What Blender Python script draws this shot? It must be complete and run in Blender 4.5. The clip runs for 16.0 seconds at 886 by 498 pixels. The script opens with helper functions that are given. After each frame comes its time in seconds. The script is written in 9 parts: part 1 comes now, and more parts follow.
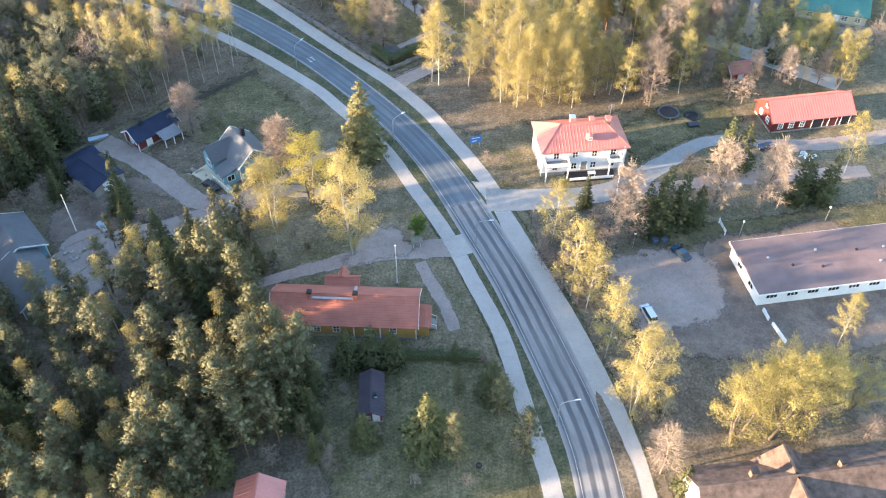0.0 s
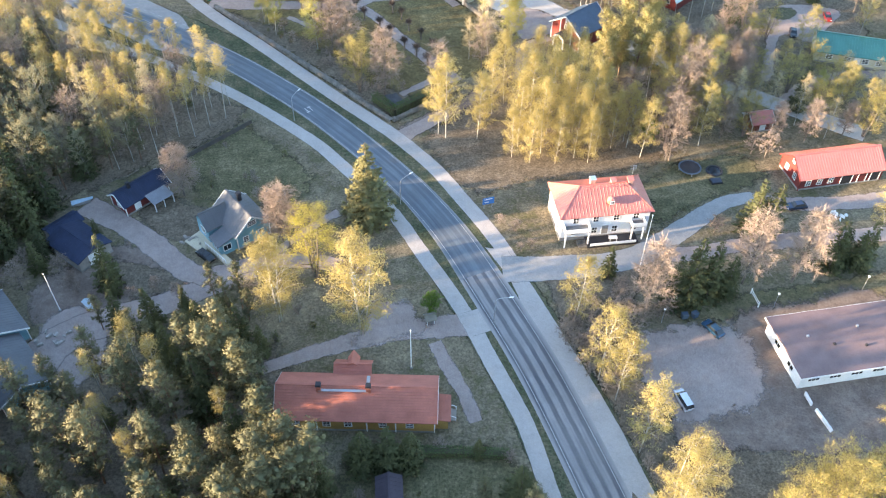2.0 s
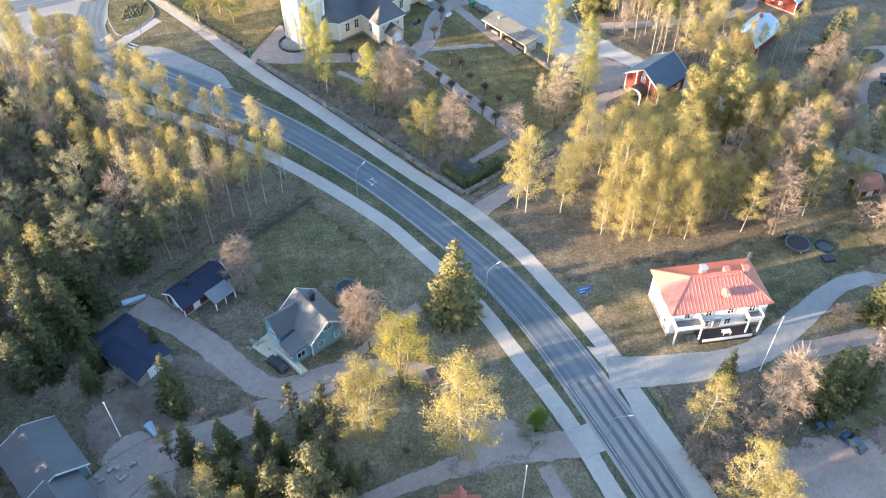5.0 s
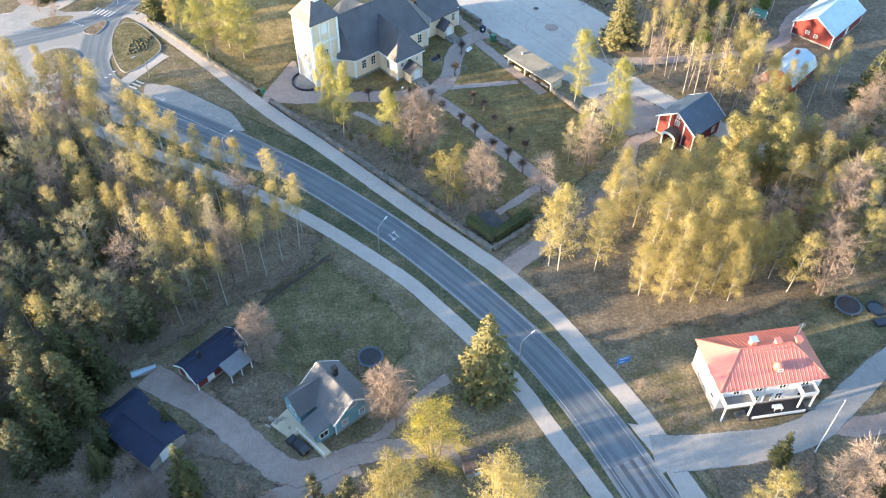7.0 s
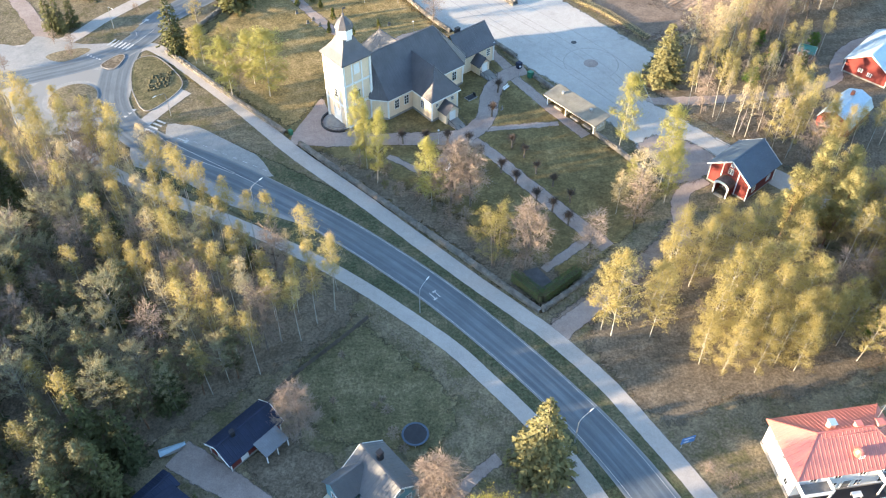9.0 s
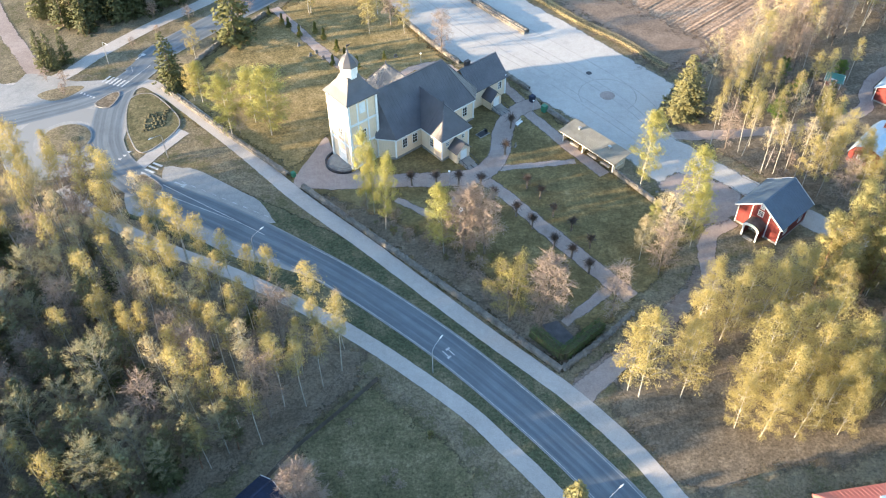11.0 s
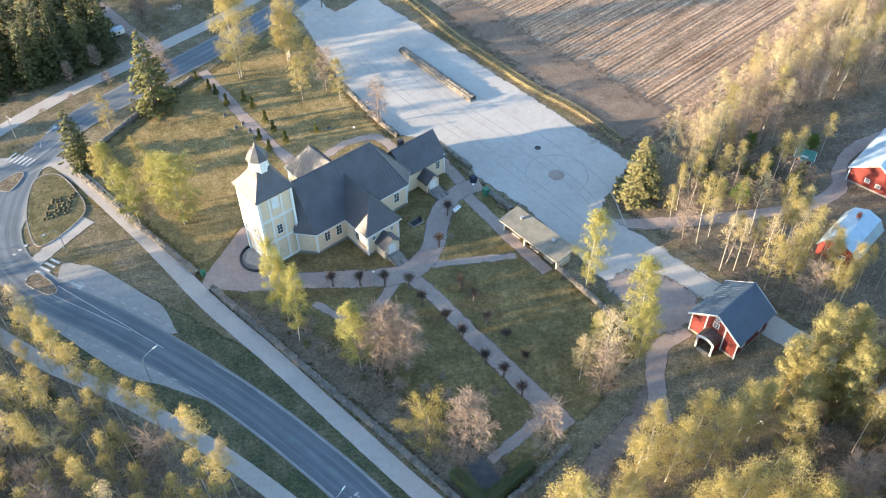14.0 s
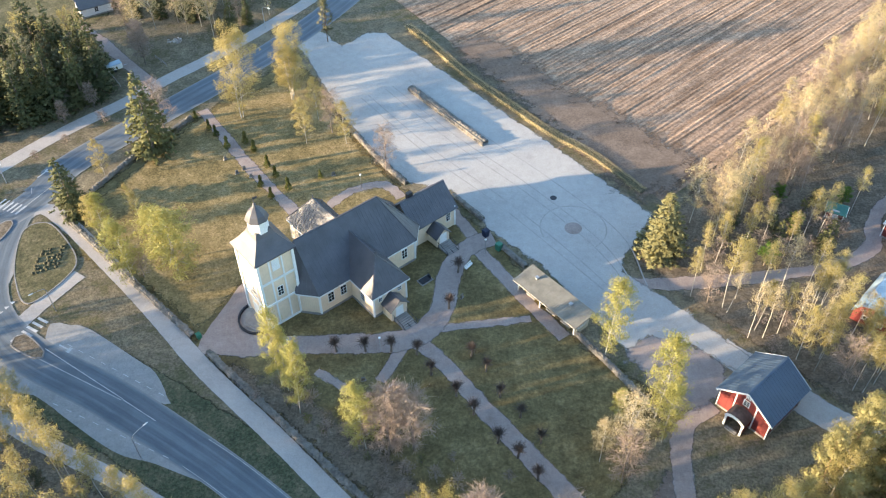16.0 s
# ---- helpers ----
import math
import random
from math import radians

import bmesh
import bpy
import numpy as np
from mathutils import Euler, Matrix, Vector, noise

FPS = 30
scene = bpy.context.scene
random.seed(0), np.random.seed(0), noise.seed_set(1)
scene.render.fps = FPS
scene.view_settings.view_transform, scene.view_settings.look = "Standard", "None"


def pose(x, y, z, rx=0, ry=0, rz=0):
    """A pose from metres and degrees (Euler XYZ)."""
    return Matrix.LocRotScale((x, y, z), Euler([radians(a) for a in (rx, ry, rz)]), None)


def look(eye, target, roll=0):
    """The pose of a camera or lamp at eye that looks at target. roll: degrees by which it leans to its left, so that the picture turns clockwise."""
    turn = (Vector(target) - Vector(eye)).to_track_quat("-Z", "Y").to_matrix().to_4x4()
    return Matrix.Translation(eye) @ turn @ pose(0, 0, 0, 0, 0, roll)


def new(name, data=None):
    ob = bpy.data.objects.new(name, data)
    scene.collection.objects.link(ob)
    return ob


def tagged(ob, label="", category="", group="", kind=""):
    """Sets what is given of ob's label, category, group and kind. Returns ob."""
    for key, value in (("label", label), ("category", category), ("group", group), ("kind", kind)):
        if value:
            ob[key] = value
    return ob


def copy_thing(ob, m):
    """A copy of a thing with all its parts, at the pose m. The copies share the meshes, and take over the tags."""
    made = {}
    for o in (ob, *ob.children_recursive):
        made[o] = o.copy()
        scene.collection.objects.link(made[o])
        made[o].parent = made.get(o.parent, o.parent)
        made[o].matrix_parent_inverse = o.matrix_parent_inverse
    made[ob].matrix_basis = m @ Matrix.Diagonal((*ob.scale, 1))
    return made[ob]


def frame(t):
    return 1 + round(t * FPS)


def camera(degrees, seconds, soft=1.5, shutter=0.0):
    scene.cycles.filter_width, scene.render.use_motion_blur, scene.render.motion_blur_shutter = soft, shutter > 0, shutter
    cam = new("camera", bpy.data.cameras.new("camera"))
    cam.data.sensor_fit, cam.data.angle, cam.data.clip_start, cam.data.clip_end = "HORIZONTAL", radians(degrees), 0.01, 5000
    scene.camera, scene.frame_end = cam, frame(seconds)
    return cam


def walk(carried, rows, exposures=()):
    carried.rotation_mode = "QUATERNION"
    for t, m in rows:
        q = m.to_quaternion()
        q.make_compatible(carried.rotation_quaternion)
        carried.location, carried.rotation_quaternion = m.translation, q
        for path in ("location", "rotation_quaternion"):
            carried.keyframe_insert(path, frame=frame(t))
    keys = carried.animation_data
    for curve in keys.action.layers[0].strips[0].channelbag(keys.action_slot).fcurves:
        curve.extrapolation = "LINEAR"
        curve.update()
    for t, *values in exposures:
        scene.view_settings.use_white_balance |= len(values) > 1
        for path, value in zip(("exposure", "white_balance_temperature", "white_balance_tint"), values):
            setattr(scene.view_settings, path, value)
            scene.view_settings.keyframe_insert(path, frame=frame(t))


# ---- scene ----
import itertools

cam = camera(54.4, 16.0, 1.15)
METRES, EYE, TILT, LEAN, TURN = 110.0, 90.0, -45.0, 0.0, 0.0
PATH = [
    (0, (-0.114, -1.218, 110.635), (-0.114, 0.183, 109.207), 0.1),
    (0.5, (-1.038, 2.83, 110.867), (-1.031, 4.231, 109.439), 0.0),
    (1, (-2.065, 6.948, 111.094), (-2.049, 8.35, 109.668), 0.1),
    (1.5, (-3.655, 11.088, 111.425), (-3.616, 12.491, 110.0), 0.8),
    (2, (-6.113, 15.496, 111.623), (-6.065, 16.9, 110.199), 1.0),
    (2.5, (-9.421, 19.864, 111.821), (-9.359, 21.265, 110.395), 1.4),
    (3, (-12.34, 23.801, 112.034), (-12.278, 25.204, 110.61), 1.2),
    (3.5, (-15.281, 27.739, 112.312), (-15.221, 29.141, 110.887), 0.8),
    (4, (-18.294, 32.23, 112.474), (-18.232, 33.628, 111.045), 0.6),
    (4.5, (-20.359, 35.96, 112.566), (-20.3, 37.355, 111.134), 0.2),
    (7, (-26.408, 54.224, 113.777), (-26.345, 55.614, 112.34), 0.2),
    (7.5, (-27.702, 57.758, 114.06), (-27.639, 59.148, 112.623), 0.3),
    (8, (-29.71, 61.57, 114.091), (-29.644, 62.959, 112.654), 0.5),
    (8.5, (-31.52, 65.071, 113.977), (-31.454, 66.461, 112.541), 0.5),
    (9, (-33.397, 68.55, 114.002), (-33.336, 69.943, 112.568), 0.4),
    (9.2, (-33.774, 69.905, 113.957), (-33.719, 71.299, 112.525), 0.1),
    (10.25, (-35.4, 76.32, 113.1), (-35.348, 77.722, 111.676), -0.2),
    (11.3, (-32.779, 82.609, 112.121), (-32.731, 84.02, 110.705), -0.7),
    (11.5, (-31.571, 84.262, 112.117), (-31.52, 85.673, 110.7), -0.6),
    (12, (-27.832, 88.829, 112.393), (-27.781, 90.239, 110.975), -0.8),
    (12.5, (-24.523, 92.941, 112.709), (-24.477, 94.351, 111.291), -1.1),
    (13, (-21.869, 97.225, 113.011), (-21.824, 98.636, 111.594), -1.1),
    (13.5, (-20.262, 101.0, 113.341), (-20.216, 102.412, 111.926), -1.0),
    (14, (-19.446, 104.921, 113.534), (-19.399, 106.335, 112.121), -0.9),
    (14.5, (-19.104, 108.317, 113.784), (-19.058, 109.733, 112.373), -0.8),
    (15, (-19.025, 111.792, 114.076), (-18.984, 113.211, 112.666), -0.9),
    (15.5, (-19.236, 115.259, 114.233), (-19.2, 116.678, 112.824), -0.9),
    (16, (-19.806, 118.556, 114.302), (-19.771, 119.977, 112.895), -0.8),
]
walk(cam, [(t, look(eye, target, roll)) for t, eye, target, roll in PATH], [(0, 3.13, 7350, 16), (4, 3.03, 7250, 15), (9, 2.85, 7050, 12), (12, 2.77, 6950, 11), (16, 2.56, 7000, 11)])

# ---- light ----
SUN_AZ = math.atan2(-0.24, -0.97)      # the low evening sun stands in the west-south-west
SUN_EL = radians(9.2)
sun_way = Vector((math.cos(SUN_EL) * math.cos(SUN_AZ), math.cos(SUN_EL) * math.sin(SUN_AZ), math.sin(SUN_EL)))
world = bpy.data.worlds.new("evening_sky")
scene.world = world
world.use_nodes = True
wn = world.node_tree
sky = wn.nodes.new("ShaderNodeTexSky")
sky.sky_type, sky.sun_disc = "NISHITA", False
sky.sun_elevation, sky.sun_rotation = SUN_EL, math.atan2(sun_way.x, sun_way.y)
sky.air_density, sky.dust_density, sky.ozone_density = 1.0, 0.4, 2.5
wn.links.new(sky.outputs[0], wn.nodes["Background"].inputs[0])
wn.nodes["Background"].inputs[1].default_value = 0.15
sun = new("sun", bpy.data.lights.new("sun", "SUN"))
sun.data.energy, sun.data.angle, sun.data.color = 3.9, radians(0.6), (1.0, 0.81, 0.57)
sun.matrix_basis = look(sun_way * 300, (0, 0, 0))


# ---- materials ----
def shader(name, rough=0.8, metal=0.0, spec=0.3):
    m = bpy.data.materials.new(name)
    m.use_nodes = True
    nt = m.node_tree
    b = nt.nodes["Principled BSDF"]
    b.inputs["Roughness"].default_value = rough
    b.inputs["Metallic"].default_value = metal
    b.inputs["Specular IOR Level"].default_value = spec
    return m, nt, b


def ramp(nt, fac, stops):
    r = nt.nodes.new("ShaderNodeValToRGB")
    e = r.color_ramp.elements
    while len(e) < len(stops):
        e.new(0.5)
    for k, (p, c) in zip(e, stops):
        k.position, k.color = p, (*c, 1)
    nt.links.new(fac, r.inputs[0])
    return r.outputs[0]


def place(nt):
    return nt.nodes.new("ShaderNodeNewGeometry").outputs["Position"]


def noise_of(nt, vec, scale, detail=4.0, rough=0.6):
    n = nt.nodes.new("ShaderNodeTexNoise")
    n.inputs["Scale"].default_value, n.inputs["Detail"].default_value, n.inputs["Roughness"].default_value = scale, detail, rough
    nt.links.new(vec, n.inputs["Vector"])
    return n.outputs["Fac"]


def mixed(nt, fac, a, b, blend="MIX"):
    x = nt.nodes.new("ShaderNodeMix")
    x.data_type, x.blend_type = "RGBA", blend
    for sock, v in ((x.inputs[0], fac), (x.inputs[6], a), (x.inputs[7], b)):
        if isinstance(v, (int, float)):
            sock.default_value = v
        elif isinstance(v, tuple):
            sock.default_value = (*v, 1)
        else:
            nt.links.new(v, sock)
    return x.outputs[2]


def math_of(nt, op, a, b=None):
    x = nt.nodes.new("ShaderNodeMath")
    x.operation = op
    for sock, v in zip(x.inputs, (a, b)):
        if v is None:
            continue
        if isinstance(v, (int, float)):
            sock.default_value = v
        else:
            nt.links.new(v, sock)
    return x.outputs[0]


def bump(nt, b, height, strength=0.4, distance=0.05):
    n = nt.nodes.new("ShaderNodeBump")
    n.inputs["Strength"].default_value, n.inputs["Distance"].default_value = strength, distance
    nt.links.new(height, n.inputs["Height"])
    nt.links.new(n.outputs[0], b.inputs["Normal"])


def plain(name, colour, rough=0.8, metal=0.0, vary=0.25, coarse=0.35, fine=6.0, relief=0.2, spec=0.3):
    """A surface of one colour with stains at a coarse scale and grain at a fine one."""
    m, nt, b = shader(name, rough, metal, spec)
    p = place(nt)
    c = Vector(colour)
    n1 = ramp(nt, noise_of(nt, p, coarse), [(0.3, tuple(c * (1 - vary))), (0.7, tuple(min(1, v) for v in c * (1 + vary)))])
    n2 = ramp(nt, noise_of(nt, p, fine), [(0.25, (0.72, 0.72, 0.72)), (0.75, (1.0, 1.0, 1.0))])
    nt.links.new(mixed(nt, 0.7, n1, n2, "MULTIPLY"), b.inputs["Base Color"])
    if relief:
        bump(nt, b, noise_of(nt, p, fine), relief)
    return m


def mottled(name, stops, coarse=0.12, fine=1.5, rough=0.95, relief=0.6, depth=0.1, speck=0.8):
    """Ground cover: several tones blended at two scales, with rough relief."""
    m, nt, b = shader(name, rough, 0, 0.1)
    p = place(nt)
    a = noise_of(nt, p, coarse, 6, 0.68)
    f = noise_of(nt, p, fine, 4, 0.7)
    mid = noise_of(nt, p, (coarse * fine) ** 0.5 * 1.3, 5, 0.7)
    k = math_of(nt, "ADD", math_of(nt, "ADD", math_of(nt, "MULTIPLY", a, 0.75), math_of(nt, "MULTIPLY", mid, 0.55)), math_of(nt, "MULTIPLY", f, 0.4))
    k = math_of(nt, "SUBTRACT", k, 0.35)
    col = ramp(nt, k, stops)
    spots = ramp(nt, noise_of(nt, p, fine * 1.6, 4, 0.75), [(0.36, (0.42, 0.42, 0.42)), (0.62, (1.18, 1.18, 1.18))])
    nt.links.new(mixed(nt, speck, col, spots, "MULTIPLY"), b.inputs["Base Color"])
    bump(nt, b, f, relief, depth)
    # the cover thins out in tufts where the attribute "fray" rises towards the piece's rim
    rim_of = nt.nodes.new("ShaderNodeAttribute")
    rim_of.attribute_name = "fray"
    ease = math_of(nt, "MULTIPLY", rim_of.outputs["Fac"], 5.0)
    ease.node.use_clamp = True
    ragged = math_of(nt, "MULTIPLY", math_of(nt, "MULTIPLY", math_of(nt, "SUBTRACT", noise_of(nt, p, 0.4, 7, 0.72), 0.5), 1.9), ease)
    gone = ramp(nt, math_of(nt, "ADD", rim_of.outputs["Fac"], ragged), [(0.32, (0, 0, 0)), (0.68, (1, 1, 1))])
    clear = nt.nodes.new("ShaderNodeBsdfTransparent")
    x = nt.nodes.new("ShaderNodeMixShader")
    nt.links.new(gone, x.inputs[0])
    nt.links.new(b.outputs[0], x.inputs[1])
    nt.links.new(clear.outputs[0], x.inputs[2])
    nt.links.new(x.outputs[0], nt.nodes["Material Output"].inputs[0])
    return m


def leafy(name, dark, light, through_light=0.35, rough=0.6):
    """Leaves and needles: tone varies from tree to tree and from clump to clump; light shines through."""
    m, nt, b = shader(name, rough, 0, 0.2)
    info = nt.nodes.new("ShaderNodeObjectInfo").outputs["Random"]
    isl = nt.nodes.new("ShaderNodeNewGeometry").outputs["Random Per Island"]
    clump = noise_of(nt, place(nt), 0.9, 3, 0.6)
    k = math_of(nt, "ADD", math_of(nt, "ADD", math_of(nt, "MULTIPLY", info, 0.55), math_of(nt, "MULTIPLY", isl, 0.15)), math_of(nt, "MULTIPLY", clump, 0.3))
    col = ramp(nt, k, [(0.1, dark), (0.9, light)])
    nt.links.new(col, b.inputs["Base Color"])
    t = nt.nodes.new("ShaderNodeBsdfTranslucent")
    nt.links.new(col, t.inputs[0])
    x = nt.nodes.new("ShaderNodeMixShader")
    x.inputs[0].default_value = through_light
    nt.links.new(b.outputs[0], x.inputs[1])
    nt.links.new(t.outputs[0], x.inputs[2])
    nt.links.new(x.outputs[0], nt.nodes["Material Output"].inputs[0])
    return m


def striped(name, colour, along, period, line, rough=0.55, metal=0.0, vary=0.18, strength=0.5, dark=0.75):
    """Roofing and boarding: seams or laps across the way `along`, with weathering."""
    m, nt, b = shader(name, rough, metal, 0.35)
    p = place(nt)
    d = nt.nodes.new("ShaderNodeVectorMath")
    d.operation = "DOT_PRODUCT"
    nt.links.new(p, d.inputs[0])
    d.inputs[1].default_value = along
    fr = math_of(nt, "FRACT", math_of(nt, "DIVIDE", d.outputs["Value"], period))
    edge = ramp(nt, fr, [(0.0, (dark, dark, dark)), (line, (1, 1, 1)), (1 - line, (1, 1, 1)), (1.0, (dark * 0.9, dark * 0.9, dark * 0.9))])
    c = Vector(colour)
    wear = ramp(nt, noise_of(nt, p, 0.5, 5), [(0.3, tuple(c * (1 - vary))), (0.72, tuple(min(1, v) for v in c * (1 + vary)))])
    fine = ramp(nt, noise_of(nt, p, 7.0), [(0.3, (0.82, 0.82, 0.82)), (0.7, (1, 1, 1))])
    nt.links.new(mixed(nt, 1.0, mixed(nt, 0.8, wear, fine, "MULTIPLY"), edge, "MULTIPLY"), b.inputs["Base Color"])
    bump(nt, b, edge, strength, 0.04)
    return m


def road_surface(name, base, bands, tone, dust):
    """Asphalt with worn wheel tracks and dusty margins; bands are shares of the width that lie darker."""
    m, nt, b = shader(name, 0.85, 0, 0.25)
    uv = nt.nodes.new("ShaderNodeUVMap")
    uv.uv_map = "UVMap"
    sep = nt.nodes.new("ShaderNodeSeparateXYZ")
    nt.links.new(uv.outputs[0], sep.inputs[0])
    p = place(nt)
    wob = math_of(nt, "MULTIPLY", math_of(nt, "SUBTRACT", noise_of(nt, p, 0.25, 3), 0.5), 0.05)
    u = math_of(nt, "ADD", sep.outputs[0], wob)
    stops = [(0.0, (1, 1, 1))]
    for mid, half in bands:
        stops += [(mid - half, (1, 1, 1)), (mid - half * 0.5, tone), (mid + half * 0.5, tone), (mid + half, (1, 1, 1))]
    track = ramp(nt, u, stops)
    c = Vector(base)
    coarse = ramp(nt, noise_of(nt, p, 0.18, 5), [(0.3, tuple(c * 0.84)), (0.7, tuple(c * 1.12))])
    grain = ramp(nt, noise_of(nt, p, 5.0, 3), [(0.3, (0.86, 0.86, 0.86)), (0.7, (1, 1, 1))])
    # streaks drawn out along the lanes
    lane = nt.nodes.new("ShaderNodeCombineXYZ")
    nt.links.new(math_of(nt, "MULTIPLY", sep.outputs[0], 9.0), lane.inputs[0])
    nt.links.new(math_of(nt, "MULTIPLY", sep.outputs[1], 0.06), lane.inputs[1])
    streaks = ramp(nt, noise_of(nt, lane.outputs[0], 1.6, 4, 0.65), [(0.32, (0.80, 0.81, 0.83)), (0.66, (1.14, 1.13, 1.1))])
    patchy = math_of(nt, "MULTIPLY", noise_of(nt, p, 0.09, 3), 1.7)
    patchy.node.use_clamp = True
    col = mixed(nt, patchy, mixed(nt, 0.8, coarse, grain, "MULTIPLY"), track, "MULTIPLY")
    col = mixed(nt, 0.8, col, streaks, "MULTIPLY")
    away = math_of(nt, "ABSOLUTE", math_of(nt, "SUBTRACT", sep.outputs[0], 0.5))
    away = math_of(nt, "ADD", away, math_of(nt, "MULTIPLY", math_of(nt, "SUBTRACT", noise_of(nt, p, 0.5, 4), 0.5), 0.06))
    rim_ = ramp(nt, away, [(0.44, (0, 0, 0)), (0.495, (0.85, 0.85, 0.85))])
    nt.links.new(mixed(nt, rim_, col, dust), b.inputs["Base Color"])
    bump(nt, b, noise_of(nt, p, 18.0, 2), 0.15, 0.02)
    return m


M = {}
M["ground"] = mottled("dry_grass", [(0.28, (0.085, 0.082, 0.042)), (0.40, (0.12, 0.108, 0.058)), (0.5, (0.165, 0.135, 0.092)), (0.60, (0.22, 0.18, 0.115)), (0.72, (0.31, 0.255, 0.165))])
M["lawn"] = mottled("lawn", [(0.33, (0.075, 0.07, 0.04)), (0.46, (0.115, 0.105, 0.055)), (0.57, (0.165, 0.14, 0.08)), (0.7, (0.23, 0.19, 0.115))], 0.13, 1.4)
M["dry_lawn"] = mottled("dry_yellow_lawn", [(0.3, (0.118, 0.092, 0.04)), (0.43, (0.18, 0.138, 0.062)), (0.57, (0.27, 0.2, 0.096)), (0.7, (0.37, 0.27, 0.145))], 0.16, 1.4)
M["verge"] = mottled("roadside_grass", [(0.3, (0.048, 0.058, 0.034)), (0.44, (0.075, 0.084, 0.047)), (0.58, (0.125, 0.115, 0.07)), (0.7, (0.20, 0.17, 0.11))], 0.15, 1.4)
M["yard"] = mottled("moss_lawn", [(0.3, (0.085, 0.064, 0.032)), (0.45, (0.125, 0.098, 0.045)), (0.57, (0.175, 0.137, 0.064)), (0.7, (0.25, 0.192, 0.10))], 0.14, 1.1, 0.95, 0.4, 0.08, 0.6)
M["litter"] = mottled("leaf_litter", [(0.32, (0.095, 0.076, 0.054)), (0.5, (0.155, 0.124, 0.09)), (0.7, (0.235, 0.188, 0.137))], 0.2, 1.4)
M["gravel"] = mottled("pink_gravel", [(0.3, (0.225, 0.175, 0.155)), (0.5, (0.285, 0.23, 0.205)), (0.7, (0.34, 0.28, 0.25))], 0.13, 3.5, 0.92, 0.25, 0.03, 0.3)
M["earth"] = mottled("bare_earth", [(0.3, (0.115, 0.086, 0.07)), (0.5, (0.175, 0.135, 0.112)), (0.7, (0.255, 0.205, 0.17))], 0.16, 2.2, 0.94, 0.3, 0.04, 0.35)
M["sand"] = mottled("pale_gravel", [(0.3, (0.31, 0.29, 0.27)), (0.5, (0.37, 0.35, 0.325)), (0.7, (0.42, 0.395, 0.365))], 0.08, 3.5, 0.92, 0.2, 0.03, 0.22)
M["track"] = mottled("wheel_marks", [(0.3, (0.27, 0.25, 0.23)), (0.5, (0.32, 0.30, 0.28)), (0.7, (0.37, 0.345, 0.32))], 0.3, 2.0, 0.92, 0.2, 0.03, 0.3)
M["dusty"] = mottled("dusty_asphalt", [(0.3, (0.215, 0.215, 0.21)), (0.5, (0.27, 0.265, 0.255)), (0.7, (0.33, 0.315, 0.30))], 0.10, 3.0, 0.9, 0.15, 0.02, 0.22)
M["path"] = mottled("worn_asphalt_path", [(0.3, (0.31, 0.285, 0.26)), (0.5, (0.365, 0.335, 0.31)), (0.7, (0.41, 0.375, 0.345))], 0.15, 4.0, 0.9, 0.15, 0.02, 0.22)
M["road"] = road_surface("road_asphalt", (0.142, 0.165, 0.185), [(0.17, 0.10), (0.36, 0.08), (0.64, 0.08), (0.83, 0.10)], (0.74, 0.76, 0.79), (0.23, 0.225, 0.215))
M["road_worn"] = road_surface("rutted_asphalt", (0.25, 0.24, 0.235), [(0.13, 0.07), (0.37, 0.07), (0.60, 0.065), (0.84, 0.085)], (0.38, 0.40, 0.44), (0.29, 0.275, 0.26))
M["faded_line"] = plain("faded_road_paint", (0.38, 0.38, 0.37), 0.7, 0, 0.3, 0.6, 8)
M["line"] = plain("road_paint", (0.46, 0.46, 0.45), 0.7, 0, 0.2, 1.2, 8)
M["field"] = mottled("ploughed_soil", [(0.3, (0.225, 0.152, 0.106)), (0.5, (0.33, 0.226, 0.158)), (0.7, (0.42, 0.292, 0.206))], 0.06, 0.9, 0.95, 0.9, 0.15)
fnt = M["field"].node_tree
turned = fnt.nodes.new("ShaderNodeMapping")
turned.vector_type = "TEXTURE"
turned.inputs["Rotation"].default_value = (0, 0, math.atan2(0.635, 0.773))
turned.inputs["Scale"].default_value = (22.0, 0.8, 1.0)
fnt.links.new(place(fnt), turned.inputs["Vector"])
streak = ramp(fnt, noise_of(fnt, turned.outputs[0], 0.55, 5, 0.7), [(0.36, (0.50, 0.47, 0.45)), (0.5, (0.95, 0.95, 0.95)), (0.62, (1.35, 1.3, 1.25))])
soil = fnt.nodes["Principled BSDF"].inputs["Base Color"]
fnt.links.new(mixed(fnt, 0.9, soil.links[0].from_socket, streak, "MULTIPLY"), soil)
M["stone"] = plain("field_stone", (0.17, 0.155, 0.135), 0.9, 0, 0.4, 0.9, 4, 0.5)
M["plot"] = plain("dark_plot_gravel", (0.085, 0.085, 0.09), 0.9, 0, 0.3, 0.9, 5, 0.3)
M["kerb"] = plain("kerb_granite", (0.25, 0.235, 0.22), 0.85, 0, 0.2, 1, 7)
M["birch_leaf"] = leafy("birch_leaves", (0.255, 0.216, 0.085), (0.42, 0.35, 0.15), 0.5)
M["young_leaf"] = leafy("young_leaves", (0.225, 0.218, 0.066), (0.35, 0.325, 0.11), 0.42)
M["maple_leaf"] = leafy("maple_blossom_leaves", (0.32, 0.278, 0.062), (0.41, 0.35, 0.085), 0.42)
M["willow_leaf"] = leafy("willow_leaves", (0.27, 0.228, 0.075), (0.41, 0.34, 0.125), 0.38)
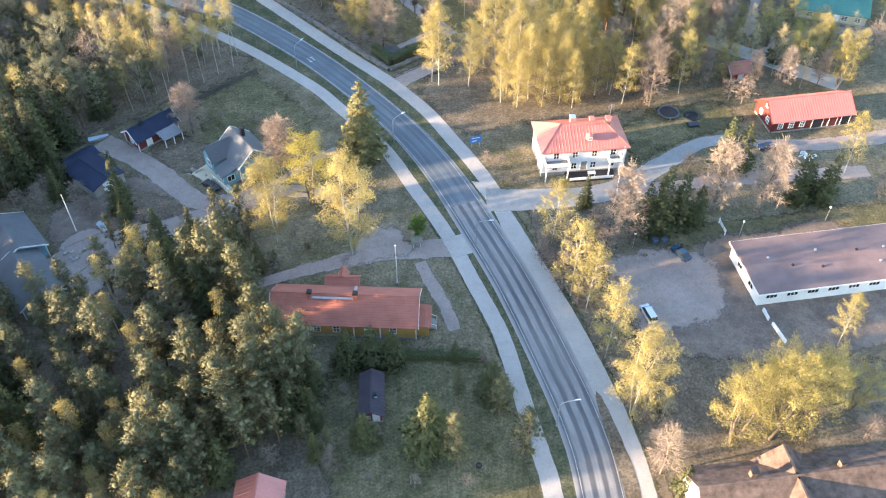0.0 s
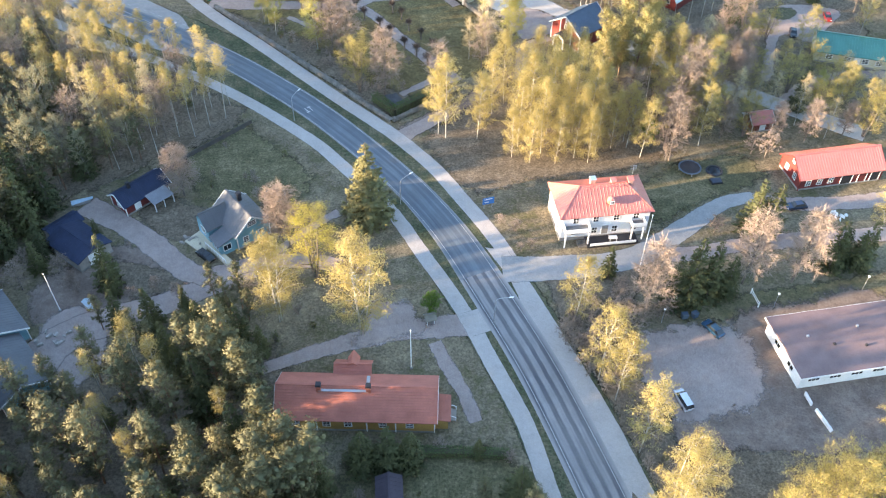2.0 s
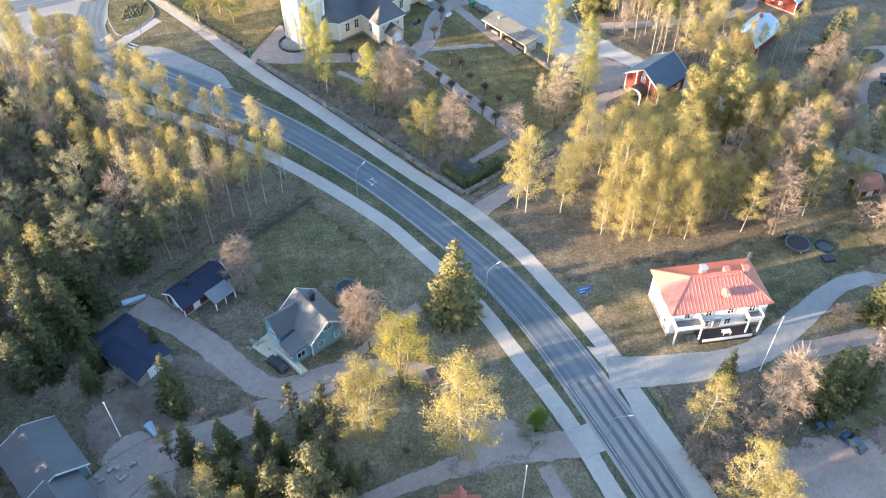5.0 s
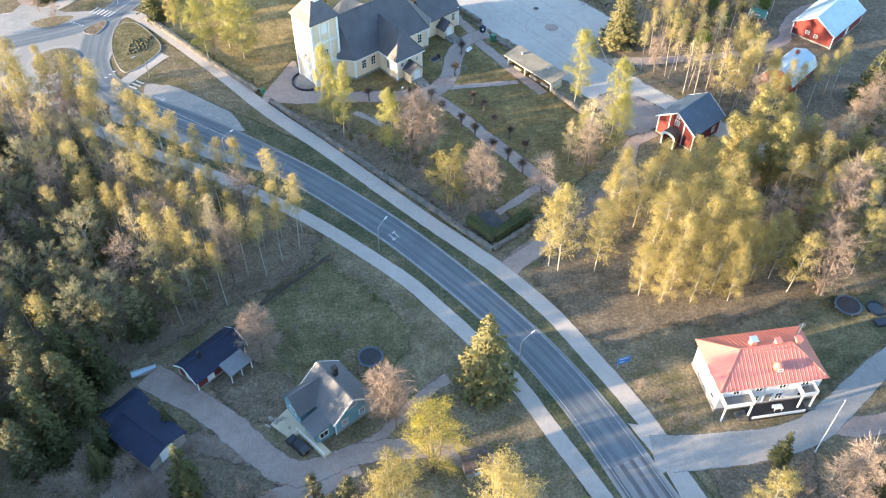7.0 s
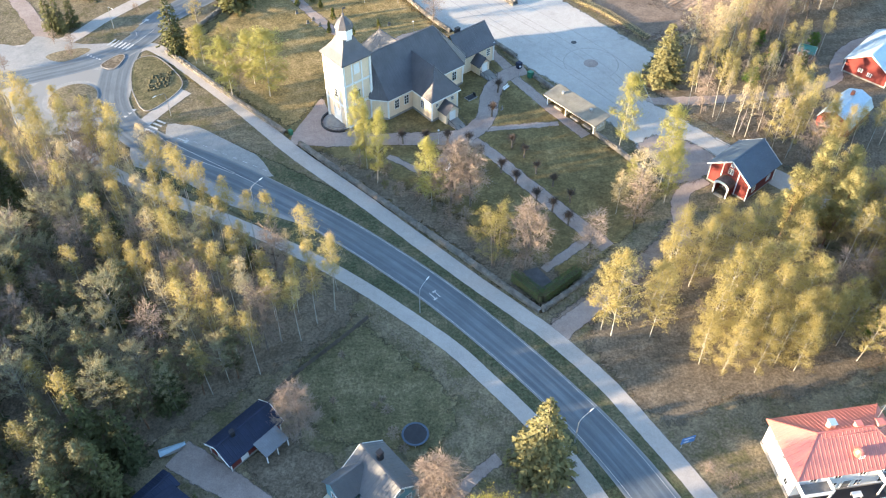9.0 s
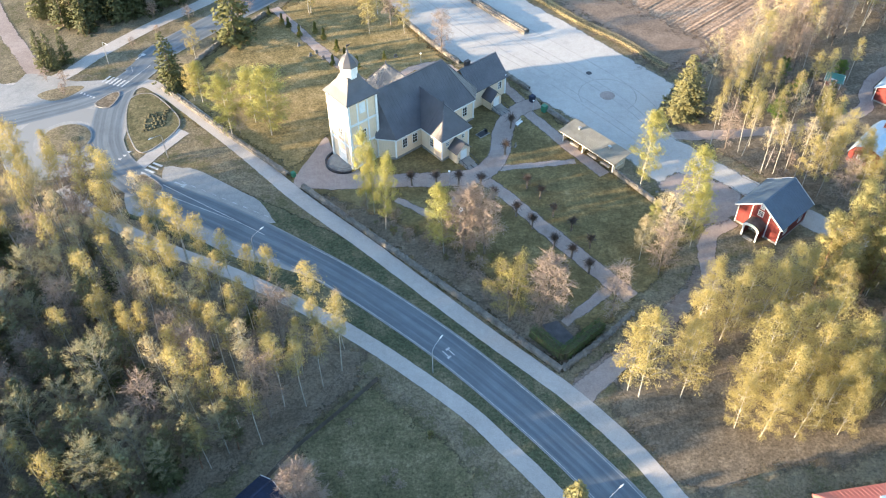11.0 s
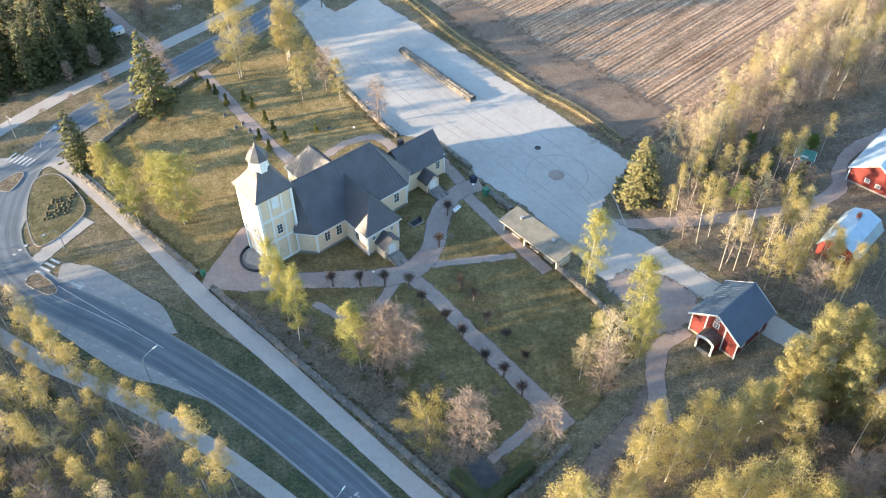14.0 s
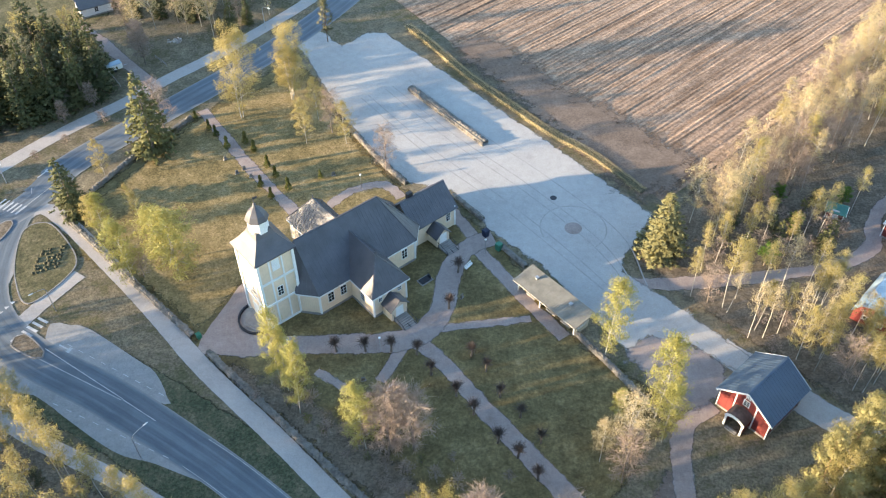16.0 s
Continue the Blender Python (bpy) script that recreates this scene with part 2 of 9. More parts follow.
M["aspen_leaf"] = leafy("grey_green_leaves", (0.21, 0.198, 0.115), (0.32, 0.292, 0.18), 0.3)
M["straw_leaf"] = leafy("straw_growth", (0.36, 0.295, 0.165), (0.50, 0.41, 0.245), 0.38)
M["spruce_leaf"] = leafy("spruce_needles", (0.04, 0.05, 0.022), (0.115, 0.116, 0.044), 0.18)
M["green_leaf"] = leafy("fresh_green_leaves", (0.07, 0.13, 0.018), (0.11, 0.19, 0.03), 0.35)
M["pine_leaf"] = leafy("pine_needles", (0.056, 0.064, 0.034), (0.18, 0.164, 0.084), 0.14)
M["hedge_leaf"] = leafy("clipped_hedge_leaves", (0.06, 0.10, 0.035), (0.10, 0.15, 0.05), 0.2)
# paler copy of the pine needles, with sunlight put into the colour
M["big_pine_leaf"] = leafy("pine_needles_painted_sunlit", (0.23, 0.212, 0.09), (0.33, 0.295, 0.13), 0.4)
# dark tone: paints the shade inside hedges, and is the planted beds' own colour
M["brush_core"] = plain("inner_shade_and_dark_planting", (0.075, 0.07, 0.04), 0.9, 0, 0.3, 1.5, 8, 0.5)
# lighter olive copy of the spruce needles; the golden light is in the colour
M["lit_spruce_leaf"] = leafy("spruce_needles_painted_sunlit", (0.15, 0.14, 0.06), (0.21, 0.19, 0.085), 0.2)
M["thuja_leaf"] = leafy("thuja_leaves", (0.075, 0.085, 0.022), (0.14, 0.14, 0.04), 0.2)
M["twig"] = leafy("bare_twigs", (0.19, 0.146, 0.12), (0.30, 0.235, 0.192), 0.12, 0.8)
M["pollard_twig"] = leafy("dark_pollard_twigs", (0.07, 0.055, 0.048), (0.12, 0.092, 0.08), 0.08, 0.85)
M["bark"] = plain("grey_bark", (0.16, 0.13, 0.11), 0.9, 0, 0.35, 1.5, 8, 0.5)
M["pine_bark"] = plain("pine_bark", (0.17, 0.10, 0.065), 0.9, 0, 0.35, 1.5, 8, 0.5)
M["birch_bark"] = plain("birch_bark", (0.37, 0.345, 0.30), 0.8, 0, 0.35, 2.2, 9, 0.3)
M["aspen_bark"] = plain("aspen_bark", (0.27, 0.26, 0.22), 0.85, 0, 0.3, 2.0, 9, 0.3)
M["white"] = plain("white_paint", (0.78, 0.78, 0.76), 0.7, 0, 0.06, 0.5, 5, 0.08)
M["plaster"] = plain("white_plaster", (0.74, 0.73, 0.72), 0.85, 0, 0.07, 0.4, 4, 0.12)
M["cream"] = striped("cream_boarding", (0.76, 0.60, 0.43), (0.77, 0.64, 0.0), 0.22, 0.1, 0.75, 0, 0.07, 0.3, 0.88)
M["red_wood"] = striped("red_boarding", (0.165, 0.03, 0.026), (0.7, 0.71, 0.0), 0.2, 0.12, 0.85, 0, 0.2, 0.3, 0.8)
M["yellow_wood"] = striped("ochre_logs", (0.42, 0.24, 0.07), (0.0, 0.0, 1.0), 0.2, 0.12, 0.85, 0, 0.15, 0.4, 0.75)
M["blue_wood"] = striped("blue_boarding", (0.16, 0.33, 0.38), (0.0, 0.0, 1.0), 0.16, 0.12, 0.75, 0, 0.1, 0.3, 0.82)
M["pale_wood"] = striped("pale_boarding", (0.52, 0.46, 0.34), (0.9, 0.3, 0.0), 0.2, 0.1, 0.8, 0, 0.12, 0.3, 0.82)
M["dark_board"] = plain("dark_weathered_boards", (0.085, 0.075, 0.068), 0.9, 0, 0.3, 0.8, 6, 0.3)
M["grey_wood"] = plain("weathered_boards", (0.30, 0.27, 0.24), 0.85, 0, 0.2, 0.8, 6, 0.3)
M["red_roof"] = plain("red_sheet_metal", (0.50, 0.155, 0.12), 0.36, 0, 0.12, 0.5, 5, 0.04, 0.7)
M["orange_tile"] = plain("red_roof_tiles", (0.41, 0.14, 0.10), 0.75, 0, 0.16, 0.4, 5, 0.25)
M["church_roof"] = plain("tarred_shingles", (0.068, 0.066, 0.076), 0.5, 0, 0.22, 0.4, 5, 0.3, 0.55)
M["blue_roof"] = plain("blue_grey_sheet_metal", (0.05, 0.08, 0.118), 0.5, 0, 0.15, 0.4, 5, 0.06, 0.5)
M["dark_roof"] = plain("dark_felt_roof", (0.045, 0.055, 0.075), 0.7, 0, 0.2, 0.5, 6, 0.2)
M["navy_roof"] = plain("navy_felt_roof", (0.016, 0.026, 0.055), 0.75, 0, 0.2, 0.5, 6, 0.15)
M["hut_roof"] = plain("plum_felt_roof", (0.06, 0.048, 0.06), 0.8, 0, 0.2, 0.5, 6, 0.15)
M["glazed"] = plain("cloudy_plastic_sheet", (0.17, 0.185, 0.205), 0.35, 0, 0.15, 0.8, 6, 0.05, 0.5)
# packed soil of its own tone, darkened further for the shadow lying on it
M["headland"] = mottled("headland_soil_with_shadow", [(0.3, (0.13, 0.096, 0.074)), (0.5, (0.175, 0.131, 0.102)), (0.7, (0.23, 0.173, 0.135))], 0.08, 1.2, 0.95, 0.5, 0.08, 0.5)
M["slate_roof"] = plain("grey_sheet_roof", (0.105, 0.11, 0.118), 0.55, 0, 0.12, 0.5, 6, 0.1)
M["felt_roof"] = plain("brown_felt_roof", (0.20, 0.135, 0.13), 0.85, 0, 0.16, 0.25, 5, 0.15)
M["pale_roof"] = plain("pale_sheet_metal", (0.34, 0.45, 0.53), 0.4, 0.3, 0.12, 0.5, 6, 0.05, 0.5)
M["teal_roof"] = plain("teal_sheet_metal", (0.045, 0.19, 0.155), 0.45, 0, 0.12, 0.4, 5, 0.05, 0.5)
M["shed_roof"] = plain("grey_board_roof", (0.19, 0.18, 0.15), 0.85, 0, 0.2, 0.6, 6, 0.2)
M["old_tile"] = plain("old_brown_tiles", (0.135, 0.093, 0.076), 0.9, 0, 0.5, 0.7, 2.2, 0.5)
M["chimney_plaster"] = plain("pinkish_chimney_plaster", (0.50, 0.27, 0.22), 0.85, 0, 0.15, 1, 6, 0.2)
M["brick"] = plain("chimney_brick", (0.36, 0.12, 0.08), 0.85, 0, 0.2, 1, 6, 0.3)
M["dark"] = plain("dark_metal", (0.035, 0.035, 0.04), 0.5, 0.2, 0.2, 1, 6, 0.05)
M["steel"] = plain("galvanised_steel", (0.42, 0.43, 0.44), 0.45, 0.7, 0.12, 1, 6, 0.05)
M["lamp_glass"] = plain("lamp_cover", (0.8, 0.8, 0.78), 0.3, 0, 0.03, 1, 6, 0)
M["green_bin"] = plain("green_plastic", (0.03, 0.16, 0.10), 0.5, 0, 0.1, 1, 6, 0)
M["rubble"] = plain("mixed_rubble", (0.34, 0.31, 0.28), 0.9, 0, 0.5, 1.5, 5, 0.4)
M["tarp"] = plain("pale_blue_tarpaulin", (0.30, 0.42, 0.50), 0.5, 0, 0.1, 1, 6, 0.1)
M["blue_sign"] = plain("blue_sign", (0.03, 0.16, 0.42), 0.4, 0, 0.08, 1, 6, 0)
M["pane"] = shader("window_glass", 0.08, 0, 0.6)[0]
M["pane"].node_tree.nodes["Principled BSDF"].inputs["Base Color"].default_value = (0.02, 0.025, 0.03, 1)


# ---- builders ----
class Mesh:
    """Gathers vertices and faces of one part."""

    def __init__(self):
        self.v, self.f = [], []

    def face(self, *pts):
        n = len(self.v)
        self.v += [tuple(p) for p in pts]
        self.f.append(tuple(range(n, n + len(pts))))
        return self

    def box(self, c, size, turn=0.0, taper=1.0):
        """A box that stands on c."""
        n = len(self.v)
        ca, sa = math.cos(turn), math.sin(turn)
        for k, z in ((1.0, 0.0), (taper, size[2])):
            for dx, dy in ((-1, -1), (1, -1), (1, 1), (-1, 1)):
                x, y = dx * size[0] / 2 * k, dy * size[1] / 2 * k
                self.v.append((c[0] + x * ca - y * sa, c[1] + x * sa + y * ca, c[2] + z))
        self.f += [tuple(n + i for i in q) for q in ((3, 2, 1, 0), (4, 5, 6, 7), (0, 1, 5, 4), (1, 2, 6, 5), (2, 3, 7, 6), (3, 0, 4, 7))]
        return self

    def beam(self, a, b, w, h=None):
        """A square bar from a to b."""
        a, b = Vector(a), Vector(b)
        h = h or w
        d = (b - a).normalized()
        side = d.cross(Vector((0, 0, 1)))
        side = side.normalized() if side.length > 1e-4 else Vector((1, 0, 0))
        up = side.cross(d)
        n = len(self.v)
        for p in (a, b):
            for i, j in ((-1, -1), (1, -1), (1, 1), (-1, 1)):
                self.v.append(tuple(p + side * (i * w / 2) + up * (j * h / 2)))
        self.f += [tuple(n + i for i in q) for q in ((3, 2, 1, 0), (4, 5, 6, 7), (0, 1, 5, 4), (1, 2, 6, 5), (2, 3, 7, 6), (3, 0, 4, 7))]
        return self

    def lathe(self, c, rings, sides=12, turn=0.0):
        """Rings of (radius, z) round a vertical axis at c."""
        n = len(self.v)
        for r, z in rings:
            for i in range(sides):
                a = turn + 2 * math.pi * i / sides
                self.v.append((c[0] + r * math.cos(a), c[1] + r * math.sin(a), c[2] + z))
        for k in range(len(rings) - 1):
            for i in range(sides):
                j = (i + 1) % sides
                self.f.append((n + k * sides + i, n + k * sides + j, n + (k + 1) * sides + j, n + (k + 1) * sides + i))
        self.f.append(tuple(n + i for i in reversed(range(sides))))
        self.f.append(tuple(n + (len(rings) - 1) * sides + i for i in range(sides)))
        return self

    def tube(self, pts, radii, sides=5):
        n = len(self.v)
        for k, p in enumerate(pts):
            p = Vector(p)
            q = Vector(pts[min(k + 1, len(pts) - 1)]) - Vector(pts[max(k - 1, 0)])
            q.normalize()
            s = q.cross(Vector((0.3, 1, 0.2))).normalized()
            u = s.cross(q)
            for i in range(sides):
                a = 2 * math.pi * i / sides
                self.v.append(tuple(p + (s * math.cos(a) + u * math.sin(a)) * radii[k]))
        for k in range(len(pts) - 1):
            for i in range(sides):
                j = (i + 1) % sides
                self.f.append((n + k * sides + i, n + k * sides + j, n + (k + 1) * sides + j, n + (k + 1) * sides + i))
        return self

    def slab(self, pts, thick, down=None):
        """A plate over a planar outline, thickened downwards."""
        n, k = len(self.v), len(pts)
        d = Vector(down or (0, 0, -1)) * thick
        self.v += [tuple(p) for p in pts] + [tuple(Vector(p) + d) for p in pts]
        self.f.append(tuple(range(n, n + k)))
        self.f.append(tuple(range(n + 2 * k - 1, n + k - 1, -1)))
        self.f += [(n + i, n + k + i, n + k + (i + 1) % k, n + (i + 1) % k) for i in range(k)]
        return self

    def data(self, name, material, smooth=False):
        me = bpy.data.meshes.new(name)
        me.from_pydata(self.v, [], self.f)
        me.materials.append(material)
        if smooth:
            me.shade_smooth()
        me.update()
        return me


def part(name, mb, material, parent=None, label="", smooth=False):
    ob = new(name, mb.data(name, material, smooth) if isinstance(mb, Mesh) else mb)
    if parent is not None:
        ob.parent = parent
    if label:
        ob["label"] = label
    return ob


def thing(name, m, label, category, group="", kind=""):
    ob = new(name)
    ob.matrix_basis = m
    return tagged(ob, label, category, group, kind)


def spline(pts, step=2.0, closed=False):
    """A smooth line through the points (Catmull-Rom), at even small steps."""
    pts = [Vector((*p, 0.0)) if len(p) == 2 else Vector(p) for p in pts]
    n = len(pts)
    out = []
    for i in range(n if closed else n - 1):
        a, b = pts[i], pts[(i + 1) % n]
        p0 = pts[i - 1] if (i or closed) else a * 2 - b
        p3 = pts[(i + 2) % n] if (i < n - 2 or closed) else b * 2 - a
        k = max(2, int((b - a).length / step))
        for j in range(k):
            t = j / k
            out.append(0.5 * (2 * a + (b - p0) * t + (2 * p0 - 5 * a + 4 * b - p3) * t * t + (3 * a - p0 - 3 * b + p3) * t ** 3))
    if not closed:
        out.append(pts[-1])
    return out


def sides_of(line, half):
    """The two edges of a band along a line; half is one number or one for each end."""
    left, right = [], []
    for i, p in enumerate(line):
        d = (line[min(i + 1, len(line) - 1)] - line[max(i - 1, 0)]).normalized()
        n = Vector((-d.y, d.x, 0))
        h = half(p) if callable(half) else half if isinstance(half, (int, float)) else half[0] + (half[1] - half[0]) * i / (len(line) - 1)
        left.append(p + n * h)
        right.append(p - n * h)
    return left, right


def strip(name, left, right, z, material, parent=None, across=1, fray=0.0):
    """A surface between two edge lines of equal count, with a map of its width and length; it may fray over its outer metres."""
    k = len(left)
    verts, faces, uvs, thin = [], [], [], []
    length = 0.0
    for i in range(k):
        if i:
            length += (left[i] - left[i - 1]).length
        f = min(0.45, fray / max(0.1, (left[i] - right[i]).length))
        cols = ((0, 1), (f, 0), (1 - f, 0), (1, 1)) if fray else [(j / across, 0) for j in range(across + 1)]
        for u, a in cols:
            q = left[i].lerp(right[i], u)
            verts.append((q.x, q.y, z))
            uvs.append((u, length))
            thin.append(a)
    w = len(cols)
    for i in range(k - 1):
        for j in range(w - 1):
            faces.append((i * w + j, (i * w + j + 1), (i + 1) * w + j + 1, (i + 1) * w + j))
    me = bpy.data.meshes.new(name)
    me.from_pydata(verts, [], faces)
    uv = me.uv_layers.new(name="UVMap")
    for lp in me.loops:
        uv.data[lp.index].uv = uvs[lp.vertex_index]
    if fray:
        me.attributes.new("fray", "FLOAT", "POINT").data.foreach_set("value", [float(a) for a in thin])
    me.materials.append(material)
    me.update()
    if me.polygons[0].normal.z < 0:
        me.flip_normals()
    return part(name, me, material, parent)


SOFT = {"pink_gravel": 0.9, "pale_gravel": 0.8, "dusty_asphalt": 0.6, "worn_asphalt_path": 0.25, "bare_earth": 2.5, "dry_grass": 1.0}


def band(name, pts, half, z, material, parent=None, step=2.0):
    fray = SOFT.get(material.name, 0.0)
    line = spline(pts, step)
    grow = fray * 0.5
    h = half if not isinstance(half, (int, float)) else (half, half)
    rnd = random.Random(int(abs(pts[0][0] * 13 + pts[-1][1] * 7)))
    wob = [0.0]
    for _ in line:
        wob.append(wob[-1] * 0.75 + rnd.uniform(-0.14, 0.14) * (fray > 0.5))
    count = {id(p): i for i, p in enumerate(line)}
    l, r = sides_of(line, lambda p: h[0] + (h[1] - h[0]) * count[id(p)] / (len(line) - 1) + grow + wob[count[id(p)]])
    return strip(name, l, r, z, material, parent, 1, fray)


def patch(name, outline, z, material, rough_edge=0.5, parent=None, step=1.5, straight=False, fray=None):
    """A flat piece of ground with a slightly ragged outline, which thins out over `fray` metres."""
    if fray is None:
        fray = 0.0 if rough_edge <= 0.1 else 1.5 + 4.0 * rough_edge
    line = spline(outline, step, True)
    if straight:
        ends = [Vector((*p, 0)) for p in outline]
        line = [a.lerp(c, i / max(1, int((c - a).length / 3))) for a, c in zip(ends, ends[1:] + ends[:1]) for i in range(max(1, int((c - a).length / 3)))]
    rnd = random.Random(len(outline) * 31 + int(outline[0][0] * 7))
    pts = [(p.x + rnd.uniform(-1, 1) * rough_edge, p.y + rnd.uniform(-1, 1) * rough_edge) for p in line]
    if fray:
        me = frayed(name, np.array(pts), z, fray)
        me.materials.append(material)
        return part(name, me, material, parent)
    mb = Mesh()
    mb.face(*[(x, y, z) for x, y in pts])
    me = mb.data(name, material)
    bm = bmesh.new()
    bm.from_mesh(me)
    bmesh.ops.triangulate(bm, faces=bm.faces[:])
    bmesh.ops.recalc_face_normals(bm, faces=bm.faces[:])
    bm.to_mesh(me)
    bm.free()
    if me.polygons[0].normal.z < 0:
        me.flip_normals()
    return part(name, me, material, parent)


def frayed(name, poly, z, fray):
    """A grid of small cells over an outline; each corner knows how near the rim it lies."""
    cell = max(0.7, fray * 0.5)
    lo, hi = poly.min(0) - fray, poly.max(0) + fray
    nx, ny = (int((hi[i] - lo[i]) / cell) + 2 for i in (0, 1))
    X, Y = np.meshgrid(lo[0] + cell * np.arange(nx), lo[1] + cell * np.arange(ny))
    p = np.stack([X.ravel(), Y.ravel()], 1)
    dist, odd = np.full(len(p), 1e9), np.zeros(len(p), bool)
    for a, b in zip(poly, np.roll(poly, -1, 0)):
        e = b - a
        t = np.clip(((p - a) @ e) / (e @ e + 1e-9), 0, 1)
        dist = np.minimum(dist, np.linalg.norm(p - a - t[:, None] * e, axis=1))
        if a[1] != b[1]:
            odd ^= ((a[1] > p[:, 1]) != (b[1] > p[:, 1])) & (p[:, 0] < e[0] * (p[:, 1] - a[1]) / e[1] + a[0])
    thin = np.clip(0.5 - np.where(odd, dist, -dist) / fray, 0, 1)
    i = (np.arange(ny - 1)[:, None] * nx + np.arange(nx - 1)).ravel()
    quads = np.stack([i, i + 1, i + nx + 1, i + nx], 1)
    quads = quads[thin[quads].min(1) < 0.98]
    used_, faces = np.unique(quads, return_inverse=True)
    me = bpy.data.meshes.new(name)
    me.from_pydata([(x, y, z) for x, y in p[used_]], [], faces.reshape(-1, 4).tolist())
    me.attributes.new("fray", "FLOAT", "POINT").data.foreach_set("value", thin[used_])
    me.update()
    return me


def grounded(ob, label, category):
    return tagged(ob, label, category, kind="structure")


# ---- ground, roads and paths ----
gm = Mesh()
rim = [-2500, -900, -400] + list(range(-220, 221, 20)) + [400, 900, 2500]
gx = [x for x in rim]
gy = [y + 160 for y in rim]
gm.v = [(x, y, 0.0) for y in gy for x in gx]
gm.f = [(j * len(gx) + i, j * len(gx) + i + 1, (j + 1) * len(gx) + i + 1, (j + 1) * len(gx) + i) for j in range(len(gy) - 1) for i in range(len(gx) - 1)]
grounded(part("ground", gm, M["ground"]), "dry spring grass and bare earth ground", "ground")

ROAD = [(23, -40), (23.8, 0), (23.8, 29.7), (22.4, 59.1), (20.8, 70.5), (17.5, 82.5), (12.3, 98.6), (6.3, 113.5), (-0.2, 128.3), (-6.2, 139.0), (-11.0, 146.0),
        (-15.9, 152.4), (-21.1, 158.7), (-26.4, 164.8), (-32.1, 170.8), (-38.2, 176.6), (-44.5, 182.3), (-51.0, 187.7), (-58.0, 192.8), (-65.7, 198.2), (-74.5, 204.0), (-84.3, 209.6), (-91.0, 214.4), (-96.5, 220.2), (-99.9, 227.4), (-101.3, 236.3), (-101.4, 243.0), (-100.9, 250.0)]
road_line = spline(ROAD, 2.0)
cut = min(range(len(road_line)), key=lambda i: (road_line[i] - Vector((4.3, 118.5, 0))).length)
road_half = lambda p: 3.75 - 0.6 * min(1, max(0, (p.y - 118) / 30)) + 0.5 * min(1, max(0, (p.y - 188) / 12))
rl, rr = sides_of(road_line, road_half)
grounded(strip("road", rl[:cut + 1], rr[:cut + 1], 0.07, M["road_worn"], across=4), "pale worn asphalt road with dark wheel ruts", "road")
grounded(strip("road", rl[cut:], rr[cut:], 0.07, M["road"], across=4), "blue-grey asphalt main road", "road")
stop = min(range(len(road_line)), key=lambda i: (road_line[i] - Vector((-58.4, 192.0, 0))).length)
for side, off in (("west", 2.8), ("east", -2.8)):
    a, b = sides_of(road_line[:stop], 1.0)
    mid = [p + (q - p).normalized() * (off + 1.0) for p, q in zip(b, a)]
    x, y = sides_of(mid, 0.05)
    grounded(strip("edge_line", x, y, 0.084, M["faded_line"]), "faded white road edge line", "road marking")

vl, vr = sides_of([p for p in road_line if 20 < p.y < 212 and p.x > -90], 8.6)
grounded(strip("verge", vl, vr, 0.029, M["verge"], fray=1.2), "dark green and straw roadside grass verge", "verge")
HUB = Vector((-108.6, 228.6, 0))
grounded(patch("junction", [(-96.3, 230.5), (-97.6, 238.0), (-99.0, 243.0), (-101.0, 249.0), (-105.0, 250.5), (-112.0, 250.5), (-119.0, 253.0), (-124.5, 254.0), (-126.0, 249.8), (-134.0, 249.8), (-134.0, 231.0), (-124.8, 230.9), (-121.0, 225.0), (-117.5, 218.5), (-110.0, 215.5), (-101.5, 218.0), (-97.0, 222.0)], 0.064, M["dusty"], 0.1), "pale dusty asphalt of the road junction", "road")
ring = Mesh()
for r_ in (11.2, 6.6):
    ring.v += [(HUB.x + r_ * math.cos(2 * math.pi * i / 48), HUB.y + r_ * math.sin(2 * math.pi * i / 48), 0.067) for i in range(48)]
ring.f = [(i, (i + 1) % 48, 48 + (i + 1) % 48, 48 + i) for i in range(48)]
grounded(part("roundabout_road", ring, M["road"]), "grey asphalt roundabout carriageway", "road")
isl = Mesh()
isl.lathe((HUB.x, HUB.y, 0), [(5.5, 0.05), (5.5, 0.17), (5.25, 0.19)], 40)
grounded(part("roundabout_kerb", isl, M["kerb"]), "round granite kerb of the roundabout island", "kerb")
isl = Mesh()
isl.lathe((HUB.x, HUB.y, 0), [(5.25, 0.1), (5.2, 0.22), (3.0, 0.4), (0.5, 0.5)], 40)
grounded(part("roundabout_island", isl, M["ground"]), "dry grassy roundabout island", "island")
isl = Mesh()
isl.lathe((HUB.x + 2.2, HUB.y - 0.3, 0.3), [(1.2, 0), (1.0, 0.16), (0.3, 0.2)], 14)
grounded(part("planted_bed", isl, M["brush_core"]), "dark planted bed on the roundabout island", "flower bed")
grounded(band("road", [(-97.0, 256.0), (-98.8, 252.0), (-102.5, 246.8), (-108.7, 242.6), (-117.7, 238.6), (-126.1, 235.9), (-138.1, 234.5), (-161.1, 236.7), (-216.0, 243.6)], 3.4, 0.0705, M["road"]), "grey asphalt road arm", "road")
for out_ in ([(-119.3, 245.2), (-116.4, 247.5), (-112.0, 248.6), (-109.4, 248.0), (-111.5, 244.9), (-115.2, 242.9)], [(-107.6, 255.2), (-103.5, 259.0), (-99.9, 260.4), (-100.8, 256.5), (-103.2, 253.4)]):
    grounded(patch("verge", out_, 0.085, M["ground"], 0.05, step=1.0), "small dry grass verge of the junction", "verge")
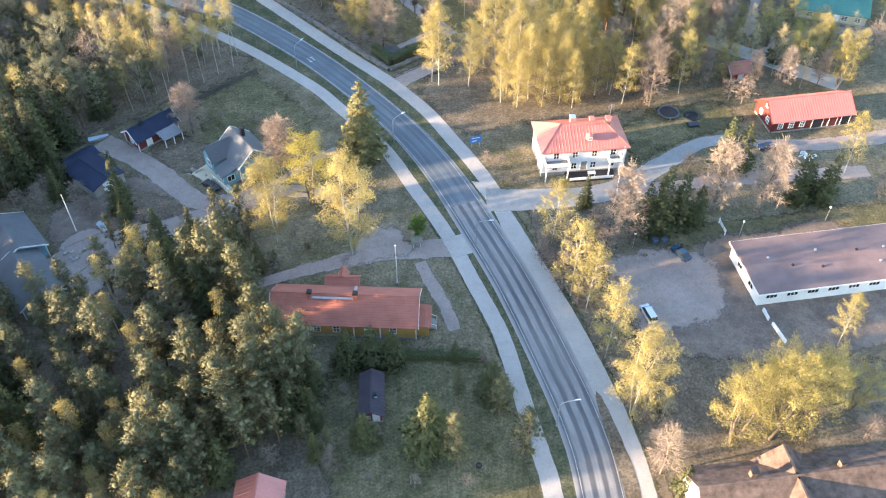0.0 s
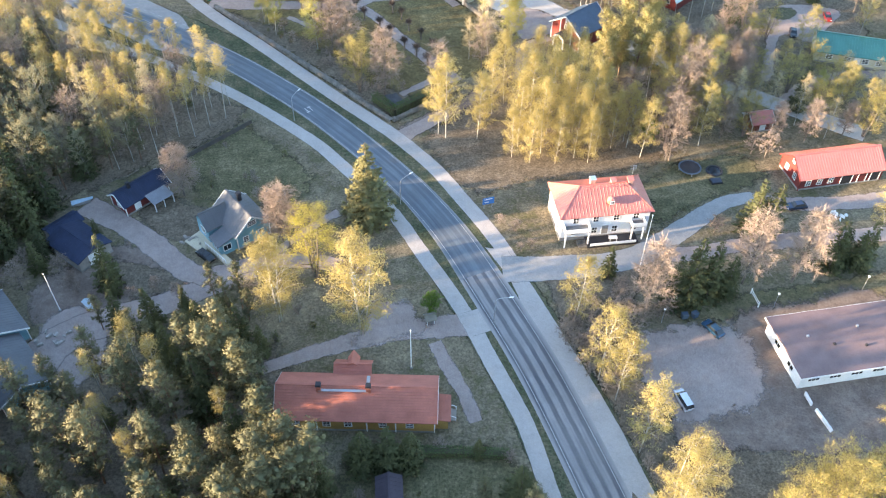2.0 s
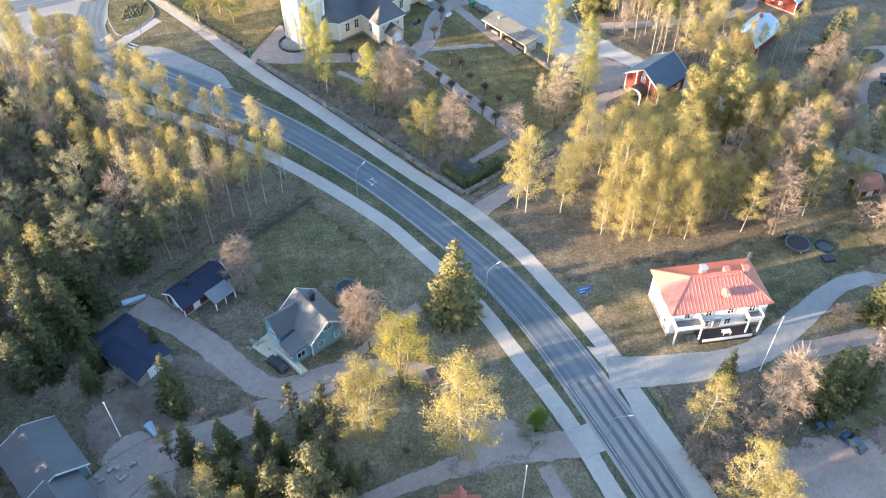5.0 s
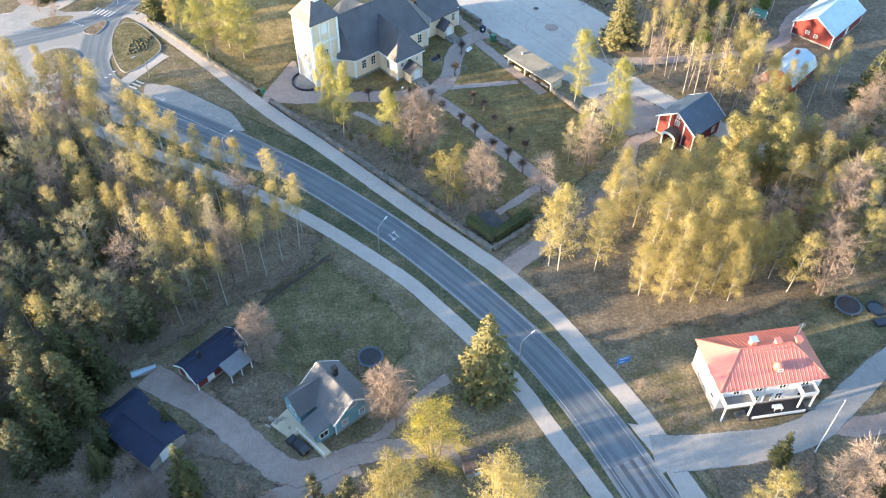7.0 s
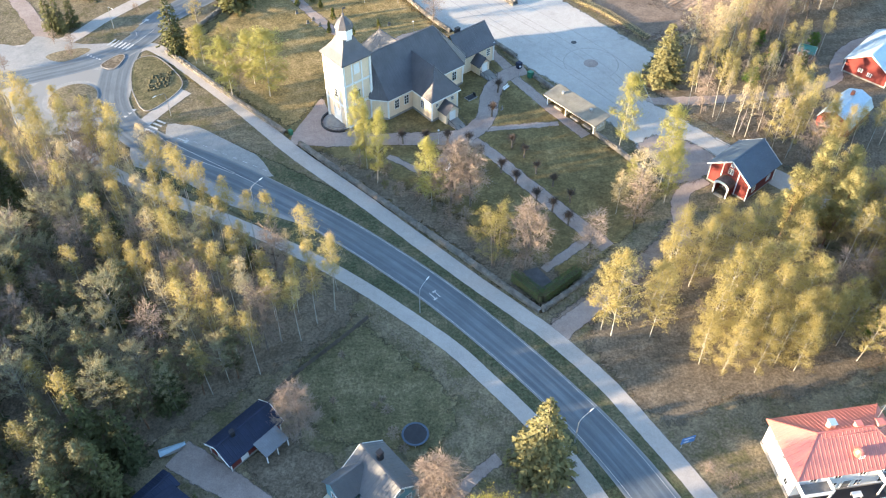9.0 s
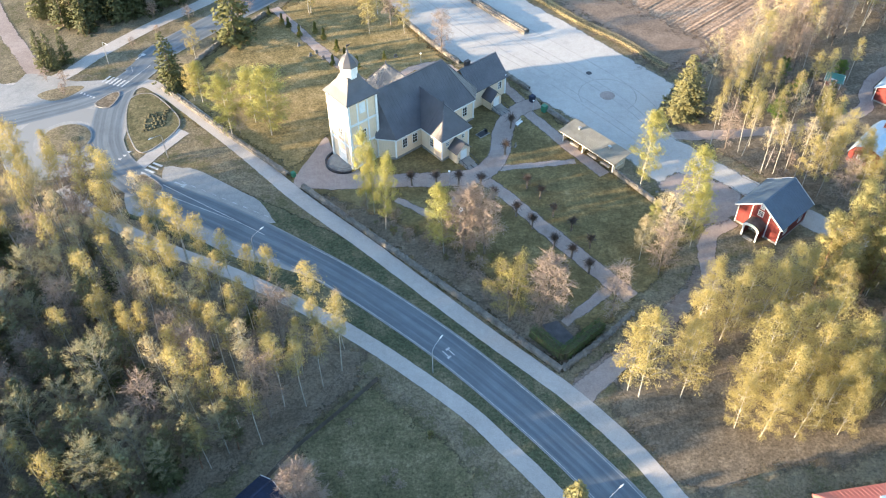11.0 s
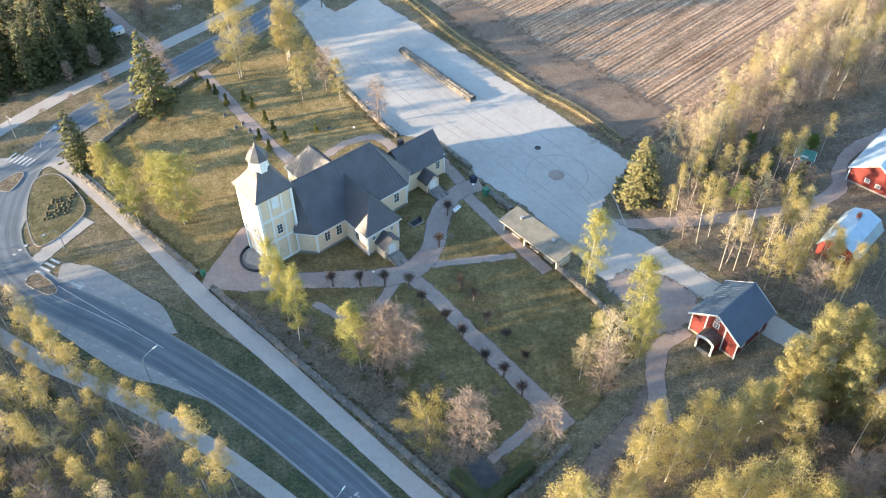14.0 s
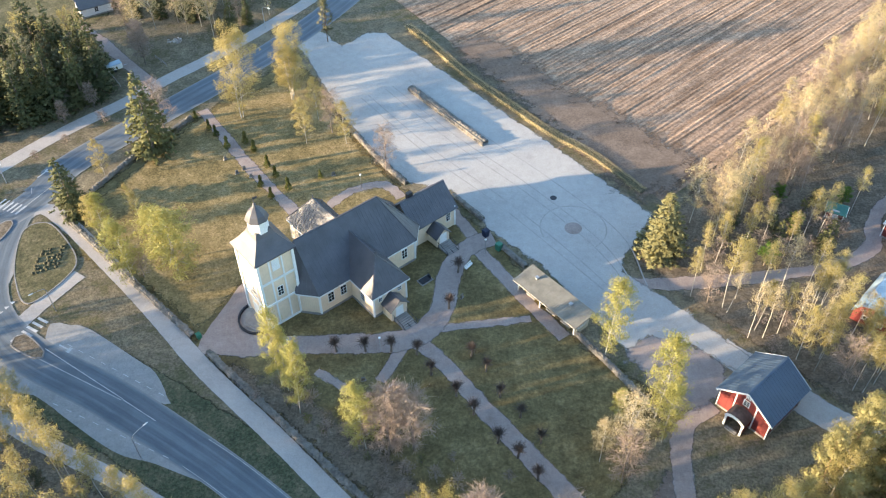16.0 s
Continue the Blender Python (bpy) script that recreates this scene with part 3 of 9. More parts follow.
ROAD2 = [(-98.4, 253.5), (-96.6, 258.5), (-93.2, 264.2), (-83.8, 274.8), (-64.7, 295.5), (-53.5, 309.3), (-43.6, 323.6), (-28.3, 350.2), (-9.2, 385.8), (28.8, 442.8)]
band2 = band("road", ROAD2, 3.9, 0.072, M["road"])
grounded(band2, "grey asphalt road past the churchyard", "road")
grounded(band("road", [(-120.0, 250.0), (-122.0, 253.5), (-127.5, 262.5), (-134.0, 272.0), (-141.0, 284.0), (-158.0, 316.4)], 1.8, 0.06, M["gravel"]), "pale gravel side road", "road")
grounded(band("path", [(-43.6, 340.6), (-50.0, 328.7), (-68.2, 306.0), (-79.7, 294.3), (-87.9, 285.0), (-98.5, 274.9), (-109.2, 262.3), (-117.1, 251.5), (-130.9, 247.6)], 1.9, 0.05, M["path"]), "pale foot and cycle path", "path")
# east side path, which widens into the apron by the parking
grounded(band("path", [(-100.8, 244.6), (-96.2, 249.0), (-89.2, 243.5), (-81.9, 235.7), (-69.4, 221.7), (-57.9, 207.9), (-44.4, 193.9), (-30.7, 179.0), (-22.8, 170.5), (-15.7, 163.2),
               (-10.6, 157.6), (-3.6, 148.3), (1.8, 138.7), (5.1, 132.7), (8.6, 125.4), (11.1, 118.5)], (1.7, 1.5), 0.05, M["path"]), "pale foot and cycle path along the road", "path")
east = spline([(5.1, 125.9), (9.2, 117.5), (12.4, 105.6), (19.2, 87.7), (22.8, 73.2), (24.9, 61.7), (27.0, 39.7), (27.2, 0), (27, -40)], 2.0)
outer = spline([(9.6, 124.9), (12.6, 117.9), (17.0, 106.4), (22.2, 92.1), (26.0, 79.7), (28.4, 70.7), (30.0, 60.7), (31.0, 39.7), (31, 0), (31, -40)], 2.0)
n = min(len(east), len(outer))
res = lambda line: [line[int(i * (len(line) - 1) / (n - 1))] for i in range(n)]
grounded(strip("path", res(east), res(outer), 0.052, M["path"], fray=0.35), "broad pale paved roadside apron", "path")
grounded(patch("verge", [(23.4, 75.5), (24.3, 75.5), (26.7, 66.4), (27.9, 57.7), (28.5, 34.7), (27, 0), (25.6, 0), (26.2, 34.7), (25.6, 57.7), (24.4, 66.7)], 0.075, M["litter"], 0.08), "narrow brown grass verge island", "verge")
# west side path
grounded(band("path", [(17.5, 0), (17.7, 34.7), (15.4, 59.0), (14.2, 65.7), (12.0, 75.7), (9.5, 87.6), (5.2, 99.2), (0.4, 111.5), (-6.1, 124.4), (-11.7, 135.3),
               (-17.6, 143.5), (-23.5, 151.1), (-27.9, 156.4), (-36.2, 164.3), (-45.4, 172.3), (-56.1, 180.1), (-68.6, 188.0), (-82.2, 195.3), (-95.6, 204.2), (-105.2, 213.0)], 1.4, 0.048, M["path"]), "pale foot and cycle path along the road", "path")
grounded(patch("bus_bay", [(-62.6, 200.6), (-62.6, 202.1), (-65.4, 207.0), (-69.5, 210.2), (-79.1, 217.2), (-82.3, 218.0), (-86.0, 218.4), (-84.0, 211.5), (-74.5, 206.0)], 0.064, M["dusty"], 0.05), "pale asphalt bus bay", "bus bay")
grounded(patch("bus_bay", [(-53.0, 186.1), (-62.4, 189.9), (-68.9, 192.2), (-78.6, 199.2), (-84.3, 203.3), (-90.1, 204.7), (-92.0, 211.5), (-84.3, 208.0), (-74.5, 202.0), (-62.5, 193.8)], 0.062, M["dusty"], 0.05), "pale asphalt bus bay", "bus bay")
grounded(band("path", [(-84.0, 230.4), (-87.0, 226.0), (-90.4, 220.4), (-92.0, 217.0)], 1.5, 0.059, M["path"]), "pale path across the verge to the crossing", "path")
grounded(band("path", [(1.3, 107.7), (5.3, 109.1)], 2.6, 0.055, M["path"]), "pale paved crossing of the verge", "path")

# car park, lanes and drives
grounded(patch("car_park", [(-51.5, 309.0), (-46.2, 316.2), (-41.6, 308.6), (-39.4, 306.6), (-33.4, 312.4), (-29.1, 312.2), (-17.0, 297.0), (-6.1, 282.4), (10.4, 260.6), (24.1, 241.8), (20.4, 235.6), (16.7, 230.4), (15.5, 227.0), (22.3, 219.6), (32.0, 207.7), (35.0, 204.4),
                            (30.0, 203.6), (24.0, 209.5), (17.5, 211.5), (13.0, 208.6), (8.6, 216.2), (1.2, 228.9), (-7.5, 238.4), (-14.5, 251.0), (-23.1, 253.6), (-30.9, 264.4), (-38.9, 279.6), (-47.0, 300.0)], 0.06, M["sand"], 0.12, straight=True, fray=1.3), "wide pale gravel church car park", "car park")
for off in (0.0, 1.6, 5.5, 7.2, 11.0):
    grounded(band("wheel_mark", [(-34.0 + off, 284.0 + off * 0.6), (-20.0 + off, 263.5 + off * 0.7), (-6.0 + off, 246.5 + off * 0.7), (6.0 + off, 230.0 + off * 0.6), (14.0 + off * 0.5, 218.5 + off * 0.4)], 0.14, 0.0665, M["track"]), "faint wheel mark in the gravel", "wheel mark")
for r_ in (6.4,):
    grounded(band("wheel_mark", [(8.3 + r_ * math.cos(a_ * 0.5), 238.5 + r_ * math.sin(a_ * 0.5)) for a_ in range(-2, 8)], 0.14, 0.0672, M["track"]), "faint curved wheel mark in the gravel", "wheel mark")
# darker gravel tone here also stands for the shade of the trees
grounded(patch("yard", [(15.0, 203.7), (13.0, 208.6), (17.5, 211.5), (24.0, 209.5), (28.5, 204.5), (25.5, 198.5), (19.5, 195.5), (16.5, 198.5)], 0.056, M["gravel"], 0.3), "gravel yard before the hall, browner than the lane for tree shade", "yard")
grounded(band("lane", [(28.6, 208.5), (33.6, 202.8), (44.3, 191.8), (59.9, 178.3), (87.7, 158.5)], 2.7, 0.058, M["sand"]), "pale gravel lane", "lane")
grounded(band("lane", [(15.9, 223.8), (22.6, 223.2), (30.5, 223.4), (43.8, 224.5), (55.5, 226.6), (63.4, 230.8), (66.2, 237.3), (72.4, 243.9), (90.4, 253.1)], 1.5, 0.05, M["gravel"]), "brown gravel farm lane", "lane")
grounded(band("lane", [(24.7, 196.9), (19.4, 193.2), (17.2, 186.4), (16.5, 178.5)], 1.6, 0.045, M["gravel"]), "gravel track to the red hall", "lane")
grounded(band("lane", [(-9.3, 158.8), (-8.9, 160.7), (-3.9, 164.4), (1.8, 168.8), (8.3, 175.1), (13.4, 179.6), (16.6, 184.6)], 1.9, 0.0445, M["earth"]), "gravel track beside the grove", "lane")
grounded(band("lane", [(-11.2, 157.0), (-9.4, 159.3), (-5.4, 162.8), (-0.6, 166.6)], (2.4, 1.5), 0.0485, M["gravel"]), "pale dusty mouth of the gravel track", "lane")
grounded(band("drive", [(8.1, 120.4), (12.6, 120.4), (18.9, 120.7), (27.4, 121.7), (34.1, 124.0), (40.4, 128.6), (50.0, 136.2), (54.0, 138.2), (58.5, 139.2)], (3.2, 1.5), 0.057, M["dusty"]), "pale gravel drive to the white house", "drive")
grounded(band("drive", [(57.0, 139.0), (64.7, 137.2), (78.5, 137.6), (95.0, 141.0)], 1.9, 0.049, M["gravel"]), "gravel yard strip before the barn", "drive")
grounded(band("drive", [(35.3, 124.4), (42.3, 123.8), (49.6, 125.6), (58.0, 126.7), (67.3, 127.7), (83.8, 129.1)], 1.7, 0.046, M["gravel"]), "gravel drive behind the spruces", "drive")
grounded(patch("parking", [(28.2, 103.1), (32.7, 106.1), (41.6, 106.7), (46.5, 106.6), (48.6, 101.4), (48.2, 95.6), (46.0, 91.6), (40.6, 89.6), (36.0, 88.0), (31.4, 90.5)], 0.045, M["gravel"], 0.6), "pinkish gravel parking yard", "parking")
grounded(patch("yard", [(46.0, 107.4), (52.5, 111.8), (62.0, 112.6), (69.3, 115.0), (79.5, 109.4), (80.5, 96.5), (76.0, 88.0), (60.0, 81.5), (50.0, 80.5), (40.0, 80.8), (33.5, 82.0), (30.5, 88.0), (40.0, 95.0)], 0.03, M["earth"], 0.6), "bare brown earth round the flat-roofed building", "yard")
grounded(patch("yard", [(-70.0, 108.5), (-58.0, 111.0), (-45.5, 117.0), (-50.0, 121.0), (-58.0, 127.5), (-64.5, 125.0), (-73.0, 117.0)], 0.028, M["earth"], 0.6), "bare brown garden earth between the drives", "yard")
grounded(band("drive", [(-70.0, 138.0), (-65.5, 135.0), (-60.9, 132.1), (-55.1, 127.3), (-49.5, 122.0), (-44.3, 119.2), (-36.3, 122.1), (-26.1, 122.7), (-15.2, 119.4)], (2.5, 1.6), 0.044, M["gravel"]), "pinkish gravel drive", "drive")
grounded(band("drive", [(-36.5, 122.6), (-33.6, 124.4), (-30.1, 127.7), (-25.2, 133.0), (-21.8, 135.4)], 1.1, 0.0435, M["gravel"]), "narrow gravel track past the garden", "drive")
grounded(band("drive", [(-36.0, 120.5), (-44.0, 116.3), (-52.4, 111.5), (-60.1, 108.6), (-66.4, 104.2), (-69.0, 97.2)], (1.8, 4.2), 0.042, M["gravel"]), "pinkish gravel drive", "drive")
grounded(band("drive", [(-34.1, 98.1), (-28.1, 100.5), (-22.5, 102.7), (-12.1, 106.1), (-4.2, 107.1), (1.7, 107.9)], (1.0, 2.4), 0.043, M["gravel"]), "gravel drive to the ochre house", "drive")
grounded(patch("drive", [(-14.7, 113.1), (-9.7, 113.0), (-7.2, 109.5), (-5.2, 105.9), (-17.2, 103.9), (-15.7, 108.5)], 0.0445, M["gravel"], 0.4), "gravel turning place", "drive")
grounded(band("drive", [(-4.2, 104.0), (-2.4, 99.6), (-0.2, 94.9), (1.9, 88.6)], 1.1, 0.041, M["gravel"]), "worn gravel track beside the ochre house", "drive")
grounded(patch("yard", [(71.5, 179.9), (73.8, 179.5), (78.6, 192.5), (82.5, 198.2), (87.3, 194.2), (90.5, 197.5), (96.3, 203.5), (99.4, 209.0), (90.9, 212.3), (84.0, 211.0), (80.8, 206.3), (78.2, 198.4)], 0.05, M["gravel"], 0.12, fray=1.0), "grey gravel forecourt of the teal-roofed house", "yard")
grounded(patch("verge", [(81.8, 210.2), (81.7, 206.3), (84.0, 204.5), (88.3, 207.6), (87.6, 210.4)], 0.062, M["verge"], 0.1, fray=0.7), "oval grass bed in the forecourt", "verge")
grounded(band("drive", [(70.5, 168.0), (77.0, 173.5), (81.5, 177.0), (90.0, 180.5), (104.0, 181.0)], 1.6, 0.047, M["gravel"]), "gravel drive below the teal-roofed house", "drive")
grounded(patch("yard", [(-69.5, 108.7), (-66.5, 112.0), (-63.0, 112.2), (-59.0, 108.4), (-57.6, 102.1), (-59.7, 96.3), (-63.8, 95.4), (-67.5, 103.4)], 0.0415, M["gravel"], 0.3, fray=1.6), "pinkish gravel yard before the blue-green house", "yard")
# churchyard
grounded(patch("churchyard", [(-90.1, 244.5), (-73.9, 226.8), (-58.6, 211.1), (-24.9, 176.7), (-13.2, 164.9), (-4.9, 171.2), (16.0, 195.2), (4.3, 211.8), (-8.2, 238.1), (-23.5, 250.9), (-34.8, 268.4), (-49.8, 297.7), (-69.3, 279.5)], 0.02, M["yard"], 0.3), "mossy churchyard lawn", "lawn")
grounded(patch("churchyard", [(-89.0, 245.5), (-72.0, 228.5), (-60.0, 216.5), (-54.0, 227.0), (-44.0, 238.0), (-34.0, 246.0), (-25.0, 250.5), (-34.8, 267.6), (-49.8, 296.0), (-69.3, 278.5)], 0.0235, M["dry_lawn"], 0.3, straight=True), "dry yellow churchyard lawn", "lawn")
grounded(band("path", [(-69.7, 281.0), (-57.1, 261.1), (-47.7, 248.2), (-44.3, 243.5)], 1.25, 0.04, M["gravel"]), "pinkish gravel churchyard path", "path")
grounded(band("path", [(-24.3, 213.1), (-19.3, 209.0), (-10.4, 195.9), (-0.6, 182.1), (1.9, 178.6)], 1.6, 0.04, M["gravel"]), "pinkish gravel churchyard avenue", "path")
grounded(band("path", [(-18.1, 214.5), (-2.3, 216.1)], 0.8, 0.038, M["gravel"]), "narrow pale churchyard path", "path")
grounded(band("path", [(-11.2, 234.6), (-8.4, 230.2), (-3.7, 222.0), (3.0, 211.6)], 1.2, 0.039, M["gravel"]), "pale churchyard path beside the shelter", "path")
grounded(band("path", [(-59.2, 212.8), (-51.3, 212.1), (-39.5, 211.9), (-24.1, 212.3), (-18.1, 217.8), (-16.4, 225.4), (-14.6, 231.0), (-11.2, 235.0), (-7.2, 236.5)], 2.1, 0.042, M["gravel"]), "pinkish gravel path round the church", "path")
grounded(band("path", [(-16.4, 248.4), (-14.6, 244.3), (-12.8, 240.3), (-10.4, 236.0)], 1.0, 0.0395, M["gravel"]), "pale churchyard path behind the sacristy", "path")
grounded(band("path", [(-17.0, 236.0), (-14.6, 232.6)], 1.5, 0.0385, M["gravel"]), "pale churchyard path", "path")
grounded(band("path", [(-24.1, 211.4), (-28.2, 203.7)], 1.1, 0.037, M["gravel"]), "pale churchyard path", "path")
grounded(band("path", [(-38.8, 206.3), (-32.5, 201.4)], 0.8, 0.036, M["gravel"]), "pale churchyard path", "path")
grounded(band("path", [(-10.6, 173.4), (-1.3, 181.0)], 0.8, 0.036, M["gravel"]), "pale churchyard path", "path")
grounded(band("path", [(-39.9, 246.2), (-35.0, 251.5), (-28.3, 253.3), (-24.9, 248.9)], 0.9, 0.036, M["gravel"]), "pale churchyard path", "path")
grounded(patch("forecourt", [(-59.1, 211.7), (-50.9, 210.7), (-45.5, 211.4), (-46.5, 215.9), (-51.3, 220.9), (-53.6, 226.7), (-55.8, 221.8)], 0.044, M["gravel"], 0.1), "pinkish gravel forecourt of the church tower", "forecourt")
# gardens, woodland floor and field
grounded(patch("lawn", [(-32.9, 136.2), (-27.9, 145.1), (-37.7, 157.0), (-44.5, 162.9), (-51.4, 156.9), (-53.5, 149.0), (-48.6, 140.1), (-39.8, 138.2)], 0.025, M["lawn"], 0.6), "green garden lawn", "lawn")
grounded(patch("lawn", [(-16.2, 83.6), (-4.1, 84.1), (3.9, 83.6), (9.0, 77.7), (12.2, 61.7), (14.3, 39.7), (-20.2, 39.5), (-22.2, 59.5), (-18.2, 73.6)], 0.024, M["lawn"], 0.6), "shaded garden lawn", "lawn")
grounded(patch("lawn", [(19.3, 140.2), (35.1, 142.2), (44.8, 149.0), (58.5, 151.9), (62.6, 145.0), (52.8, 140.1), (44.0, 136.2), (37.2, 130.3), (36.1, 139.2)], 0.023, M["lawn"], 0.6), "patchy green lawn", "lawn")
grounded(patch("lawn", [(37.5, 111.5), (51.4, 114.5), (89.1, 120.2), (89.3, 113.3), (65.4, 111.4), (51.6, 108.5), (37.6, 108.5)], 0.022, M["lawn"], 0.5), "green lawn strip", "lawn")
grounded(patch("litter", [(-6.0, 156.0), (-1.2, 148.6), (3.6, 140.6), (8.6, 141.6), (15.0, 145.2), (22.0, 144.6), (29.1, 146.1), (42.8, 151.0), (48.4, 163.7), (44.3, 176.4), (26.8, 180.5), (9.3, 174.6), (-0.5, 164.9)], 0.026, M["litter"], 0.8), "brown leaf litter under birches", "ground")
grounded(patch("litter", [(-121.5, 223.9), (-94.5, 211.1), (-68.7, 185.0), (-46.4, 169.8), (-45.5, 161.9), (-56.4, 152.9), (-74.2, 139.9), (-99.0, 132.8), (-148.3, 138.4), (-166.9, 198.1)], 0.026, M["litter"], 0.8), "brown forest floor", "ground")
grounded(patch("litter", [(-94.7, 100.9), (-60.0, 99.3), (-30.1, 102.5), (-28.2, 84.5), (-18.2, 67.6), (-22.2, 39.5), (-111.0, 38.6)], 0.027, M["litter"], 0.8), "brown forest floor", "ground")
grounded(patch("litter", [(26.5, 240.5), (18.5, 229.5), (24.5, 221.5), (34.0, 210.0), (46.0, 196.5), (62.0, 186.0), (100.0, 190.0), (118.0, 250.0), (122.0, 330.0), (101.0, 315.0), (62.0, 279.0)], 0.026, M["litter"], 0.5, straight=True), "brown leaf litter under the trees", "ground")
grounded(patch("litter", [(33.0, 66.0), (33.5, 84.0), (52.0, 82.0), (90.0, 84.0), (92.0, 60.0), (64.0, 64.5), (50.0, 63.5), (36.0, 61.5)], 0.033, M["litter"], 0.3, straight=True), "brown weedy ground between house and parking", "ground")
grounded(patch("patio", [(-14.4, 173.2), (-11.6, 174.0), (-9.2, 170.2), (-11.7, 167.7)], 0.035, M["plot"], 0.1, straight=True), "dark gravel plot inside the hedge", "patio")
grounded(patch("litter", [(-58.0, 209.5), (-48.0, 205.5), (-38.0, 199.5), (-27.0, 189.5), (-16.0, 178.5), (-8.5, 172.5), (-12.2, 165.0), (-24.9, 177.8), (-41.3, 194.9)], 0.0245, M["litter"], 0.6), "brown leaf litter along the churchyard wall", "ground")
grounded(patch("litter", [(-59.5, 135.8), (-54.5, 139.6), (-50.0, 138.0), (-46.0, 135.0), (-45.5, 130.0), (-48.0, 127.6), (-54.4, 130.0)], 0.0305, M["litter"], 0.4), "bare brown soil before the blue house", "ground")
grounded(patch("litter", [(-62.3, 124.3), (-56.0, 114.1), (-46.0, 117.0), (-50.5, 120.2)], 0.031, M["litter"], 0.3, straight=True), "brown bare bed between the drives", "ground")
grounded(patch("litter", [(15.2, 118.0), (20.0, 118.2), (33.0, 121.0), (28.0, 104.0), (31.5, 88.0), (33.0, 70.0), (31.5, 55.0), (30.6, 58.0), (28.8, 70.7), (26.5, 80.0), (22.6, 92.5), (17.5, 106.6)], 0.032, M["litter"], 0.2, straight=True), "brown undergrowth floor beside the road", "ground")
grounded(band("drive", [(-83.5, 292.5), (-87.0, 296.2), (-91.2, 301.3), (-96.8, 308.0), (-101.1, 313.1), (-107.3, 319.3)], 1.5, 0.044, M["gravel"]), "brown gravel drive beyond the road", "drive")
grounded(patch("lawn", [(-108.0, 317.0), (-100.0, 333.0), (-112.0, 350.0), (-160.0, 352.0), (-165.0, 318.0), (-124.0, 312.0)], 0.027, M["lawn"], 0.5), "pale lawn beyond the road", "lawn")
fm = Mesh()
FU = Vector((0.773, 0.635, 0))
FV = Vector((-0.635, 0.773, 0))
origin = Vector((24.0, 242.5, 0))
n1, n2 = Vector((0.84, 0.54, 0)), Vector((-0.70, 0.715, 0))
cols, rows_n = 40, 300
rnd = random.Random(5)
level = 0.12
for j in range(rows_n):
    p0 = origin + FV * (0.55 * j)
    s1 = (Vector((-16.1, 312.4, 0)) - p0).dot(n1) / FU.dot(n1)
    s2 = min(230.0, (origin - p0).dot(n2) / FU.dot(n2)) if FU.dot(n2) > 0.02 else 230.0
    level = 0.2 + 0.6 * (level - 0.2) + rnd.uniform(-0.09, 0.09) + (0.07 if j % 2 else -0.07)
    for i in range(cols):
        p = p0 + FU * (s1 + (s2 - s1) * i / (cols - 1))
        fm.v.append((p.x, p.y, max(0.03, level + rnd.uniform(-0.035, 0.035))))
fm.f = [(j * cols + i, j * cols + i + 1, (j + 1) * cols + i + 1, (j + 1) * cols + i) for j in range(rows_n - 1) for i in range(cols - 1)]
grounded(part("field", fm, M["field"]), "brown ploughed field with furrows", "field")
grounded(patch("headland", [(-12.0, 303.0), (-3.8, 290.0), (10.2, 266.9), (24.0, 246.0), (30.0, 249.5), (37.0, 256.5), (32.0, 263.0), (25.3, 271.5), (20.1, 278.0), (12.0, 286.0), (6.0, 296.0), (-4.0, 309.0)], 0.46, M["headland"], 0.4, fray=9.0), "smooth grey-brown unploughed rim of the field, darkened partly for shadow", "field")


# ---- houses ----
def window(parent, m, w, h, bars=(1, 2), frame_mat=None):
    """A window in the wall plane of m (its y points out of the wall), with frame, glazing bars and glass."""
    mb = Mesh()
    t = 0.11
    x0, x1 = w / 2, w / 2 + t
    for y in (0.0, 0.065):
        mb.v += [(-x1, y, -t), (x1, y, -t), (x1, y, h + t), (-x1, y, h + t), (-x0, y, 0), (x0, y, 0), (x0, y, h), (-x0, y, h)]
    for k in range(4):
        l = (k + 1) % 4
        mb.f += [(8 + k, 8 + l, 12 + l, 12 + k), (k, l, 8 + l, 8 + k), (4 + k, 4 + l, 12 + l, 12 + k)]
    ob = part("window", mb, frame_mat or M["white"], parent)
    ob.matrix_local = m
    pane = Mesh()
    pane.box((0, 0.012, 0), (w, 0.02, h))
    part("pane", pane, M["pane"], ob, "dark reflecting window pane")
    for i in range(bars[0]):
        mb = Mesh()
        mb.box((-w / 2 + w * (i + 1) / (bars[0] + 1), 0.035, 0), (0.06, 0.05, h))
        part("glazing_bar", mb, frame_mat or M["white"], ob)
    for i in range(bars[1]):
        mb = Mesh()
        mb.box((0, 0.04, h * (i + 1) / (bars[1] + 1) - 0.03), (w, 0.05, 0.06))
        part("glazing_bar", mb, frame_mat or M["white"], ob)
    return ob


def door(parent, m, w=1.1, h=2.1, material=None):
    mb = Mesh()
    mb.box((0, 0.03, 0), (w, 0.06, h))
    for z in (0.25, 1.2):
        mb.box((0, 0.07, z), (w * 0.7, 0.03, 0.7))
    ob = part("door", mb, material or M["white"], parent)
    ob.matrix_local = m
    fr = Mesh()
    fr.box((0, 0.05, h), (w + 0.3, 0.1, 0.14)).box((-w / 2 - 0.08, 0.05, 0), (0.14, 0.1, h)).box((w / 2 + 0.08, 0.05, 0), (0.14, 0.1, h))
    part("door_frame", fr, M["white"], ob)
    return ob


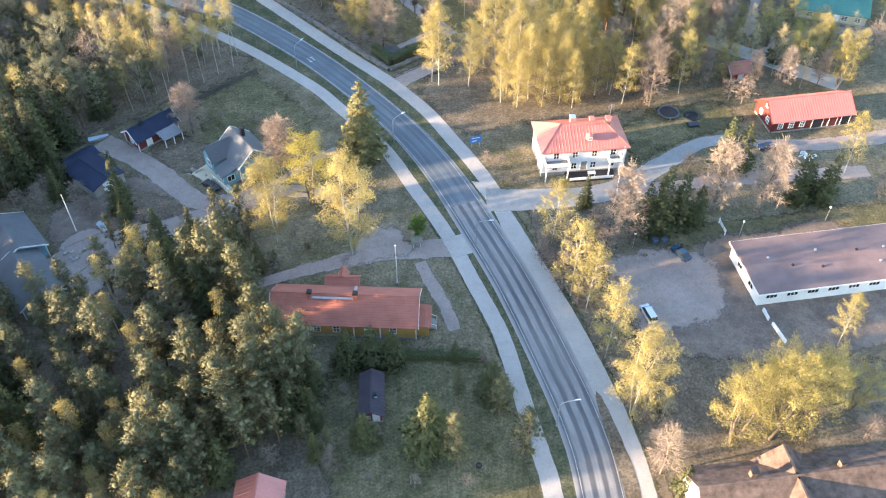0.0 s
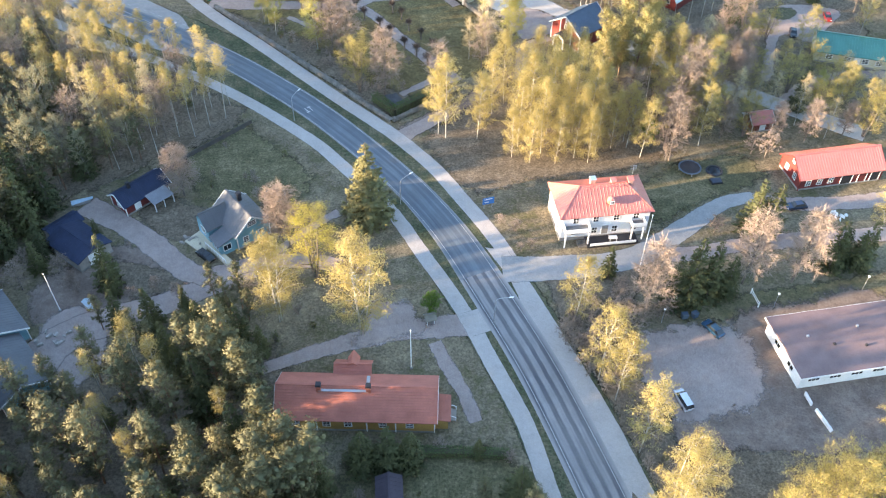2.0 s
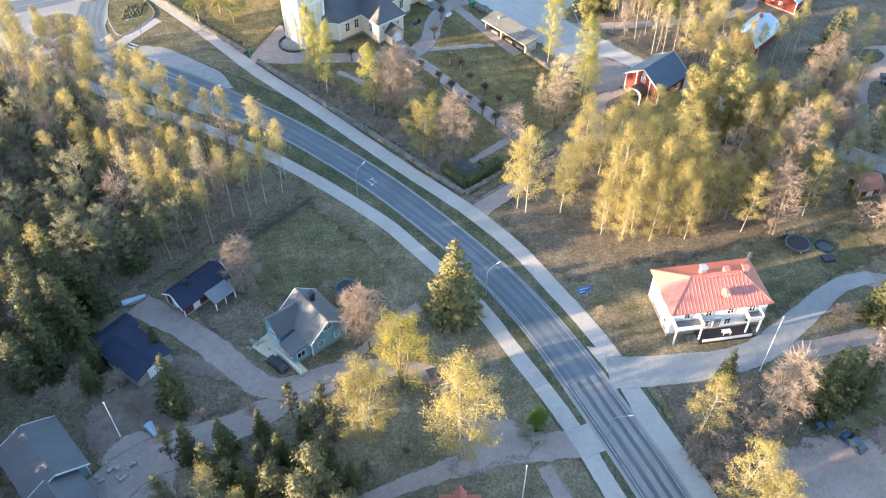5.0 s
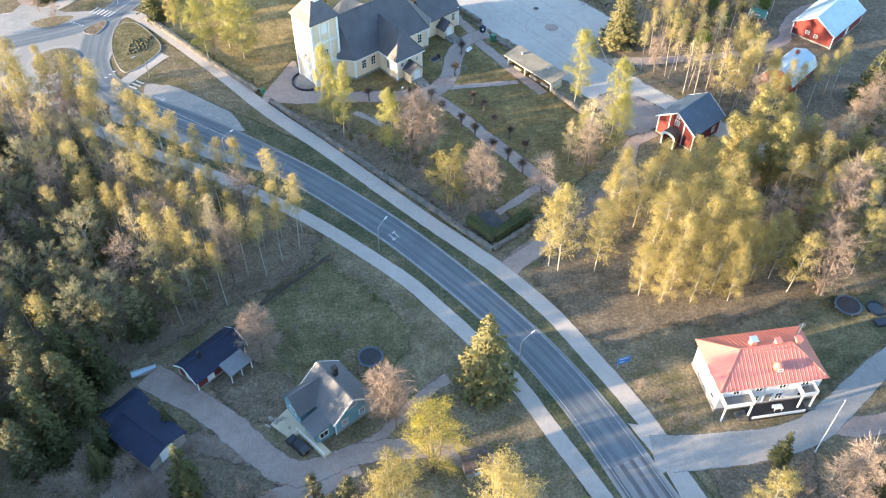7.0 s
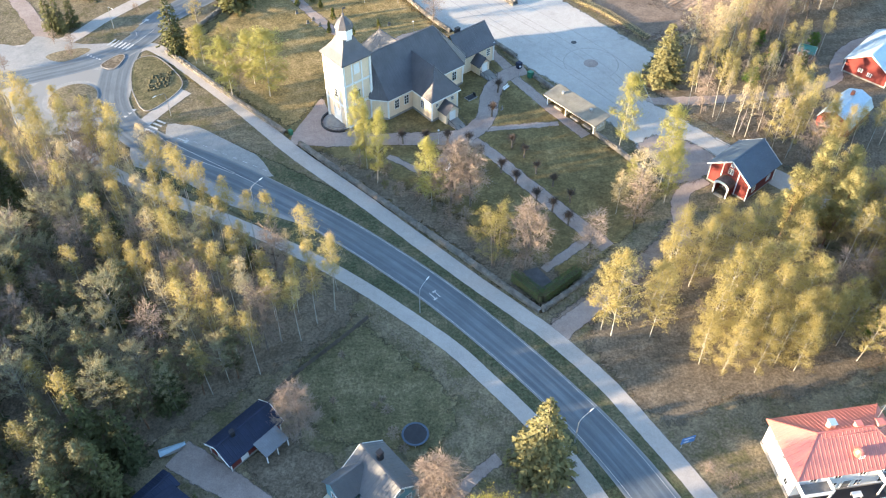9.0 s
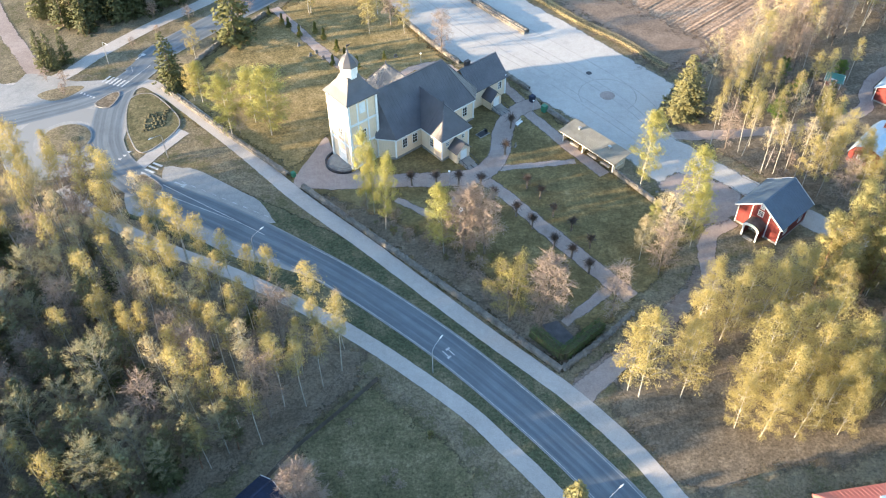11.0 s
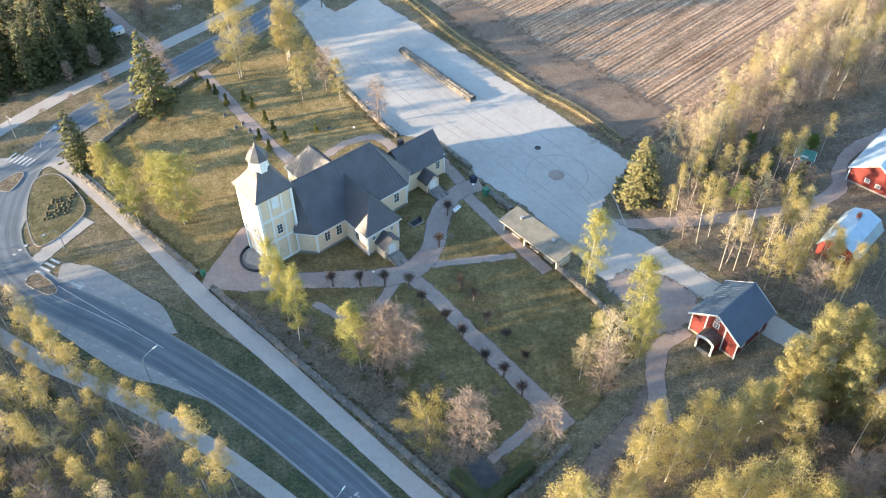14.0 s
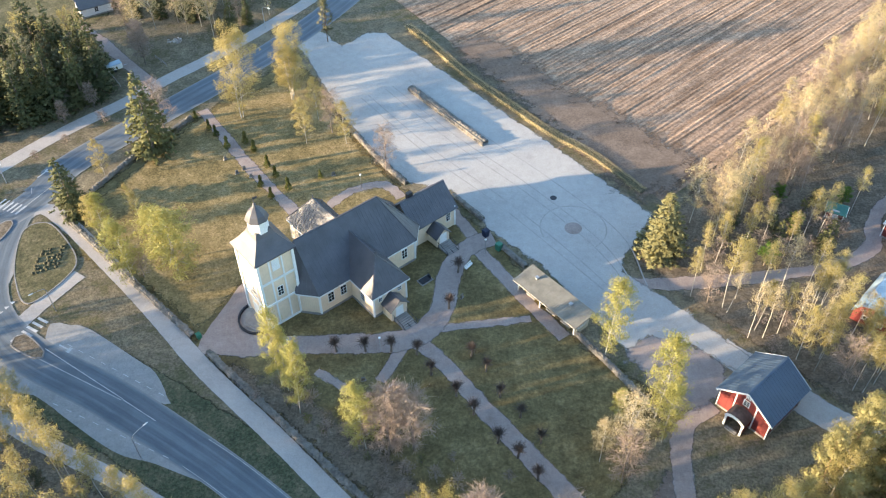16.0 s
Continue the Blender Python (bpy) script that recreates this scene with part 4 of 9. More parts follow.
def on_wall(side, s, z, hx, hy):
    """A pose on a wall of a box house: side s/n/e/w, s metres along it from its middle."""
    return {"s": pose(s, -hy, z, 0, 0, 180), "n": pose(s, hy, z), "e": pose(hx, s, z, 0, 0, -90), "w": pose(-hx, s, z, 0, 0, 90)}[side]


def sheet(bot, top, cols, rows, thick=0.14):
    """A roof plane between two lines as one folded sheet: cols are (share across, lift), rows (share upwards, lift)."""
    mb = Mesh()
    a, b = Vector(bot(0.5)), Vector(top(0.5))
    up = (Vector(bot(1)) - Vector(bot(0))).cross(b - a).normalized()
    if up.z < 0:
        up = -up
    k = len(rows)
    for s, ls in cols:
        p, q = Vector(bot(s)), Vector(top(s))
        for t, lt in rows:
            mb.v.append(tuple(p.lerp(q, t) + up * (ls + lt)))
    for i in range(len(cols) - 1):
        for j in range(k - 1):
            mb.f.append((i * k + j, (i + 1) * k + j, (i + 1) * k + j + 1, i * k + j + 1))
    rim = [i * k for i in range(len(cols))] + [(len(cols) - 1) * k + j for j in range(1, k)]
    rim += [i * k + k - 1 for i in range(len(cols) - 2, -1, -1)] + [j for j in range(k - 2, 0, -1)]
    n = len(mb.v)
    mb.v += [tuple(Vector(mb.v[r]) - Vector((0, 0, thick))) for r in rim]
    m = len(rim)
    mb.f += [(rim[i], n + i, n + (i + 1) % m, rim[(i + 1) % m]) for i in range(m)]
    mb.f.append(tuple(range(n + m - 1, n - 1, -1)))
    return mb


def seams(length, gap, w=0.06, h=0.03):
    if not gap:
        return [(0.0, 0.0), (1.0, 0.0)]
    n = max(2, int(length / gap))
    e = w / length
    out = [(0.0, 0.0)]
    for i in range(1, n):
        s = i / n
        out += [(s - e, 0.0), (s - e * 0.4, h), (s + e * 0.4, h), (s + e, 0.0)]
    return out + [(1.0, 0.0)]


def courses(n, h=0.07):
    if not n:
        return [(0.0, 0.0), (1.0, 0.0)]
    out = []
    for i in range(n):
        out += [(i / n, h), ((i + 0.94) / n, 0.0)]
    return out + [(1.0, 0.0)]


def gable_roof(parent, L, W, eave, ridge, material, over=0.5, ribs=0.0, laps=0, name="roof_slope"):
    """Two roof planes along x with seams or tile courses, and a ridge cap."""
    hx, hy = L / 2 + over, W / 2 + over
    low = eave - over * (ridge - eave) / (W / 2)
    for s in (-1, 1):
        bot = lambda u: (s * (hx - 2 * hx * u) * -1, s * hy, low + 0.05)
        top = lambda u: (s * (hx - 2 * hx * u) * -1, 0, ridge + 0.05)
        part(name, sheet(bot, top, seams(2 * hx, ribs), courses(laps)), material, parent)
    mb = Mesh()
    mb.beam((-hx, 0, ridge + 0.1), (hx, 0, ridge + 0.1), 0.3, 0.12)
    part("ridge_cap", mb, material, parent)


def gable_walls(L, W, eave, ridge, base=0.0):
    mb = Mesh()
    hx, hy = L / 2, W / 2
    mb.face((-hx, -hy, base), (hx, -hy, base), (hx, -hy, eave), (-hx, -hy, eave))
    mb.face((hx, hy, base), (-hx, hy, base), (-hx, hy, eave), (hx, hy, eave))
    for s in (-1, 1):
        q = [(s * hx, -hy * s, base), (s * hx, hy * s, base), (s * hx, hy * s, eave), (s * hx, 0, ridge - 0.1), (s * hx, -hy * s, eave)]
        mb.face(*q)
    mb.face((-hx, -hy, base), (-hx, hy, base), (hx, hy, base), (hx, -hy, base))
    return mb


def trims(parent, L, W, eave, material, t=0.16):
    for x in (-1, 1):
        for y in (-1, 1):
            mb = Mesh()
            mb.box((x * (L / 2 + 0.01), y * (W / 2 + 0.01), 0), (t, t, eave))
            part("corner_board", mb, material, parent)


def barge(parent, L, W, eave, ridge, material, over=0.5):
    for s in (-1, 1):
        mb = Mesh()
        k = (ridge - eave) / (W / 2)
        for y in (-1, 1):
            mb.beam((s * (L / 2 + over), y * (W / 2 + over), eave - over * k - 0.08), (s * (L / 2 + over), 0, ridge - 0.08), 0.08, 0.26)
        part("barge_board", mb, material, parent)


def chimney(parent, x, y, z, h=1.3, w=0.7, material=None, cap=True):
    mb = Mesh()
    mb.box((x, y, z), (w, w, h))
    ob = part("chimney", mb, material or M["brick"], parent)
    if cap:
        c = Mesh()
        c.box((x, y, z + h), (w + 0.2, w + 0.2, 0.1))
        for i in (-1, 1):
            c.box((x + i * w * 0.35, y, z + h + 0.1), (0.08, w * 0.8, 0.25))
        c.box((x, y, z + h + 0.35), (w + 0.1, w + 0.1, 0.06))
        part("chimney_cap", c, M["dark"], ob)
    return ob


def simple_house(name, m, L, W, eave, ridge, wall, roof, label, wins=(), doors=(), ribs=0.6, laps=0, over=0.5, trim=None, base_h=0.4, win=(0.9, 1.2)):
    h = thing(name, m, label, "house" if "house" in name else name.replace("_", " "))
    part("wall", gable_walls(L, W, eave, ridge, 0.0), wall, h)
    if base_h:
        b = Mesh()
        b.box((0, 0, 0), (L + 0.12, W + 0.12, base_h))
        part("plinth", b, M["kerb"], h)
    gable_roof(h, L, W, eave, ridge, roof, over, ribs, laps)
    if trim:
        trims(h, L, W, eave, trim)
        barge(h, L, W, eave, ridge, trim, over)
    for side, s, z, *wh in wins:
        window(h, on_wall(side, s, z, L / 2, W / 2), *(wh or win))
    for side, s, *wh in doors:
        door(h, on_wall(side, s, 0.3, L / 2, W / 2), *wh)
    return h


def hip_roof(parent, hx, hy, eave, ridge, rx, material, over=0.5, ribs=0.0):
    """A hipped roof of four seamed planes; the ridge runs from -rx to rx."""
    X, Y = hx + over, hy + over

    def long_top(s):
        def f(u):
            x = s * (-X + 2 * X * u)
            k = min(1.0, (X - abs(x)) / (X - rx))
            return (x, s * -Y * (1 - k) * 1.0, eave + (ridge - eave) * k)
        return f

    def end_top(s):
        def f(u):
            y = -Y + 2 * Y * u
            k = 1 - abs(y) / Y
            return (s * (X - (X - rx) * k), y, eave + (ridge - eave) * k + 0.001)
        return f

    for s in (-1, 1):
        cols = seams(2 * X, ribs)
        share = (X - rx) / (2 * X)
        cols = sorted(set(cols + [(share, 0.0), (1 - share, 0.0)]))
        part("roof_plane", sheet(lambda u: (s * (-X + 2 * X * u), s * -Y, eave), long_top(s), cols, courses(0)), material, parent)
        cols = sorted(set(seams(2 * Y, ribs) + [(0.5, 0.0)]))
        part("roof_plane", sheet(lambda u: (s * X, -Y + 2 * Y * u, eave), end_top(s), cols, courses(0)), material, parent)
    for x in (-1, 1):
        for y in (-1, 1):
            mb = Mesh()
            mb.beam((x * X, y * Y, eave + 0.05), (x * rx, 0, ridge + 0.05), 0.2, 0.1)
            part("hip_cap", mb, material, parent)
    mb = Mesh()
    mb.beam((-rx, 0, ridge + 0.06), (rx, 0, ridge + 0.06), 0.24, 0.12)
    part("ridge_cap", mb, material, parent)


# the church: axis along u, the tower at its foot
CH = pose(-46.8, 220.3, 0, 0, 0, 38.0)
church = thing("church", CH, "cream wooden church with white trim and dark shingle roofs", "church")


def church_block(name, outline, z0, z1, material, parent=church):
    mb = Mesh()
    k = len(outline)
    for i in range(k):
        (x0, y0), (x1, y1) = outline[i], outline[(i + 1) % k]
        mb.face((x0, y0, z0), (x1, y1, z0), (x1, y1, z1), (x0, y0, z1))
    mb.face(*[(x, y, z1) for x, y in outline])
    return part(name, mb, material, parent)


def edge_boards(outline, z0, z1, parent=church, t=0.32):
    for x, y in outline:
        mb = Mesh()
        mb.box((x, y, z0), (t, t, z1 - z0), math.atan2(y, x))
        part("corner_board", mb, M["white"], parent)


def battens(plane, outline, gap=0.75, w=0.05, h=0.03):
    """Upright seams over a roof plane whose eave runs from the first corner to the second."""
    q = [Vector(p) for p in outline]
    along = (q[1] - q[0]).normalized()
    face = along.cross(q[2] - q[0]).normalized()
    face = face if face.z > 0 else -face
    up = face.cross(along)
    up = up if up.z > 0 else -up
    flat = [((p - q[0]).dot(along), (p - q[0]).dot(up)) for p in q]
    s, end = gap / 2, max(a for a, _ in flat)
    s += min(a for a, _ in flat)
    while s < end:
        hits = []
        for (a0, b0), (a1, b1) in zip(flat, flat[1:] + flat[:1]):
            if min(a0, a1) <= s < max(a0, a1):
                hits.append(b0 + (b1 - b0) * (s - a0) / (a1 - a0))
        if len(hits) == 2 and abs(hits[1] - hits[0]) > 0.3:
            lo, hi = sorted(hits)
            mb = Mesh()
            mb.beam(q[0] + along * s + up * lo + face * h / 2, q[0] + along * s + up * hi + face * h / 2, w, h)
            part("roof_seam", mb, M["church_roof"], plane)
        s += gap


NV = 6.4
nave = [(2.9, -3.6), (5.3, -NV), (26.2, -NV), (28.6, -3.9), (28.6, 3.9), (26.2, NV), (5.3, NV), (2.9, 3.6)]
church_block("nave_wall", nave, 0.5, 5.6, M["cream"])
church_block("plinth", [(x * 1.006 - 0.1, y * 1.012) for x, y in nave], 0.0, 0.55, M["kerb"])
edge_boards(nave, 0.5, 5.6)
o = 0.55
ne = [(2.4, -3.8), (5.1, -NV - o), (26.4, -NV - o), (29.2, -4.1), (29.2, 4.1), (26.4, NV + o), (5.1, NV + o), (2.4, 3.8)]
ra, rb, RZ, EZ = (5.5, 0.0), (23.0, 0.0), 13.2, 5.4
rm = Mesh()
P3 = [(x, y, EZ) for x, y in ne]
A3, B3 = (*ra, RZ), (*rb, RZ)
for q in ([P3[1], P3[2], B3, A3], [P3[2], P3[3], B3], [P3[3], P3[4], B3], [P3[4], P3[5], B3], [P3[5], P3[6], A3, B3], [P3[6], P3[7], A3], [P3[7], P3[0], A3], [P3[0], P3[1], A3]):
    pm = Mesh()
    pm.slab(q, 0.18)
    battens(part("roof_plane", pm, M["church_roof"], church), q)
rm.beam((*ra, RZ + 0.05), (*rb, RZ + 0.05), 0.3, 0.14)
for q in P3[1:7]:
    hm = Mesh()
    hm.beam(Vector(q) + Vector((0, 0, 0.03)), A3 if q[0] < 15 else B3, 0.2, 0.1)
    part("hip_cap", hm, M["church_roof"], church)
part("ridge_cap", rm, M["church_roof"], church)
cor = Mesh()
for i in range(8):
    a, b = P3[i], P3[(i + 1) % 8]
    cor.beam(Vector(a) * 0.998 - Vector((0, 0, 0.22)), Vector(b) * 0.998 - Vector((0, 0, 0.22)), 0.12, 0.26)
part("cornice", cor, M["white"], church)
# two cross arms with hipped ends
for s in (-1, 1):
    u0, u1, v1 = 11.9, 19.0, 13.0
    out = [(u0, s * (NV - 0.2)), (u0, s * v1), (u1, s * v1), (u1, s * (NV - 0.2))]
    if s > 0:
        out = out[::-1]
    church_block("transept_wall", out, 0.5, 5.6, M["cream"])
    church_block("plinth", [(x + (0.06 if x > 16 else -0.06), y + s * 0.06) for x, y in out], 0.0, 0.55, M["kerb"])
    edge_boards([(u0, s * v1), (u1, s * v1)], 0.5, 5.6)
    tr = Mesh()
    um, Y = (u0 + u1) / 2, s * (v1 + 0.5)
    pk, inner = (um, s * 9.5, 10.8), (um, s * 1.6, 11.0)
    a, b = (u0 - 0.5, Y, 5.4), (u1 + 0.5, Y, 5.4)
    c, d = (u1 + 0.5, s * 5.4, 5.4), (u0 - 0.5, s * 5.4, 5.4)
    tr.slab([a, b, pk], 0.18).slab([b, c, inner, pk], 0.18).slab([d, a, pk, inner], 0.18)
    for q in (a, b):
        tr.beam(Vector(q) + Vector((0, 0, 0.03)), pk, 0.2, 0.1)
    tr.beam(pk, inner, 0.26, 0.12)
    tr.lathe((um, s * 9.5, 10.8), [(0.1, 0), (0.1, 0.5), (0.02, 0.9)], 6)
    arm = part("transept_roof", tr, M["church_roof"], church)
    for q in ([a, b, pk], [b, c, inner, pk], [d, a, pk, inner]):
        battens(arm, q)
    tc = Mesh()
    for p, q in ((a, b), (b, c), (d, a)):
        tc.beam(Vector(p) - Vector((0, 0, 0.22)), Vector(q) - Vector((0, 0, 0.22)), 0.12, 0.24)
    part("cornice", tc, M["white"], church)
    for x in (-2.1, 2.1):
        window(church, pose(um + x, s * v1, 3.4, 0, 0, 180 if s < 0 else 0), 0.6, 0.8, (1, 1))
    window(church, pose(u0, s * 9.8, 2.0, 0, 0, 90), 0.9, 1.9, (1, 2))
    window(church, pose(u1, s * 9.8, 2.0, 0, 0, -90), 0.9, 1.9, (1, 2))


def porch(u, v, turn, w=3.4, deep=2.6, h=2.9):
    pm = pose(u, v, 0, 0, 0, turn)
    p = new("porch")
    p.parent = church
    p.matrix_local = pm
    mb = gable_walls(deep, w, h, h + 1.5)
    part("porch_wall", mb, M["cream"], p)
    gable_roof(p, deep, w, h, h + 1.5, M["church_roof"], 0.35)
    door(p, pose(deep / 2, 0, 0.6, 0, 0, -90), 1.3, 2.1)
    for i in range(7):
        st = Mesh()
        st.box((deep / 2 + 0.25 + 0.44 * i, 0, 0), (0.34, 2.7, 0.64 - 0.085 * i))
        part("step", st, M["kerb"], p, "pale slatted entrance step")
    for y in (-1.2, 0, 1.2):
        sb = Mesh()
        sb.beam((deep / 2, y, 0.3), (deep / 2 + 3.1, y, 0.03), 0.12, 0.3)
        part("step_bearer", sb, M["dark"], p, "dark bearer under the steps")
    for y in (-1, 1):
        rl_ = Mesh()
        rl_.beam((deep / 2 + 0.1, y * 1.42, 1.5), (deep / 2 + 2.9, y * 1.42, 1.0), 0.06)
        for q in (0.3, 1.6, 2.9):
            rl_.beam((deep / 2 + q, y * 1.42, 0), (deep / 2 + q, y * 1.42, 1.5 - 0.18 * q), 0.06)
        part("handrail", rl_, M["dark"], p)


porch(15.4, -14.3, -90)
for s, us in ((-1, (7.6, 23.8)), (1, (7.6, 23.8))):
    for u in us:
        window(church, pose(u, s * NV, 2.1, 0, 0, 180 if s < 0 else 0), 1.1, 2.1, (1, 2))
window(church, pose(10.2, -NV, 2.1, 0, 0, 180), 1.1, 2.1, (1, 2))
# sacristy at the far end
an = [(28.6, -3.8), (38.0, -3.8), (38.0, 3.8), (28.6, 3.8)]
sac = new("sacristy")
sac.parent = church
sac.matrix_local = pose(33.2, 0, 0)
part("wall", gable_walls(9.6, 7.6, 4.9, 8.5), M["cream"], sac)
gable_roof(sac, 9.6, 7.6, 4.9, 8.5, M["church_roof"], 0.5, 0.75)
chim = Mesh()
chim.box((-2.6, 0.5, 7.6), (1.1, 0.8, 1.9))
part("chimney", chim, M["dark"], sac)
edge_boards(an[1:3], 0.0, 4.9)
window(church, pose(36.4, -3.8, 2.0, 0, 0, 180), 0.9, 1.7, (1, 2))
window(church, pose(38.0, 0, 2.0, 0, 0, -90), 0.9, 1.7, (1, 2))
porch(32.8, -5.2, -90, 3.0, 2.8, 2.6)
# tower
TS = 3.3
tower = new("tower")
tower.parent = church
tw = Mesh()
tw.box((0, 0, 0), (2 * TS, 2 * TS, 15.9))
part("tower_wall", tw, M["cream"], tower)
for x in (-1, 1):
    for y in (-1, 1):
        mb = Mesh()
        mb.box((x * TS, y * TS, 0), (0.5, 0.5, 15.9))
        part("corner_board", mb, M["white"], tower)
for z in (0.0, 5.2, 10.4, 15.5):
    mb = Mesh()
    mb.box((0, 0, z), (2 * TS + 0.34, 2 * TS + 0.34, 0.42))
    part("string_course", mb, M["white"], tower)
for turn in (0, 90, 180, 270):
    for x in (-1.2, 1.2):
        mb = Mesh()
        mb.box((x, TS + 0.05, 0), (0.3, 0.12, 15.7))
        ob = part("pilaster", mb, M["white"], tower)
        ob.matrix_local = pose(0, 0, 0, 0, 0, turn)
    window(tower, pose(0, 0, 0, 0, 0, turn) @ pose(0, TS, 6.6), 1.0, 2.0, (1, 2))
    mb = Mesh()
    mb.box((0, TS + 0.04, 12.6), (1.4, 0.08, 2.4))
    for i in range(7):
        mb.box((0, TS + 0.1, 12.7 + i * 0.32), (1.3, 0.06, 0.12))
    ob = part("louvre", mb, M["white"], tower, "pale blue-white belfry shutter")
    ob.matrix_local = pose(0, 0, 0, 0, 0, turn)
rt = math.sqrt(2)
tr = Mesh()
tr.lathe((0, 0, 0), [((TS + 0.65) * rt, 15.8), ((TS + 0.6) * rt, 16.05), (2.7 * rt, 17.5), (1.75 * rt, 18.9), (1.35 * rt, 19.9)], 4, math.pi / 4)
part("tower_roof", tr, M["church_roof"], tower)
lan = Mesh()
lan.lathe((0, 0, 0), [(1.65, 19.0), (1.65, 21.9), (1.85, 22.0)], 8, math.pi / 8)
part("lantern", lan, M["white"], tower, "white octagonal lantern stage")
cap = Mesh()
cap.lathe((0, 0, 0), [(2.0, 21.95), (1.95, 22.1), (1.6, 22.9), (0.95, 23.7), (0.4, 24.2), (0.2, 24.5)], 8, math.pi / 8)
cap.lathe((0, 0, 0), [(0.1, 24.4), (0.32, 24.7), (0.1, 25.0), (0.04, 26.3)], 8)
cap.box((0.3, 0, 25.7), (0.8, 0.04, 0.35))
part("lantern_cap", cap, M["church_roof"], tower, "dark bell-shaped cap with a weather vane")
door(tower, pose(-TS, 0, 0.5, 0, 0, 90), 1.8, 3.0)
for i, r in enumerate((3.4, 3.0, 2.6)):
    tst = Mesh()
    tst.lathe((-TS, 0, 0), [(r, 0.0), (r, 0.18 * (i + 1))], 24)
    part("step", tst, M["kerb"], tower, "half-round pale stone step")
rim_ = Mesh()
for i in range(16):
    a0, a1 = math.pi / 2 + math.pi * i / 16, math.pi / 2 + math.pi * (i + 1) / 16
    rim_.beam((-TS + 3.75 * math.cos(a0), 3.75 * math.sin(a0), 0.25), (-TS + 3.75 * math.cos(a1), 3.75 * math.sin(a1), 0.25), 0.3, 0.5)
part("step_edge", rim_, M["dark"], tower, "dark curved kerb round the tower steps")

# white two-storey house with a hipped red roof
wh = thing("white_house", pose(26.7, 133.0, 0, 0, 0, 6.8), "two-storey white plastered house with a red hipped roof", "house")
hx, hy = 8.2, 4.6
mb = Mesh()
mb.box((0, 0, 0), (2 * hx, 2 * hy, 6.0))
part("wall", mb, M["plaster"], wh)
mb = Mesh()
mb.box((0, 0, 0), (2 * hx + 0.2, 2 * hy + 0.2, 0.7))
part("plinth", mb, M["kerb"], wh)
hip_roof(wh, hx, hy, 5.9, 9.0, 4.3, M["red_roof"], 0.55, 0.62)
for x in (-5.6, -1.9, 1.9, 5.6):
    window(wh, pose(x, -hy, 4.1, 0, 0, 180), 0.95, 1.35, (1, 1))
    window(wh, pose(x, hy, 4.1), 0.95, 1.35, (1, 1))
    window(wh, pose(x, -hy, 1.3, 0, 0, 180), 0.95, 1.35, (1, 1))
    window(wh, pose(x, hy, 1.3), 0.95, 1.35, (1, 1))
for s in (-1, 1):
    for y, z, w, h in ((1.5, 4.4, 0.45, 0.7), (2.4, 4.4, 0.45, 0.7), (-0.6, 4.4, 0.45, 0.7), (-2.9, 1.4, 0.7, 1.0)):
        window(wh, pose(s * hx, y * -s, z, 0, 0, -90 * s), w, h, (1, 0))
door(wh, pose(0.1, -hy, 0.9, 0, 0, 180), 1.2, 2.1, M["grey_wood"])


def balcony(x, w, deep, z):
    b = new("balcony")
    b.parent = wh
    b.matrix_local = pose(x, -hy - deep / 2, 0)
    mb = Mesh()
    mb.box((0, 0, z), (w, deep, 0.16))
    part("balcony_floor", mb, M["kerb"], b)
    for s, cx, cy, lx, ly in (("front", 0, -deep / 2, w, 0.08), ("side", -w / 2, 0, 0.08, deep), ("side", w / 2, 0, 0.08, deep)):
        mb = Mesh()
        mb.box((cx, cy, z + 0.16), (lx, ly, 0.95))
        part("parapet", mb, M["white"], b)
    for s in (-1, 1):
        mb = Mesh()
        mb.box((s * (w / 2 - 0.15), -deep / 2 + 0.15, 0), (0.22, 0.22, z))
        part("post", mb, M["white"], b)


balcony(-5.6, 4.6, 2.0, 3.4)
balcony(5.8, 2.4, 1.8, 3.4)
# terrace floor takes a near-black colour in place of the shade on it
ver = Mesh()
ver.box((1.2, -hy - 1.3, 0), (9.6, 2.6, 0.5))
part("terrace", ver, M["dark"], wh, "timber front terrace with its floor darkened for shade")
mb = Mesh()
mb.box((1.2, -hy - 2.55, 0.5), (8.6, 0.14, 0.55))
part("terrace_parapet", mb, M["white"], wh)
for x in (-4.4, 6.8):
    mb = Mesh()
    for i in range(3):
        mb.box((x, -hy - 1.0 - 0.5 * i, 0), (1.6, 0.5, 0.45 - 0.14 * i))
    part("steps", mb, M["stone"], wh)
tb = thing("garden_table", wh.matrix_basis @ pose(1.4, -hy - 1.5, 0.5), "white garden table on the terrace", "table")
mb = Mesh()
mb.box((0, 0, 0.7), (1.5, 0.9, 0.06))
part("tabletop", mb, M["white"], tb)
for x in (-0.6, 0.6):
    for y in (-0.35, 0.35):
        mb = Mesh()
        mb.box((x, y, 0), (0.07, 0.07, 0.7))
        part("leg", mb, M["white"], tb)
dm = Mesh()
dm.lathe((0.9, -3.1, 7.3), [(0.75, 0), (0.75, 0.7), (0.4, 1.15), (0.05, 1.3)], 10)
part("dormer", dm, M["red_roof"], wh, "small rounded red roof dormer")
window(wh, pose(0.9, -3.87, 7.5, 0, 0, 180), 0.5, 0.5, (1, 0))
for x, y, w in ((-1.6, 1.2, 0.9), (2.0, 0.4, 0.8), (5.2, 0.2, 0.9)):
    st_ = chimney(wh, x, y, 7.8, 1.7, w, M["chimney_plaster"], False)
    mb = Mesh()
    mb.box((x, y, 9.5), (w + 0.3, w + 0.3, 0.12), 0, 0.9)
    part("chimney_cap", mb, M["pale_roof"] if x < 0 else M["red_roof"], st_)
mb = Mesh()
